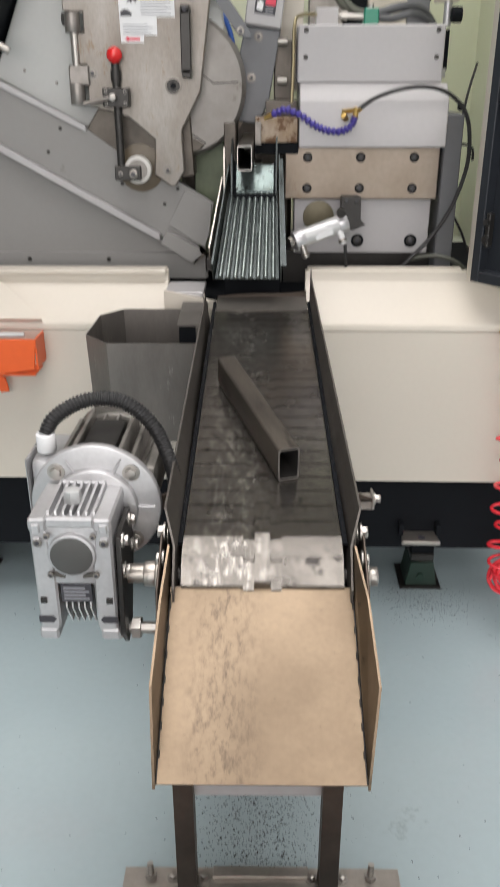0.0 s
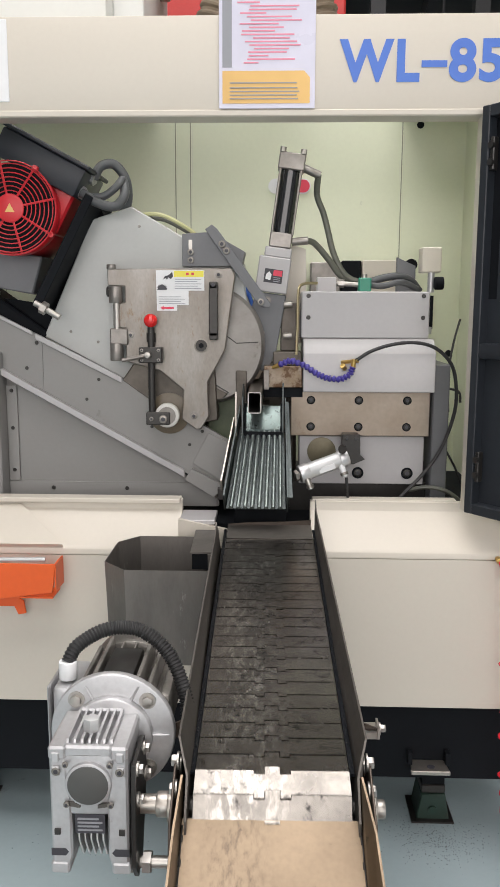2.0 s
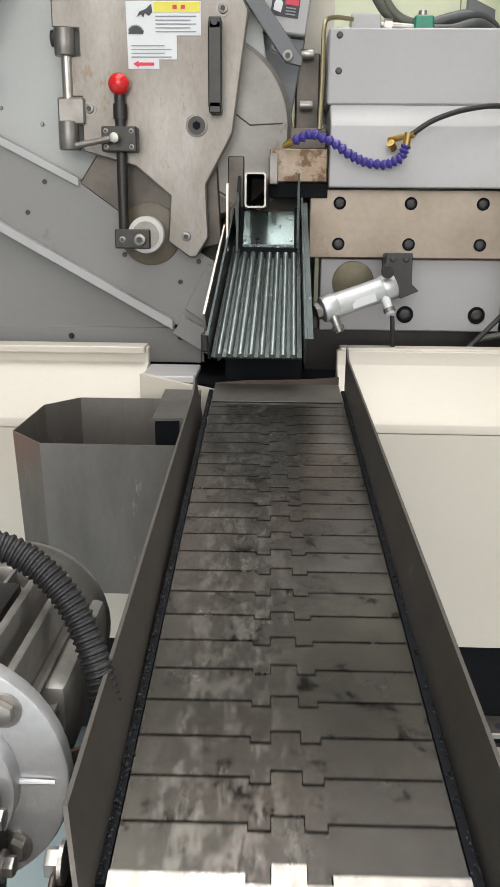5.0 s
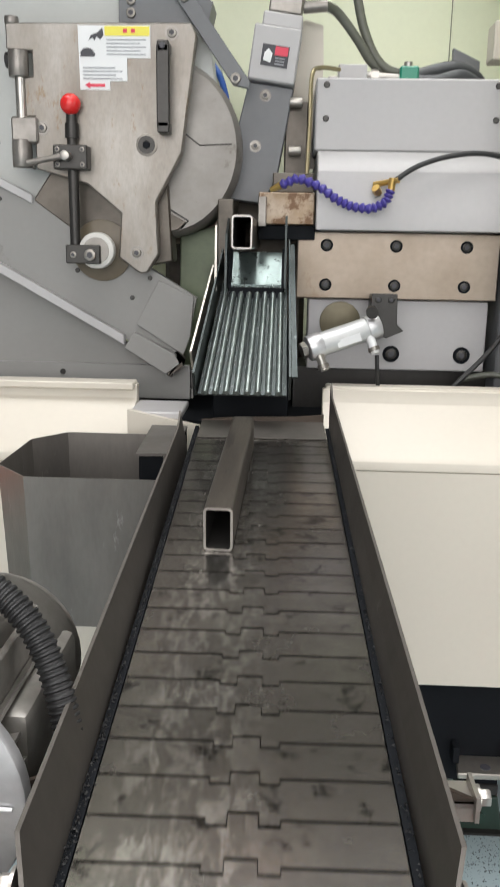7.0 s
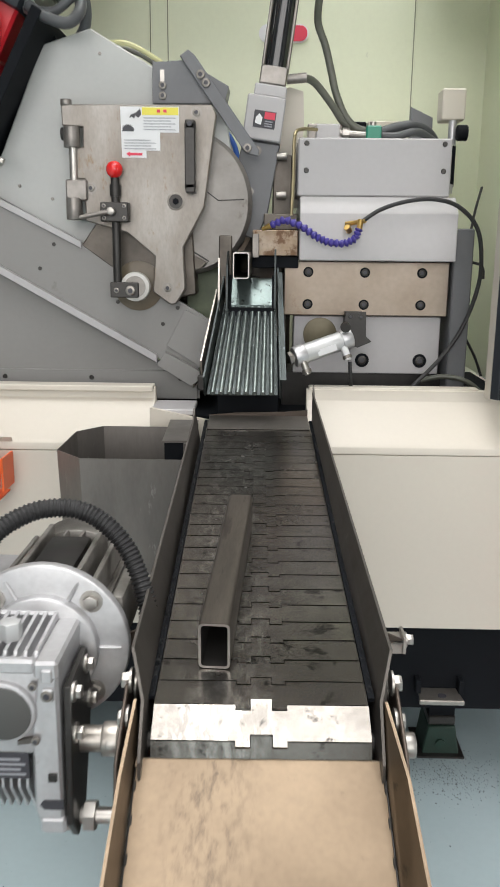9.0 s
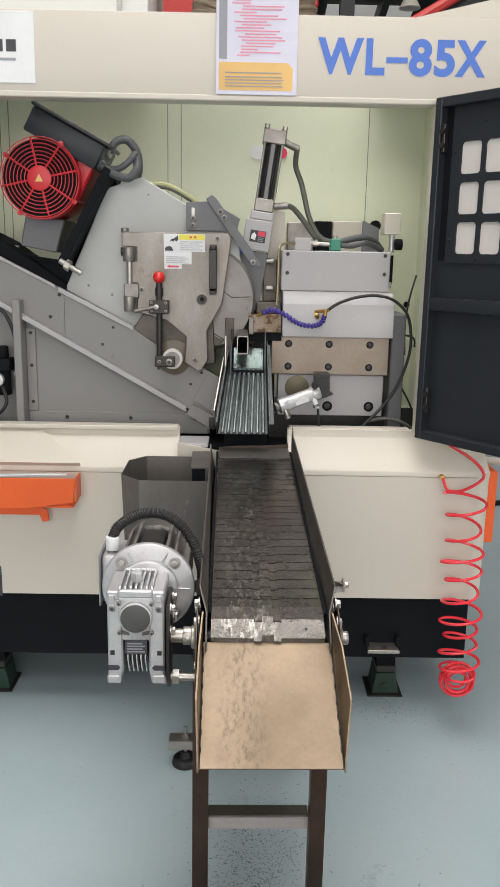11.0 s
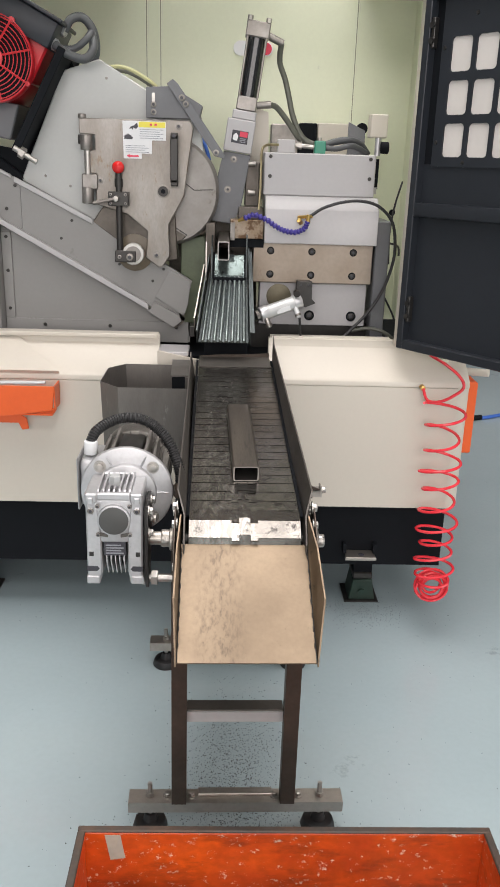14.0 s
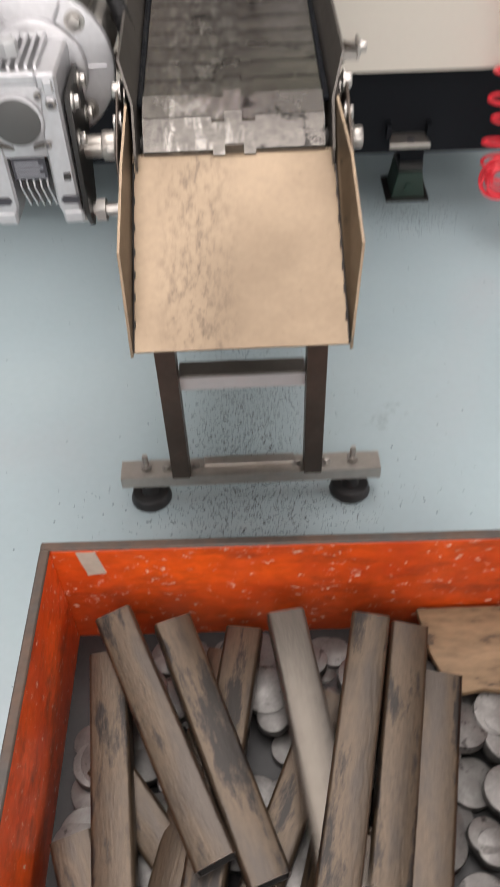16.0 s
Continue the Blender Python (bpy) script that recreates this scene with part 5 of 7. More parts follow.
BOARD = material("plywood", (0.29, 0.20, 0.11), 0.6, second=(0.15, 0.10, 0.052), amount=1.0, scale=22.0, streak=(0.7, 2.0, 1), fine=60.0, fine_amount=0.4, stain=(0.07, 0.05, 0.032), stain_level=0.62, stain_scale=22.0)
TAPE = material("old_tape", (0.50, 0.46, 0.38), 0.6, fine_amount=0.2, stain=(0.35, 0.3, 0.22), stain_level=0.6)
crate()


# ---------------------------------------------------------------- saw head, sliding on its inclined guide
def saw_head():
    h = thing("sliding_saw", "grey saw unit with an oily hinged blade cover and red motor", "saw head")
    # upper housing
    part("gear_housing", prism([(-0.675, 1.386), (-0.535, 1.70), (-0.425, 1.735), (-0.285, 1.655), (-0.13, 1.60), (-0.10, 1.40), (-0.24, 1.18), (-0.441, 1.262)], 0.262, 0.56, "y", bevel=0.003), HEADPALE, h, "pale grey painted gear housing")
    for x, z in ((-0.405, 1.683), (-0.60, 1.40), (-0.525, 1.372), (-0.458, 1.33)):
        screw(h, (x, 0.262, z), 0.0045, mat=HINGEMETAL)
    # sheet apron between the two slanting edges
    def top(x):
        return 1.383 - 0.505 * (x + 0.672)
    def low(x):
        return 1.008 - 0.5585 * (x + 0.278)
    part("apron_sheet", prism([(-1.40, top(-1.40)), (-0.675, top(-0.675)), (-0.675, low(-0.675)), (-1.40, low(-1.40))], 0.238, 0.256, "y"), HEADGREY, h)
    part("apron_sheet", prism([(-0.6735, top(-0.6735)), (-0.441, top(-0.441)), (-0.40, 1.24), (-0.24, 1.15), (-0.145, 1.092), (-0.165, 1.0), (-0.19, 0.985), (-0.278, low(-0.278)), (-0.6735, low(-0.6735))], 0.236, 0.255, "y"), HEADGREY, h)
    part("upper_edge_strip", prism([(-0.69, top(-0.69) + 0.004), (-0.455, top(-0.455) + 0.004), (-0.455, top(-0.455) - 0.012), (-0.69, top(-0.69) - 0.012)], 0.228, 0.238, "y", bevel=0.001), LIGHTGREY, h, "pale edge strip")
    part("upper_edge_strip", prism([(-1.40, top(-1.40) + 0.004), (-0.70, top(-0.70) + 0.004), (-0.70, top(-0.70) - 0.006), (-1.40, top(-1.40) - 0.006)], 0.230, 0.240, "y", bevel=0.001), LIGHTGREY, h)
    part("lower_edge_strip", prism([(-1.40, low(-1.40) + 0.008), (-0.284, low(-0.284) + 0.008), (-0.284, low(-0.284) - 0.010), (-1.40, low(-1.40) - 0.010)], 0.216, 0.238, "y", bevel=0.001), LIGHTGREY, h, "pale edge strip")
    part("wiper_plate", prism([(-0.283, 0.995), (-0.264, 1.026), (-0.185, 0.984), (-0.176, 0.966), (-0.203, 0.946)], 0.214, 0.236, "y", bevel=0.001), HEADGREY, h, "chipped wiper plate")
    part("wiper_rubber", prism([(-0.200, 0.950), (-0.174, 0.968), (-0.166, 0.976), (-0.178, 0.988), (-0.170, 0.962), (-0.198, 0.941)], 0.218, 0.236, "y"), OILDARK, h)
    part("splash_plate", prism([(-0.262, 1.040), (-0.217, 1.124), (-0.150, 1.094), (-0.156, 1.02), (-0.17, 0.982)], 0.229, 0.2345, "y", bevel=0.001), HEADGREY, h)
    for x, z in ((-0.69, 1.37), (-0.72, 1.30), (-0.52, 1.27), (-0.555, 1.215), (-0.375, 1.14), (-0.27, 1.09), (-0.235, 1.128)):
        screw(h, (x, 0.238, z), 0.006)
    # dark inner casting behind the cover
    part("inner_casting", prism([(-0.455, 1.268), (-0.412, 1.33), (-0.20, 1.33), (-0.19, 1.16), (-0.24, 1.15), (-0.36, 1.20)], 0.234, 0.30, "y", bevel=0.003), OILDARK, h, "dark oily casting")
    # blade guard: round casting with a joint
    bm = bmesh.new()
    c = Vector((-0.215, 0, 1.365))
    n = 28
    ring = []
    for d, r, yy in ((0, 0.152, 0.40), (0, 0.152, 0.262), (1, 0.143, 0.245)):
        ring.append([bm.verts.new((c.x + r * math.cos(a), yy, c.z + r * math.sin(a) * 1.06)) for a in [radians(-112 + 198 * k / n) for k in range(n + 1)]])
    inner = [bm.verts.new((c.x - 0.02, 0.245, c.z + (v.co.z - c.z) * 0.55)) for v in ring[2]]
    back = [bm.verts.new((c.x - 0.02, 0.40, c.z + (v.co.z - c.z) * 0.55)) for v in ring[0]]
    for A, B in ((ring[0], ring[1]), (ring[1], ring[2]), (ring[2], inner), (back, ring[0])):
        for k in range(n):
            bm.faces.new((A[k], A[k + 1], B[k + 1], B[k]))
    for e in (0, n):
        bm.faces.new((ring[0][e], ring[1][e], ring[2][e], inner[e], back[e]))
    bmesh.ops.recalc_face_normals(bm, faces=bm.faces[:])
    g = part("blade_guard", bm, GUARD, h, "round dusty grey blade guard")
    part("guard_joint", sweep([(-0.172, 0.2445, 1.394), (-0.140, 0.2445, 1.371), (-0.081, 0.2450, 1.374)], 0.0013, 6, smooth=1), OXIDE, g)
    part("guard_joint", sweep([(-0.220, 0.2445, 1.268), (-0.19, 0.2445, 1.252), (-0.162, 0.2445, 1.235), (-0.176, 0.2445, 1.221)], 0.0016, 6, smooth=1), OXIDE, g)
    part("guard_toe", prism([(-0.222, 1.262), (-0.166, 1.233), (-0.180, 1.219), (-0.222, 1.208)], 0.238, 0.2447, "y", bevel=0.001), OILDARK, g, "dark worn guard toe")
    # blade, mostly hidden
    part("saw_blade", rod((-0.215, 0.384, 1.35), (-0.215, 0.387, 1.35), 0.158, seg=72), GROUND_STEEL, h, "thin round saw blade")
    # hinged cover plate
    cov = part("cover_plate", prism([(-0.483, 1.568), (-0.152, 1.570), (-0.142, 1.551), (-0.169, 1.354), (-0.217, 1.266), (-0.213, 1.174), (-0.235, 1.139), (-0.248, 1.137), (-0.288, 1.166), (-0.282, 1.246), (-0.344, 1.297), (-0.437, 1.322), (-0.437, 1.412), (-0.47, 1.412), (-0.47, 1.476), (-0.437, 1.480), (-0.437, 1.522), (-0.483, 1.524)], 0.205, 0.23, "y", bevel=0.0025), COVER, h, "thick oil-stained cover plate")
    part("hinge_cap", rod((-0.474, 0.215, 1.566), (-0.474, 0.215, 1.58), 0.0125, seg=18, bevel=0.002), HINGEMETAL, cov)
    for x, z in ((-0.186, 1.553), (-0.423, 1.393), (-0.254, 1.175)):
        part("washer", rod((x, 0.206, z), (x, 0.2035, z), 0.0125, seg=22), HINGEMETAL, cov)
        socket_bolt(cov, (x, 0.2035, z), 0.0085, 0.004)
    hub = part("hub", rod((-0.233, 0.207, 1.366), (-0.233, 0.203, 1.366), 0.0195, seg=30, bevel=0.001), COVER, cov)
    part("hub_bolt", rod((-0.233, 0.2032, 1.366), (-0.233, 0.2015, 1.366), 0.0155, seg=26), OXIDE, hub)
    part("hub_socket", rod((-0.233, 0.2018, 1.366), (-0.233, 0.1995, 1.366), 0.0075, seg=6), BLACK, hub)
    # hinge
    for z0, z1 in ((1.478, 1.522), (1.324, 1.372)):
        part("hinge_knuckle", rod((-0.462, 0.206, z0), (-0.462, 0.206, z1), 0.018, seg=24, bevel=0.002), HINGEMETAL, cov, "worn hinge knuckle")
    part("hinge_pin", rod((-0.460, 0.206, 1.33), (-0.460, 0.206, 1.52), 0.0095, seg=16), ZINC, cov)
    bm = box(-0.478, -0.43, 0.196, 0.228, 1.366, 1.411, 0.003)
    part("hinge_leaf", bm, HINGEMETAL, cov)
    part("side_pin", rod((-0.487, 0.215, 1.508), (-0.47, 0.215, 1.508), 0.014, bevel=0.002), OXIDE, cov)
    # pull handle
    bm = box(-0.209, -0.186, 0.168, 0.180, 1.392, 1.528, 0.002)
    box(-0.208, -0.187, 0.168, 0.206, 1.515, 1.534, 0.002, bm=bm)
    box(-0.208, -0.187, 0.168, 0.206, 1.383, 1.402, 0.002, bm=bm)
    ph = part("pull_handle", bm, OXIDE, cov, "dark square pull handle")
    part("handle_bolt", rod((-0.198, 0.168, 1.525), (-0.198, 0.1665, 1.525), 0.0055, seg=6), INK, ph)
    # stickers
    st = part("warning_sticker", prism([(-0.353, 1.564), (-0.224, 1.564), (-0.224, 1.511), (-0.266, 1.511), (-0.266, 1.473), (-0.297, 1.473), (-0.297, 1.458), (-0.351, 1.458)], 0.2035, 0.2052, "y"), WHITE, cov, "white and yellow safety stickers")
    part("yellow_band", box(-0.305, -0.2255, 0.2022, 0.2036, 1.547, 1.5625), YELLOW, st)
    for k in range(5):
        part("line", box(-0.302, -0.232 - 0.01 * (k % 2), 0.2022, 0.2036, 1.516 + 0.006 * k, 1.5175 + 0.006 * k), GREYTXT, st)
    for k in range(4):
        part("line", box(-0.345, -0.275 - 0.012 * (k % 2), 0.2022, 0.2036, 1.476 + 0.006 * k, 1.4775 + 0.006 * k), GREYTXT, st)
    saw = [(-0.337 + r * math.cos(radians(a)), 1.517 + r * 0.8 * math.sin(radians(a))) for k in range(10) for a, r in ((8 + 18 * k, 0.0145), (17 + 18 * k, 0.0105))]
    part("pictogram", prism(saw + [(-0.35, 1.513), (-0.324, 1.513)], 0.2022, 0.2036, "y"), INK, st)
    part("pictogram", prism([(-0.334, 1.540), (-0.329, 1.548), (-0.318, 1.552), (-0.309, 1.560), (-0.307, 1.548), (-0.313, 1.541), (-0.320, 1.546), (-0.323, 1.539), (-0.327, 1.544)], 0.2022, 0.2036, "y"), INK, st)
    part("mark", box(-0.272, -0.265, 0.2010, 0.2023, 1.552, 1.558), REDTXT, st)
    part("mark", box(-0.258, -0.251, 0.2010, 0.2023, 1.552, 1.558), REDTXT, st)
    part("arrow", prism([(-0.342, 1.466), (-0.333, 1.471), (-0.333, 1.468), (-0.306, 1.468), (-0.306, 1.463), (-0.333, 1.463), (-0.333, 1.460)], 0.2022, 0.2036, "y"), REDTXT, st)
    # lock rod with red ball, clamp block, lever, roller
    lk = part("lock_rod", rod((-0.367, 0.196, 1.175), (-0.367, 0.196, 1.415), 0.0095, seg=16), OXIDE, h, "black lock rod")
    part("rod_collar", rod((-0.367, 0.196, 1.375), (-0.367, 0.196, 1.40), 0.0125, seg=16), OXIDE, lk)
    part("red_knob", ball((-0.367, 0.192, 1.432), 0.0185), REDBALL, lk, "glossy red ball knob")
    bl = part("clamp_block", box(-0.398, -0.336, 0.176, 0.208, 1.320, 1.362, 0.002), OXIDE, h)
    for x in (-0.390, -0.345):
        for z in (1.328, 1.354):
            socket_bolt(bl, (x, 0.177, z), 0.0045, 0.002)
    part("clamp_lever", sweep([(-0.372, 0.165, 1.342), (-0.40, 0.160, 1.336), (-0.44, 0.158, 1.328)], 0.0055, 10), HINGEMETAL, h, "steel clamp lever")
    part("lever_pivot", rod((-0.372, 0.178, 1.342), (-0.372, 0.155, 1.342), 0.0085, bevel=0.001), ZINC, h)
    rb = part("roller_block", box(-0.380, -0.316, 0.172, 0.204, 1.154, 1.188, 0.002), OXIDE, h)
    socket_bolt(rb, (-0.366, 0.173, 1.170), 0.006, 0.003)
    part("guide_roller", rod((-0.325, 0.204, 1.178), (-0.325, 0.180, 1.178), 0.033, seg=36, bevel=0.004), ROLLER, h, "white plastic guide roller")
    part("roller_disc", rod((-0.325, 0.2345, 1.178), (-0.325, 0.2305, 1.178), 0.057, seg=40, bevel=0.001), ROLLERBROWN, h, "brown urethane roller disc")
    part("roller_face", rod((-0.325, 0.182, 1.178), (-0.325, 0.1785, 1.178), 0.024, seg=30), HINGEMETAL, h)
    socket_bolt(rb, (-0.334, 0.173, 1.170), 0.011, 0.008)
    # cleaning bracket above with slanted arm
    part("bracket_plate", prism([(-0.285, 1.661), (-0.219, 1.665), (-0.150, 1.60), (-0.15, 1.576), (-0.286, 1.576)], 0.236, 0.248, "y", bevel=0.001), SLATE, h, "slate-grey bracket plate")
    for z in (1.613, 1.592):
        socket_bolt(h, (-0.263, 0.237, z), 0.0085, 0.007)
    part("slot", box(-0.268, -0.259, 0.2345, 0.2365, 1.62, 1.645), ZINC, h)
    ar = part("bracket_arm", prism([(-0.223, 1.671), (-0.205, 1.684), (-0.19, 1.672), (-0.048, 1.478), (-0.050, 1.466), (-0.078, 1.472)], 0.222, 0.234, "y", bevel=0.001), SLATE, h, "slate-grey slanted arm")
    for x, z in ((-0.178, 1.633), (-0.166, 1.616), (-0.074, 1.482)):
        socket_bolt(ar, (x, 0.223, z), 0.0095, 0.007)
    part("rear_plate", prism([(-0.19, 1.655), (-0.118, 1.615), (-0.125, 1.585), (-0.16, 1.58)], 0.25, 0.33, "y"), SLATE, h)
    part("cable_loop", sweep([(-0.43, 0.35, 1.72), (-0.36, 0.34, 1.722), (-0.29, 0.35, 1.69), (-0.25, 0.37, 1.66)], 0.006, 8), CABLEYEL, h, "pale yellow cable")
    part("cable_loop", sweep([(-0.42, 0.37, 1.715), (-0.35, 0.36, 1.71), (-0.28, 0.37, 1.675), (-0.24, 0.38, 1.65)], 0.006, 8), HOSE, h)
    part("blue_line", sweep([(-0.128, 0.32, 1.53), (-0.108, 0.31, 1.50), (-0.096, 0.31, 1.46)], 0.006, 8), BLUE, h, "short blue hose")
    # red motor with finned frame and fan guard, its axis towards the viewer, terminal box above
    mc = Vector((-0.712, 0.15, 1.715))
    mt = part("motor_frame", rod(mc + Vector((0, 0.03, 0)), mc + Vector((0, 0.40, 0)), 0.112, seg=40, bevel=0.01), RED, h, "red motor frame")
    part("fan_cowl", rod(mc + Vector((0, -0.005, 0)), mc + Vector((0, 0.05, 0)), 0.116, seg=48, bevel=0.012), RED, mt)
    # flat black disc draws the shade inside the cowl
    part("cowl_hollow", rod(mc + Vector((0, -0.0068, 0)), mc + Vector((0, -0.0052, 0)), 0.111, seg=48), BLACK, mt)
    for r in (0.044, 0.055, 0.066, 0.077, 0.088, 0.099, 0.110, 0.117):
        own = bmesh.new()
        pts = [mc + Vector((r * math.cos(a), -0.022 + 0.06 * (r ** 2), r * math.sin(a))) for a in [2 * math.pi * k / 36 for k in range(37)]]
        sweep(pts, 0.0014, 6, bm=own, smooth=1)
        part("guard_ring", own, RED, mt)
    for k in range(8):
        a = radians(45 * k + 12)
        d = Vector((math.cos(a), 0, math.sin(a)))
        part("guard_spoke", rod(mc + d * 0.03 + Vector((0, -0.023, 0)), mc + d * 0.117 + Vector((0, -0.014, 0)), 0.0028, seg=8), RED, mt)
        if k % 2:
            part("guard_lug", rod(mc + d * 0.119 + Vector((0, -0.016, 0)), mc + d * 0.119 + Vector((0, 0.0, 0)), 0.007, seg=12), RED, mt)
    hubd = part("fan_hub", rod(mc + Vector((0, -0.02, 0)), mc + Vector((0, -0.026, 0)), 0.036, seg=32, bevel=0.002), RED, mt)
    part("hub_sticker", prism([(mc.x - 0.012, mc.z - 0.010), (mc.x + 0.012, mc.z - 0.010), (mc.x, mc.z + 0.012)], mc.y - 0.0275, mc.y - 0.026, "y"), OCHRE, hubd, "worn yellow warning triangle")
    tilt = Matrix.Translation(mc) @ pose(0, 0, 0, 0, 28, 0)
    part("foot_flange", box(-0.01, 0.125, 0.03, 0.30, -0.118, -0.06, 0.006, m=Matrix.Translation(mc) @ pose(0, 0, 0, 0, -62, 0)), RED, mt)
    part("terminal_box", box(-0.11, 0.125, 0.0, 0.22, 0.10, 0.175, 0.006, 2, m=tilt), DARKGREY, h, "dark motor terminal box")
    part("box_lid", box(-0.118, 0.133, -0.006, 0.226, 0.176, 0.187, 0.003, m=tilt), DARKGREY, h)
    part("gland", rod((-0.563, 0.20, 1.772), (-0.535, 0.19, 1.758), 0.017, seg=6), ALU, h)
    part("gland", rod((-0.54, 0.24, 1.81), (-0.515, 0.235, 1.80), 0.017, seg=6), ALU, h)
    part("motor_cable", sweep([(-0.54, 0.185, 1.760), (-0.50, 0.175, 1.735), (-0.455, 0.18, 1.725), (-0.432, 0.20, 1.755), (-0.442, 0.24, 1.80)], 0.0125, 12), DARKHOSE, h, "dark grey motor cable")
    part("motor_cable", sweep([(-0.52, 0.24, 1.802), (-0.50, 0.24, 1.835), (-0.465, 0.25, 1.840), (-0.437, 0.26, 1.80), (-0.44, 0.28, 1.74), (-0.48, 0.30, 1.70)], 0.0125, 12), DARKHOSE, h)
    part("motor_cable", sweep([(-0.535, 0.2, 1.755), (-0.49, 0.2, 1.752), (-0.455, 0.2, 1.775), (-0.44, 0.22, 1.80)], 0.010, 12), DARKHOSE, h)
    # black motor plate and adjusting bolt
    part("motor_plate", prism([(-0.675, 1.475), (-0.655, 1.462), (-0.505, 1.745), (-0.525, 1.757)], 0.16, 0.42, "y", bevel=0.002), BLACK, h, "black slanted motor plate")
    part("belt_cover", prism([(-0.655, 1.47), (-0.52, 1.74), (-0.50, 1.70), (-0.66, 1.39), (-0.86, 1.49), (-0.86, 1.50)], 0.30, 0.34, "y"), BLACK, h)
    part("bellows", prism([(-1.4, 1.79), (-0.86, 1.535), (-0.655, 1.39), (-0.675, 1.378), (-0.88, 1.485), (-1.4, 1.75)], 0.262, 0.42, "y", bevel=0.006), BLACK, h, "black rubber slide cover")
    bm = rod((-0.665, 0.15, 1.478), (-0.60, 0.15, 1.440), 0.0085, seg=12)
    rod((-0.648, 0.15, 1.468), (-0.634, 0.15, 1.46), 0.017, seg=6, bm=bm)
    part("adjusting_bolt", bm, ZINC, h)
    # slate block stands in for the shade below the motor
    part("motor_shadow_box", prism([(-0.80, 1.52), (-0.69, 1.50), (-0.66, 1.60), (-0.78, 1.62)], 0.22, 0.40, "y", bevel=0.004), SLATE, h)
    dx = ((0, -.005), (.5, -.010), (1, .005), (1.5, .014), (2, .020), (2.5, .027), (3, .034), (3.5, .042), (4, .050), (4.8, .056), (5.6, .062), (5.75, .060), (6.1, .0), (6.3, -.012), (6.5, -.014), (7, -.016), (7.5, -.017), (8, -.002), (8.5, .006), (9, .016), (9.5, .023), (10.5, .034), (11.5, .046), (12, .054), (12.12, .051), (12.2, .046), (12.3, .040), (12.4, .021), (12.5, 0), (12.6, -.016), (12.7, -.019), (13, -.019), (13.5, -.019), (14.5, -.019), (15, .003), (15.5, .010), (16, .018))
    KEYED.append((h, [(t, pose(d, 0, -0.56 * d)) for t, d in dx]))


HEADPALE = material("pale_head_paint", (0.49, 0.50, 0.485), 0.36, second=(0.43, 0.44, 0.425), scale=3.0, fine_amount=0.05, bump=0.02)
OILDARK = material("oily_dark_casting", (0.14, 0.12, 0.10), 0.4, 0.4, second=(0.07, 0.06, 0.05), amount=0.9, scale=14.0, fine_amount=0.25)
HINGEMETAL = material("worn_hinge_steel", (0.30, 0.28, 0.26), 0.38, 0.7, second=(0.18, 0.165, 0.15), amount=0.8, scale=18.0, fine_amount=0.2)
ROLLER = material("white_roller_plastic", (0.62, 0.61, 0.58), 0.4, second=(0.5, 0.49, 0.46), fine_amount=0.1)
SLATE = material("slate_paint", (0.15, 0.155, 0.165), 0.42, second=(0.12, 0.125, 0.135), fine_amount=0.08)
CABLEYEL = material("pale_yellow_cable", (0.55, 0.55, 0.30), 0.4, fine_amount=0.05)
DARKHOSE = material("dark_grey_cable", (0.085, 0.09, 0.095), 0.42, second=(0.06, 0.063, 0.068), fine_amount=0.1)
saw_head()


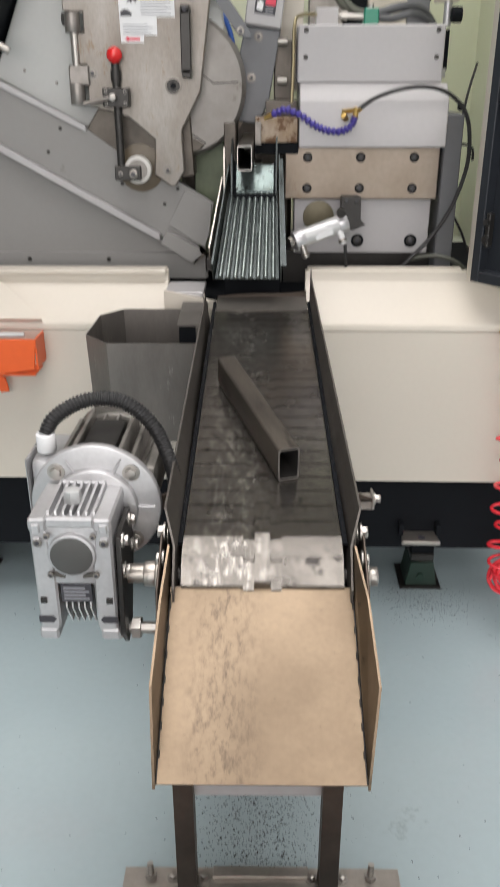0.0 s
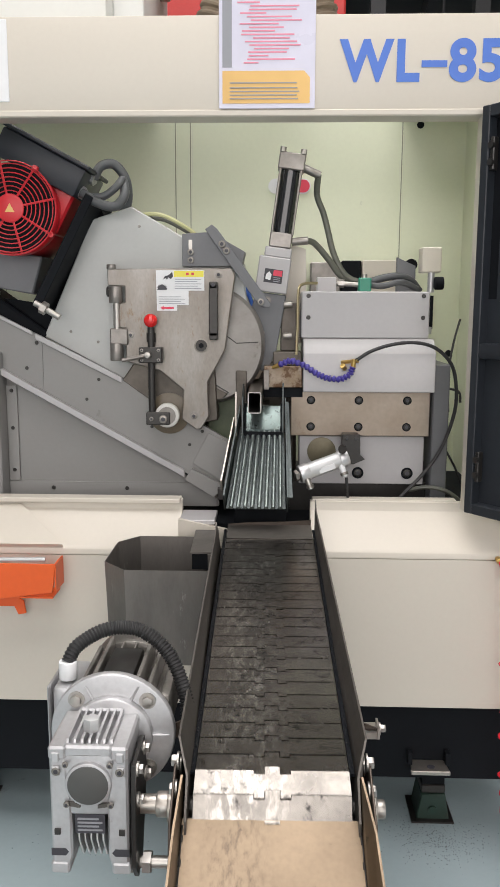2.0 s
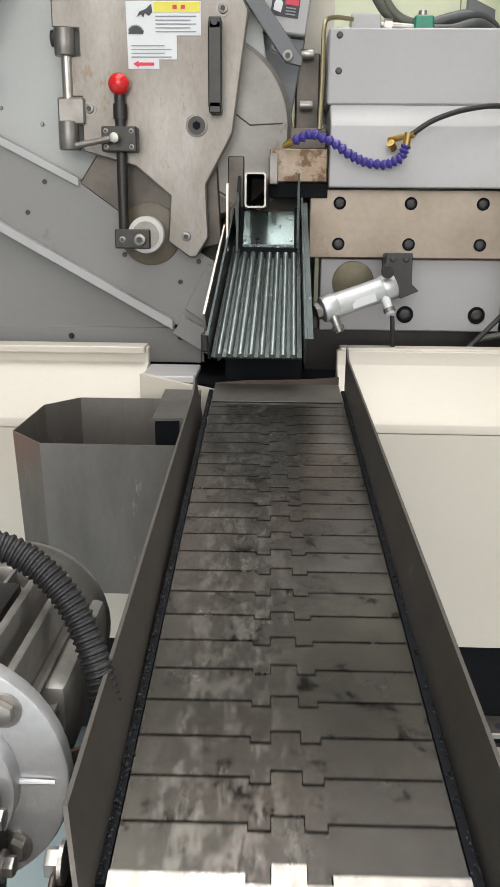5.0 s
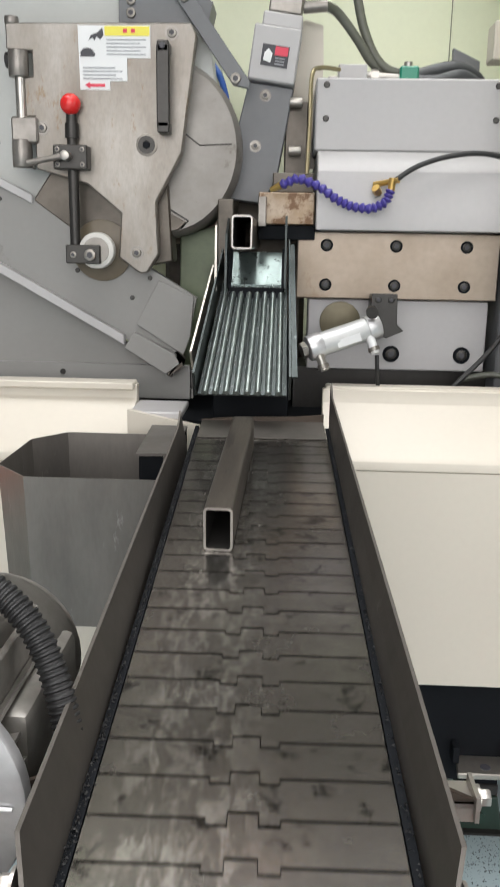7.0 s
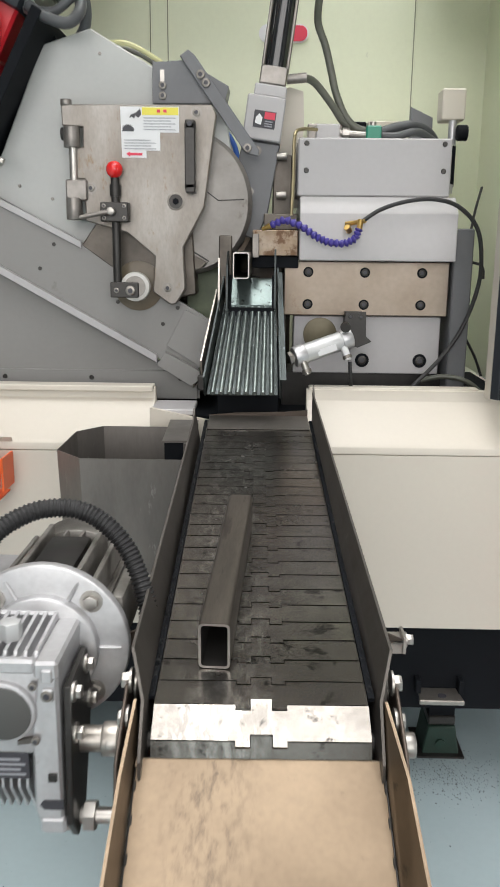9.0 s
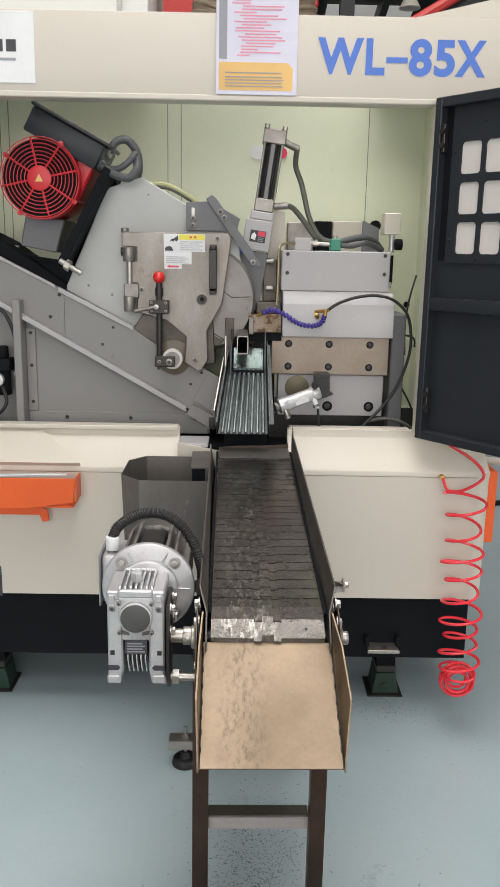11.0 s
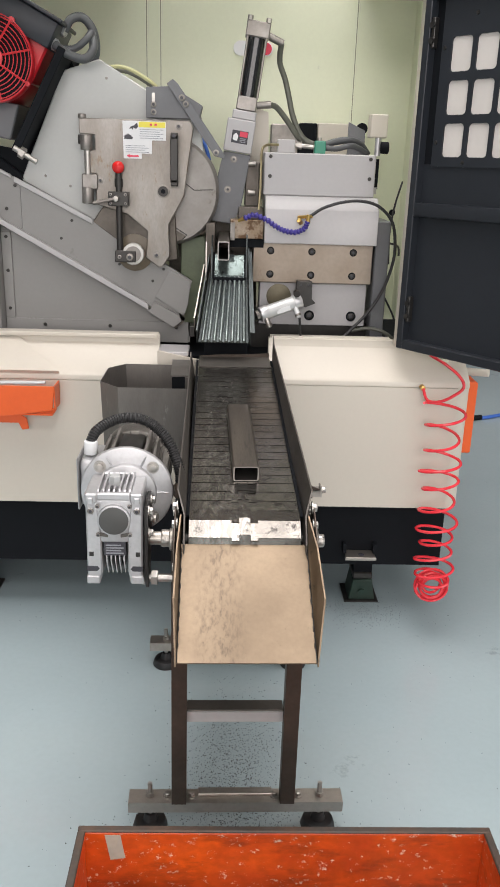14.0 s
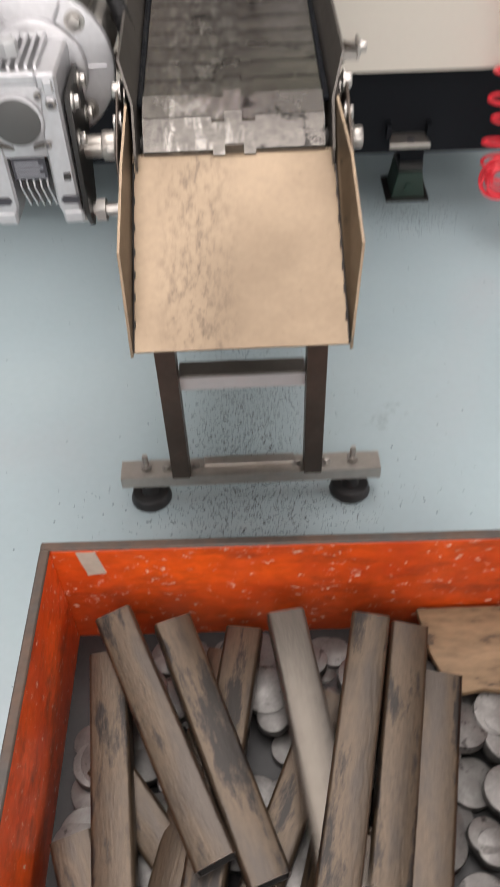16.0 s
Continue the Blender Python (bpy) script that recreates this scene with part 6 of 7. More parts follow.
def fixed_front():
    p = thing("slide_base", "grey painted sheet front of the slide base with dark screws", "machine base")
    def low(x):
        return 0.995 - 0.5585 * (x + 0.278)
    part("panel", prism([(-0.765, 0.90), (-0.765, low(-0.765)), (-0.20, low(-0.20)), (-0.17, 0.935), (-0.17, 0.90)], 0.258, 0.272, "y"), HEADGREY, p)
    part("bottom_flange", box(-0.765, -0.175, 0.248, 0.2585, 0.90, 0.968, 0.001), HEADGREY, p)
    part("left_flange", box(-0.765, -0.735, 0.249, 0.2585, 0.969, 1.24, 0.001), HEADGREY, p)
    for x in (-0.64, -0.43, -0.215):
        screw(p, (x, 0.248, 0.95), 0.0065)
    for z in (1.0, 1.12, 1.225):
        screw(p, (-0.75, 0.249, z), 0.006)
    part("post", box(-0.79, -0.766, 0.19, 0.27, 0.89, 1.332, 0.002), HEADGREY, p)
    part("left_panel", box(-1.5, -0.792, 0.30, 0.32, 0.89, 1.50), HEADGREY, p)
    part("green_casting", prism([(-0.205, 1.22), (-0.125, 1.24), (-0.12, 0.95), (-0.205, 0.95)], 0.33, 0.42, "y", bevel=0.003), MOSS, p, "moss-green oily casting")
    part("block", box(-0.17, -0.152, 0.20, 0.26, 0.93, 0.965, 0.002), OXIDE, p)
    part("back_casting", box(-0.25, 0.05, 0.43, 0.6, 0.88, 1.30, 0.01), OILDARK, p)
    r = thing("air_regulator", "black air filter regulator with a round gauge and looping hose", "air regulator")
    part("bowl", rod((-0.845, 0.26, 1.02), (-0.845, 0.26, 1.10), 0.022, bevel=0.004), BLACK, r)
    part("head", box(-0.875, -0.815, 0.23, 0.30, 1.10, 1.14, 0.004), BLACK, r)
    part("knob", rod((-0.845, 0.26, 1.14), (-0.845, 0.26, 1.18), 0.018, bevel=0.003), BLACK, r)
    part("gauge", rod((-0.855, 0.225, 1.075), (-0.855, 0.205, 1.075), 0.022, seg=24, bevel=0.002), ALU_BRIGHT, r)
    part("fitting", rod((-0.81, 0.26, 1.09), (-0.79, 0.26, 1.09), 0.01), ALU, r)
    part("hose", sweep([(-0.80, 0.24, 1.10), (-0.79, 0.22, 1.20), (-0.83, 0.21, 1.30), (-0.92, 0.21, 1.31)], 0.006, 8), RUBBER, r)
    part("hose", sweep([(-0.85, 0.24, 1.06), (-0.83, 0.22, 1.0), (-0.87, 0.22, 0.955), (-0.93, 0.22, 0.96)], 0.006, 8), RUBBER, r)


MOSS = material("moss_oily_casting", (0.20, 0.24, 0.15), 0.45, 0.1, second=(0.13, 0.15, 0.10), amount=0.9, scale=12.0, fine_amount=0.2)
fixed_front()


# ---------------------------------------------------------------- vise unit on the right
def vise_unit():
    v = thing("vise_unit", "light grey clamping unit with a bolted ground-steel slide plate", "clamping unit")
    part("upper_cover", box(0.056, 0.402, 0.25, 0.52, 1.374, 1.500, 0.003), LIGHTGREY, v)
    for x, z in ((0.075, 1.488), (0.075, 1.43), (0.385, 1.488), (0.385, 1.43)):
        screw(v, (x, 0.25, z), 0.0065)
    part("lower_cover", prism([(0.52, 1.373), (0.247, 1.373), (0.206, 1.335), (0.206, 1.231), (0.52, 1.231)], 0.062, 0.416, "x", bevel=0.002), LIGHTGREY, v)
    sp = part("slide_plate", box(0.030, 0.414, 0.255, 0.34, 1.104, 1.229, 0.002), GROUND_STEEL, v, "tan ground-steel slide plate")
    for x in (0.086, 0.218, 0.351):
        for z in (1.130, 1.204):
            part("counterbore", rod((x, 0.2552, z), (x, 0.2535, z), 0.0118, seg=22), BLACK, sp)
            socket_bolt(sp, (x, 0.2545, z), 0.0085, 0.0025, mat=OXIDE)
    lp = part("base_plate", box(0.055, 0.404, 0.27, 0.36, 0.965, 1.102, 0.002), LIGHTGREY, v)
    part("bore_cover", rod((0.118, 0.272, 1.058), (0.118, 0.265, 1.058), 0.040, seg=32, bevel=0.001), OLIVE, lp, "round olive bore cover")
    for x in (0.221, 0.359):
        part("counterbore", rod((x, 0.2705, 0.997), (x, 0.2685, 0.997), 0.0165, seg=22), BLACK, lp)
        socket_bolt(lp, (x, 0.2695, 0.997), 0.011, 0.003, mat=OXIDE)
    part("side_column", box(0.418, 0.462, 0.235, 0.52, 0.88, 1.305, 0.003), SLATE, v, "slate-grey side column")
    part("bed", box(0.03, 0.46, 0.30, 0.62, 0.88, 0.964), OXIDE, v)
    # jaw with brown oil stains
    part("jaw", box(-0.045, 0.060, 0.235, 0.36, 1.240, 1.298, 0.002), JAW, v, "oil-browned vise jaw")
    part("jaw_base", box(-0.045, 0.062, 0.245, 0.36, 1.213, 1.239, 0.001), BLACK, v)
    part("jaw_cap", box(-0.02, 0.058, 0.26, 0.36, 1.299, 1.335, 0.002), OILDARK, v)
    part("jaw_stop", box(-0.045, -0.030, 0.215, 0.30, 1.236, 1.289, 0.001), HINGEMETAL, v)
    # fixed jaw and supports round the tube
    part("fixed_jaw", box(-0.122, -0.092, 0.24, 0.38, 1.16, 1.285, 0.002), OILDARK, v)
    part("tube_rest", box(-0.10, -0.03, 0.262, 0.37, 1.150, 1.189, 0.002), OILDARK, v)
    # hydraulic clamp, leaning
    m = pose(-0.034, 0.33, 1.395, 0, 7.7, 0)
    cl = part("clamp_frame", prism([(-0.056, -0.115), (0.012, -0.115), (0.030, -0.06), (0.036, 0.10), (-0.050, 0.10), (-0.062, -0.02)], -0.03, 0.02, "y", bevel=0.002, m=m), SLATE, v, "slate-grey clamp frame")
    for x, z in ((-0.015, 0.08), (-0.02, -0.012)):
        p = m @ Vector((x, -0.03, z))
        part("washer", rod(p, p + Vector((0, -0.002, 0)), 0.011, seg=20), HINGEMETAL, cl)
        socket_bolt(cl, p + Vector((0, -0.002, 0)), 0.0075, 0.004)
    cb = part("clamp_box", box(-0.052, 0.036, -0.05, 0.03, 0.102, 0.198, 0.003, m=m), LIGHTGREY, v, "light grey clamp box")
    part("sticker", box(-0.032, 0.018, -0.0515, -0.0498, 0.128, 0.165, m=m), INK, cb, "black and red warning sticker")
    part("red_field", box(-0.008, 0.016, -0.053, -0.0513, 0.148, 0.163, m=m), REDTXT, cb)
    part("pictogram", prism([(-0.028, 0.137), (-0.014, 0.134), (-0.012, 0.150), (-0.020, 0.158), (-0.027, 0.150)], -0.053, -0.0513, "y", m=m), WHITE, cb)
    for k in range(3):
        part("line", box(-0.006, 0.012, -0.053, -0.0513, 0.132 + 0.005 * k, 0.134 + 0.005 * k, m=m), GREYTXT, cb)
    part("cap", box(-0.040, 0.034, -0.035, 0.045, 0.199, 0.225, 0.003, m=m), LIGHTGREY, cb)
    part("cylinder_base", box(-0.032, 0.030, -0.030, 0.035, 0.226, 0.266, 0.003, m=m), HINGEMETAL, v)
    bm = rod(m @ Vector((0.0, 0, 0.265)), m @ Vector((0.0, 0, 0.435)), 0.0275, seg=32)
    part("cylinder", bm, BLACKGLOSS, v, "black hydraulic cylinder")
    for x, y in ((-0.028, -0.028), (0.028, -0.028), (-0.028, 0.028), (0.028, 0.028)):
        part("tie_rod", rod(m @ Vector((x, y, 0.265)), m @ Vector((x, y, 0.48)), 0.0038, seg=10), HINGEMETAL, v)
        part("tie_nut", rod(m @ Vector((x, y, 0.477)), m @ Vector((x, y, 0.489)), 0.0085, seg=6), ZINC, v)
    part("cylinder_head", box(-0.036, 0.036, -0.034, 0.036, 0.433, 0.477, 0.003, m=m), HINGEMETAL, v)
    part("white_backplate", prism([(0.012, 1.35), (0.066, 1.355), (0.073, 1.55), (0.070, 1.622), (0.036, 1.632), (0.012, 1.62)], 0.40, 0.41, "y"), CREAM, v)
    for z in (1.465, 1.378):
        part("stud", rod((0.008, 0.30, z), (0.032, 0.30, z), 0.009, seg=14, bevel=0.001), ZINC, v)
    part("stained_block", box(0.0, 0.045, 0.32, 0.40, 1.335, 1.47, 0.003), OILDARK, v)
    # hydraulic hoses
    a = m @ Vector((0.034, 0, 0.446))
    b = m @ Vector((0.030, 0, 0.247))
    part("hose_end", rod(a, a + Vector((0.045, 0, -0.02)), 0.011, seg=14), HINGEMETAL, v)
    part("hydraulic_hose", sweep([a + Vector((0.04, 0, -0.018)), (0.098, 0.36, 1.765), (0.118, 0.37, 1.715), (0.133, 0.37, 1.66), (0.145, 0.37, 1.615), (0.168, 0.37, 1.565), (0.195, 0.37, 1.538), (0.23, 0.37, 1.528)], 0.0088, 12), HOSE, v, "olive-grey hydraulic hose")
    part("hose_end", rod(b, b + Vector((0.045, 0, 0.004)), 0.011, seg=14), HINGEMETAL, v)
    part("hydraulic_hose", sweep([b + Vector((0.04, 0, 0.004)), (0.095, 0.35, 1.632), (0.135, 0.36, 1.588), (0.165, 0.37, 1.55), (0.20, 0.38, 1.53)], 0.0088, 12), HOSE, v, "olive-grey hydraulic hose")
    part("hydraulic_hose", sweep([(0.25, 0.38, 1.528), (0.29, 0.38, 1.540), (0.33, 0.38, 1.545), (0.37, 0.40, 1.535), (0.40, 0.42, 1.505)], 0.011, 12), DARKHOSE, v)
    part("hydraulic_hose", sweep([(0.25, 0.37, 1.520), (0.29, 0.36, 1.518), (0.34, 0.36, 1.528), (0.39, 0.40, 1.510)], 0.009, 12), DARKHOSE, v)
    part("manifold", box(0.100, 0.155, 0.34, 0.38, 1.5005, 1.541, 0.002), LIGHTGREY, v)
    bm = rod((0.155, 0.36, 1.525), (0.225, 0.36, 1.520), 0.007, seg=12)
    rod((0.163, 0.36, 1.525), (0.178, 0.36, 1.524), 0.012, seg=6, bm=bm)
    part("pipe_union", bm, ZINC, v)
    part("green_fitting", box(0.218, 0.254, 0.345, 0.385, 1.5005, 1.540, 0.003), FITTING_GREEN, v, "green pipe fitting")
    part("elbow", rod((0.235, 0.365, 1.54), (0.235, 0.365, 1.55), 0.008), ZINC, v)
    part("brass_pipe", sweep([(0.10, 0.30, 1.523), (0.062, 0.27, 1.520), (0.047, 0.245, 1.50), (0.046, 0.235, 1.42), (0.043, 0.225, 1.33)], 0.004, 8), PIPE, v, "thin dull brass pipe")
    # boxes behind
    for x0, x1, z1, mat in ((0.10, 0.20, 1.606, HINGEMETAL), (0.204, 0.268, 1.612, BLACK), (0.272, 0.395, 1.614, CREAM)):
        part("rear_block", box(x0, x1, 0.80, 0.87, 1.38, z1, 0.003), mat, v)
    part("rear_bracket", prism([(0.345, 1.605), (0.40, 1.58), (0.402, 1.50), (0.345, 1.50)], 0.50, 0.52, "y"), SLATE, v)
    # filter unit at the corner
    part("white_cap", box(0.395, 0.450, 0.36, 0.42, 1.555, 1.625, 0.003), CREAM, v)
    part("cap_pipe", rod((0.424, 0.37, 1.50), (0.424, 0.37, 1.555), 0.010), ALU, v)
    part("black_knob", rod((0.43, 0.35, 1.525), (0.455, 0.35, 1.525), 0.018, bevel=0.003), BLACK, v)
    part("valve_stem", rod((0.412, 0.30, 1.40), (0.412, 0.30, 1.49), 0.008), BLACK, v)
    part("valve_ball", rod((0.408, 0.295, 1.385), (0.408, 0.295, 1.405), 0.009), ALU, v)
    part("round_knob", rod((0.44, 0.86, 1.60), (0.44, 0.83, 1.60), 0.02), BLACK, v)


OLIVE = material("olive_cover", (0.16, 0.14, 0.09), 0.45, 0.4, second=(0.11, 0.095, 0.065), fine_amount=0.2)
JAW = material("oil_browned_jaw", (0.20, 0.13, 0.065), 0.3, 0.4, second=(0.36, 0.30, 0.24), amount=0.9, scale=16.0, fine_amount=0.2, stain=(0.10, 0.05, 0.02), stain_level=0.55, stain_scale=18.0)
BLACKGLOSS = material("gloss_black_cylinder", (0.015, 0.016, 0.018), 0.14, second=(0.02, 0.02, 0.022), fine_amount=0.03, bump=0.0, coat=0.5)
PIPE = material("dull_brass_pipe", (0.42, 0.36, 0.22), 0.35, 0.8, fine_amount=0.15)
vise_unit()


def coolant_line():
    c = thing("coolant_line", "violet segmented coolant hose with a brass valve and black feed pipe", "coolant hose")
    pts = [(-0.004, 0.17, 1.306), (0.027, 0.168, 1.319), (0.065, 0.17, 1.305), (0.097, 0.172, 1.283), (0.125, 0.175, 1.271), (0.16, 0.178, 1.268), (0.185, 0.18, 1.280), (0.193, 0.182, 1.302)]
    P = [Vector(p) for p in pts]
    k = 0
    for a, b in zip(P, P[1:]):
        n = 3
        for i in range(n):
            u, w = a.lerp(b, i / n), a.lerp(b, (i + 1) / n)
            bm = rod(u, u.lerp(w, 0.5), 0.0052, 0.0092, seg=14)
            rod(u.lerp(w, 0.5), u.lerp(w, 0.7), 0.0092, 0.0092, seg=14, bm=bm)
            rod(u.lerp(w, 0.7), w, 0.0088, 0.0052, seg=14, bm=bm)
            part("link", bm, PURPLE, c)
    bm = rod((0.193, 0.182, 1.30), (0.195, 0.18, 1.322), 0.0065, seg=12)
    rod((0.165, 0.205, 1.312), (0.205, 0.175, 1.318), 0.0052, seg=12, bm=bm)
    rod((0.172, 0.19, 1.296), (0.165, 0.18, 1.305), 0.0075, seg=8, bm=bm)
    part("valve", bm, BRASS, c, "brass valve")
    part("nozzle", rod((-0.022, 0.175, 1.298), (-0.004, 0.17, 1.306), 0.004, 0.007), BRASS, c)
    part("feed_pipe", sweep([(0.200, 0.178, 1.318), (0.237, 0.18, 1.342), (0.292, 0.185, 1.360), (0.353, 0.19, 1.366), (0.41, 0.195, 1.352), (0.455, 0.20, 1.31), (0.472, 0.205, 1.25), (0.472, 0.21, 1.18), (0.445, 0.21, 1.09), (0.40, 0.20, 1.02), (0.335, 0.18, 0.955), (0.30, 0.17, 0.92)], 0.0048, 10), RUBBER, c, "black feed pipe")
    part("second_pipe", sweep([(0.36, 0.24, 0.955), (0.41, 0.23, 0.966), (0.46, 0.22, 0.958), (0.50, 0.22, 0.93)], 0.006, 10), HOSE, c)
    s = thing("cable_bundle", "dark cables hanging beside the side column", "cables")
    for p in ([(0.56, 0.6, 1.42), (0.52, 0.5, 1.34), (0.50, 0.45, 1.25), (0.505, 0.45, 1.15)], [(0.48, 0.35, 1.23), (0.51, 0.34, 1.22), (0.515, 0.34, 1.19)], [(0.475, 0.35, 1.06), (0.51, 0.35, 1.0), (0.53, 0.35, 0.95)]):
        part("cable", sweep(p, 0.0034, 8), RUBBER, s)


coolant_line()


def ejector():
    e = thing("air_cylinder", "silver pneumatic cylinder on a dark bracket beside the chute", "air cylinder")
    a, b = Vector((0.052, 0.115, 1.022)), Vector((0.175, 0.15, 1.062))
    d = (b - a).normalized()
    part("barrel", rod(a + d * 0.02, b, 0.0215, seg=28), ALU_BRIGHT, e, "bright aluminium barrel")
    part("front_cap", rod(a, a + d * 0.028, 0.0235, seg=28, bevel=0.003), ALU, e)
    part("rear_cap", rod(b - d * 0.02, b + d * 0.006, 0.0235, seg=28, bevel=0.003), ALU, e)
    part("piston_rod", rod(a - d * 0.012, a, 0.009), ZINC, e)
    part("sticker", box(-0.022, 0.022, -0.0225, -0.0212, -0.012, 0.002, m=Matrix.Translation(a.lerp(b, 0.55)) @ pose(0, 0, 0, 0, -18, 12)), WHITE, e)
    for u, mat in ((0.16, ZINC), (0.90, WHITE)):
        p = a.lerp(b, u)
        part("port_fitting", rod(p + Vector((0, -0.012, -0.012)), p + Vector((0.012, -0.022, -0.042)), 0.0085, 0.0075, seg=12), mat, e)
    part("pivot", rod(b + Vector((-0.01, -0.03, 0.026)), b + Vector((-0.01, -0.02, 0.028)), 0.011, seg=16), OXIDE, e)
    for u in (0.16, 0.90):
        p = a.lerp(b, u)
        part("knurled_ring", rod(p + Vector((0.008, -0.0187, -0.032)), p + Vector((0.0105, -0.0208, -0.0385)), 0.0108, seg=12), BOLTSTEEL, e)
    part("rod_nut", rod(a - d * 0.012, a - d * 0.003, 0.015, seg=6), BOLTSTEEL, e)
    br = part("bracket", prism([(0.17, 1.118), (0.217, 1.118), (0.219, 1.062), (0.232, 1.05), (0.20, 1.036), (0.166, 1.05)], 0.19, 0.2, "y", bevel=0.001), OXIDE, e, "dark bracket")
    part("bracket_back", box(0.172, 0.216, 0.2, 0.275, 1.07, 1.115, 0.002), OXIDE, e)
    for x in (0.182, 0.206):
        socket_bolt(br, (x, 0.19, 1.107), 0.006, 0.003, mat=OXIDE)
    part("air_tube", sweep([(0.178, 0.13, 1.012), (0.18, 0.13, 0.985), (0.185, 0.15, 0.95)], 0.004, 8), RUBBER, e)


ejector()


def chute():
    c = thing("ribbed_chute", "wet ribbed steel chute sloping from the saw to the conveyor", "chute")
    # a slope from (y .19, z 1.125) to (y 0, z .962)
    y1, z1, y0, z0 = 0.20, 1.132, 0.0, 0.957
    th = math.atan2(z1 - z0, y1 - y0)
    n = Vector((0, -math.sin(th), math.cos(th)))
    d = Vector((0, -math.cos(th), -math.sin(th)))
    L = math.hypot(y1 - y0, z1 - z0)
    def at(x, s, h):
        # narrows towards the top
        k = 1 - 0.20 * (1 - s)
        xc = -0.045
        base = Vector((0, y1, z1)) + d * (L * s) + n * h
        return (xc - 0.010 * s + (x - xc) * k, base.y, base.z)
    def strip(xa, xb, h0, h1, mat, name, s0=0.0, s1=1.0, parent=c):
        bm = bmesh.new()
        V = [[bm.verts.new(at(x, s, h)) for x, h in ((xa, h0), (xb, h0), (xb, h1), (xa, h1))] for s in (s0, s1)]
        for k in range(4):
            bm.faces.new((V[0][k], V[0][(k + 1) % 4], V[1][(k + 1) % 4], V[1][k]))
        bm.faces.new(V[0][::-1])
        bm.faces.new(V[1])
        bmesh.ops.recalc_face_normals(bm, faces=bm.faces[:])
        return part(name, bm, mat, parent)
    strip(-0.124, 0.026, -0.004, 0.0, CHUTE, "chute_floor")
    for k in range(8):
        x = -0.112 + 0.0178 * k
        a, b = Vector(at(x, 0.0, 0.003)), Vector(at(x, 1.0, 0.003))
        part("rib", rod(a, b, 0.0055, seg=14), RIB, c)
    strip(-0.131, -0.127, -0.012, 0.048, CHUTE, "side_plate", -0.15, 0.98)
    strip(0.029, 0.033, -0.012, 0.05, CHUTE, "side_plate", -0.25, 1.0)
    strip(0.0335, 0.043, 0.045, 0.049, CHUTE, "side_flange", -0.2, 1.0)
    strip(-0.145, -0.141, 0.0, 0.045, BARE, "outer_flange", 0.0, 0.8)
    # drop plate under the tube with upright ears
    part("drop_plate", prism([(0.183, 1.116), (0.183, 1.131), (0.243, 1.189), (0.247, 1.186), (0.187, 1.127), (0.187, 1.116)], -0.094, 0.004, "x"), DROPPLATE, c, "glossy wet drop plate")
    part("plate_lip", box(-0.096, 0.006, 0.172, 0.183, 1.100, 1.126, 0.001), BLACK, c)
    for x in (-0.0975, 0.0015):
        part("plate_edge", prism([(0.178, 1.118), (0.178, 1.136), (0.240, 1.196), (0.247, 1.188), (0.187, 1.118)], x, x + 0.006, "x"), BLACK, c)
    part("ear", prism([(0.175, 1.125), (0.205, 1.255), (0.215, 1.255), (0.25, 1.165)], 0.006, 0.010, "x"), CHUTE, c)
    part("ear", prism([(0.15, 1.12), (0.17, 1.22), (0.23, 1.25), (0.26, 1.15)], -0.102, -0.098, "x"), CHUTE, c)
    part("ear", prism([(0.14, 1.12), (0.15, 1.235), (0.16, 1.235), (0.20, 1.14)], -0.119, -0.115, "x"), BARE, c)
    part("support", box(-0.12, 0.02, 0.14, 0.30, 0.80, 1.05, 0.002), BLACK, c)
    rnd = random.Random(31)
    verts, faces = [], []
    for i in range(420):
        q = Vector(at(rnd.uniform(-0.122, 0.024), rnd.random() ** 1.3, 0.006 + 0.003 * rnd.random()))
        r, b = rnd.uniform(0.0006, 0.0016), len(verts)
        for k in range(3):
            a = rnd.uniform(0, 6.28)
            verts.append((q.x + r * math.cos(a), q.y + r * math.sin(a), q.z - r * math.cos(a) * 0.3))
        verts.append((q.x, q.y - r * 0.5, q.z + r))
        faces.extend(((b, b + 1, b + 3), (b + 1, b + 2, b + 3), (b + 2, b, b + 3)))
    me = bpy.data.meshes.new("wet_chips")
    me.from_pydata(verts, [], faces)
    me.materials.append(ALU_BRIGHT)
    wc = new("wet_chips", me)
    wc.parent = c
    tagged(wc, "bright wet chips stuck to the ribs", kind="stuff")


chute()


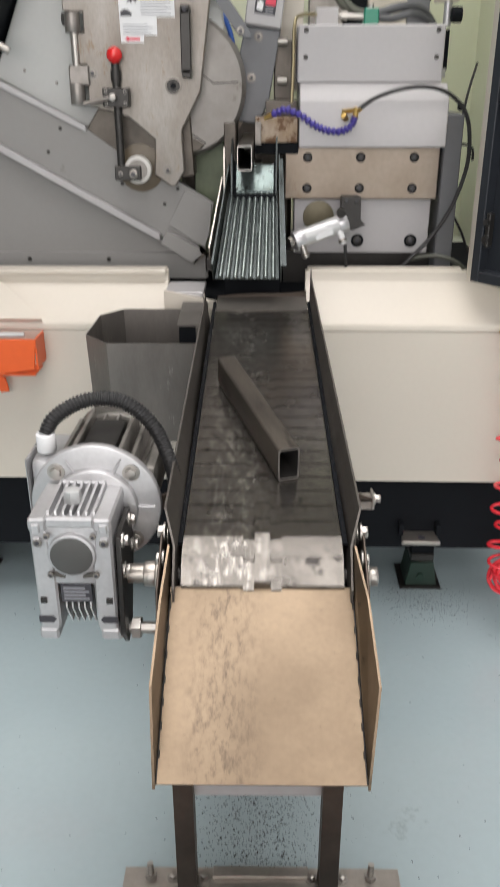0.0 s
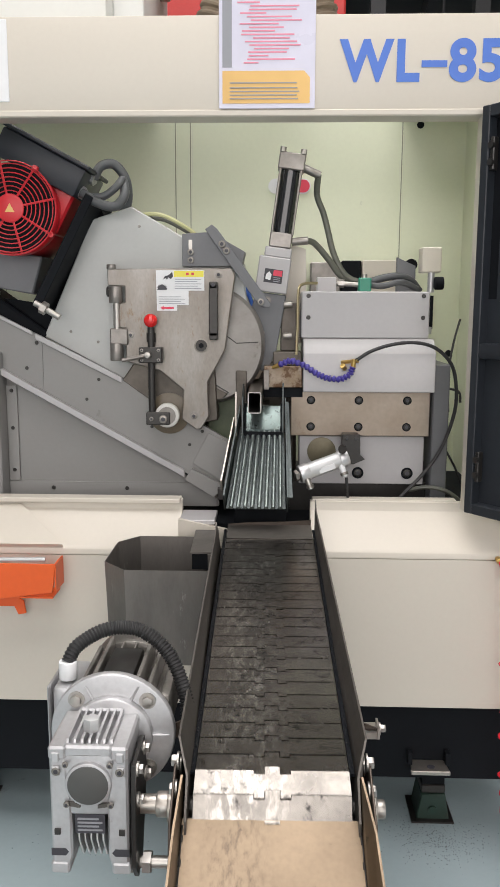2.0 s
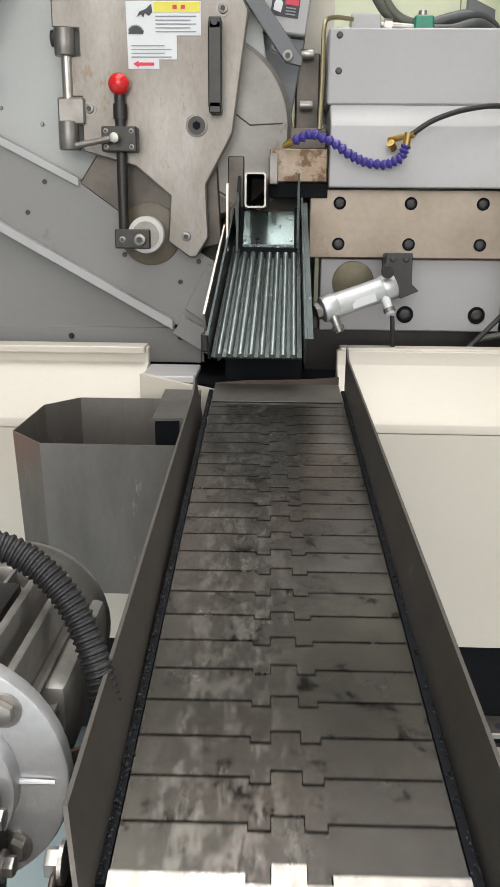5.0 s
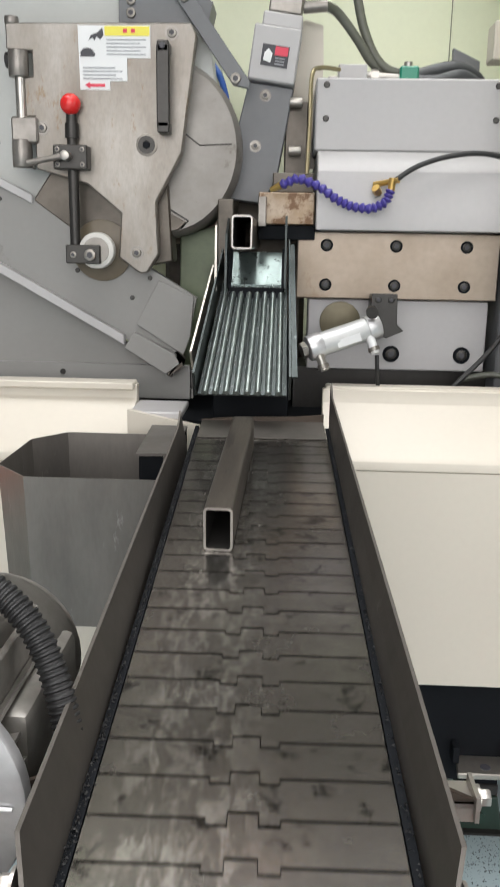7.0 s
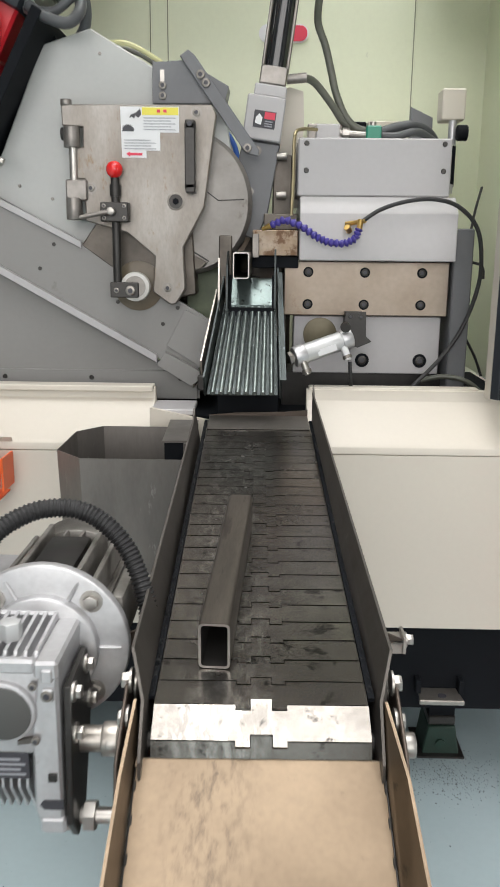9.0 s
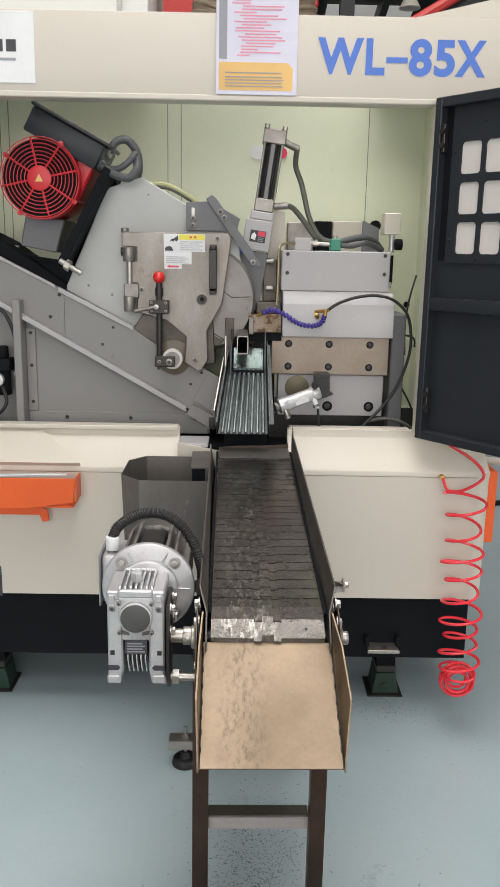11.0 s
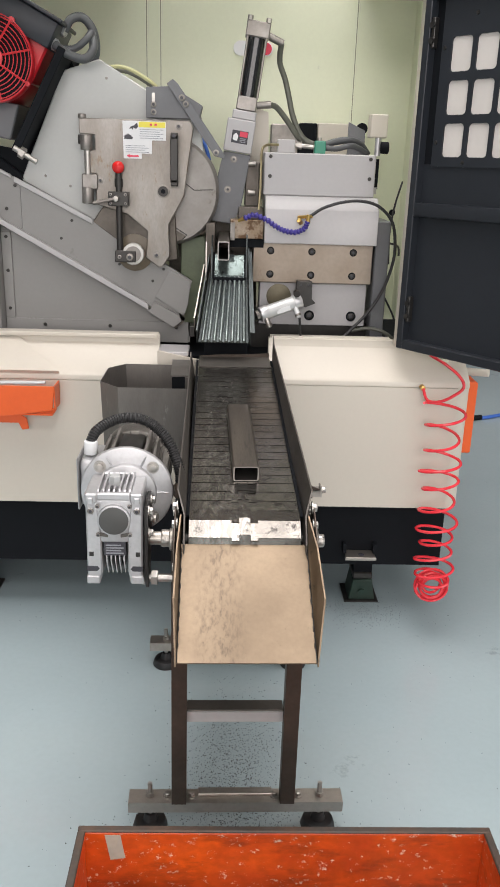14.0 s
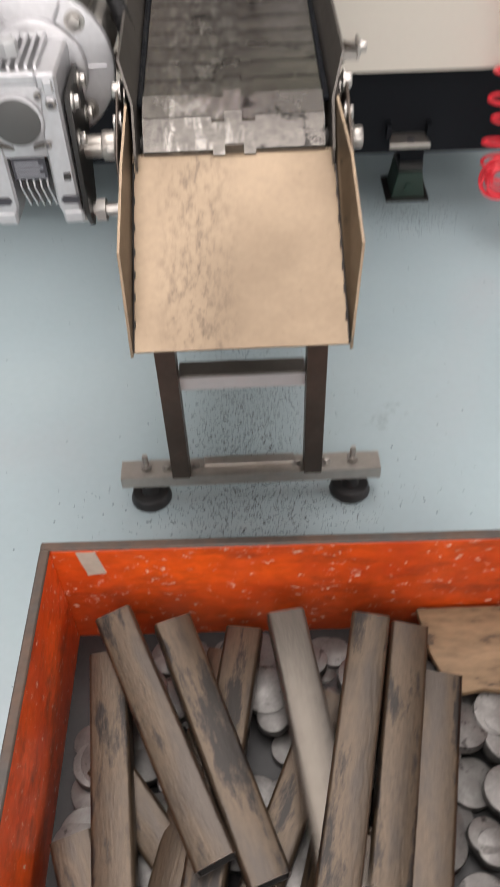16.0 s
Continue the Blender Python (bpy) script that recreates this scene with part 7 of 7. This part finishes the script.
# ---------------------------------------------------------------- feet and floor litter
def feet():
    for x in (0.448, -0.90):
        f = thing("levelling_block", "dark green cast levelling block with swarf round it", "levelling block", group="levelling blocks")
        part("wedge", prism([(x - 0.045, 0.0), (x + 0.05, 0.0), (x + 0.036, 0.082), (x - 0.032, 0.082)], 0.10, 0.20, "y", bevel=0.003, m=pose(0, 0.06, 0)), FOOTGREEN, f)
        part("top_wedge", box(x - 0.032, x + 0.036, 0.165, 0.26, 0.0825, 0.1075, 0.003), OXIDE, f)
        part("front_plug", rod((x, 0.162, 0.035), (x, 0.154, 0.035), 0.012, seg=16), FOOTGREEN, f)
        part("base_pad", box(x - 0.06, x + 0.06, 0.145, 0.275, 0.0005, 0.006), OXIDE, f)


feet()


def litter():
    rnd = random.Random(21)
    verts, faces = [], []
    def chip(x, y, s):
        a = rnd.uniform(0, 6.28)
        h = s * rnd.uniform(0.15, 0.4)
        b = len(verts)
        for k in range(3):
            r = s * rnd.uniform(0.5, 1.1)
            verts.append((x + r * math.cos(a + 2.1 * k), y + r * math.sin(a + 2.1 * k), 0.0003))
        verts.append((x, y, h))
        faces.extend(((b, b + 1, b + 3), (b + 1, b + 2, b + 3), (b + 2, b, b + 3)))
    for i in range(6500):
        u = rnd.random()
        if u < 0.55:
            x, y = rnd.gauss(-0.01, 0.07), rnd.gauss(-0.72, 0.17)
        elif u < 0.75:
            x, y = rnd.gauss(0.0, 0.13), rnd.gauss(-0.93, 0.05)
        elif u < 0.88:
            x, y = rnd.gauss(0.45, 0.07), rnd.gauss(0.08, 0.05)
        else:
            x, y = rnd.uniform(-1.3, 1.4), rnd.uniform(-1.7, 0.1)
        chip(x, y, rnd.choice((0.0010, 0.0014, 0.0018, 0.0028)))
    me = bpy.data.meshes.new("swarf")
    me.from_pydata(verts, [], faces)
    me.materials.append(CHIPS)
    tagged(new("swarf", me), "fine dark steel swarf scattered on the floor", "swarf", kind="stuff")
    h = thing("floor_hose", "blue air hose end lying on the floor beside the machine", "hose")
    part("hose", sweep([(1.54, 2.41, 0.012), (1.60, 2.435, 0.012), (1.70, 2.49, 0.012), (1.9, 2.58, 0.012), (2.4, 2.62, 0.012)], 0.011, 10), BLUE, h)
    part("coupling", rod((1.455, 2.378, 0.017), (1.545, 2.412, 0.017), 0.016), BLACK, h)


litter()


def motions():
    for ob, rows in KEYED:
        walk(ob, rows)


motions()
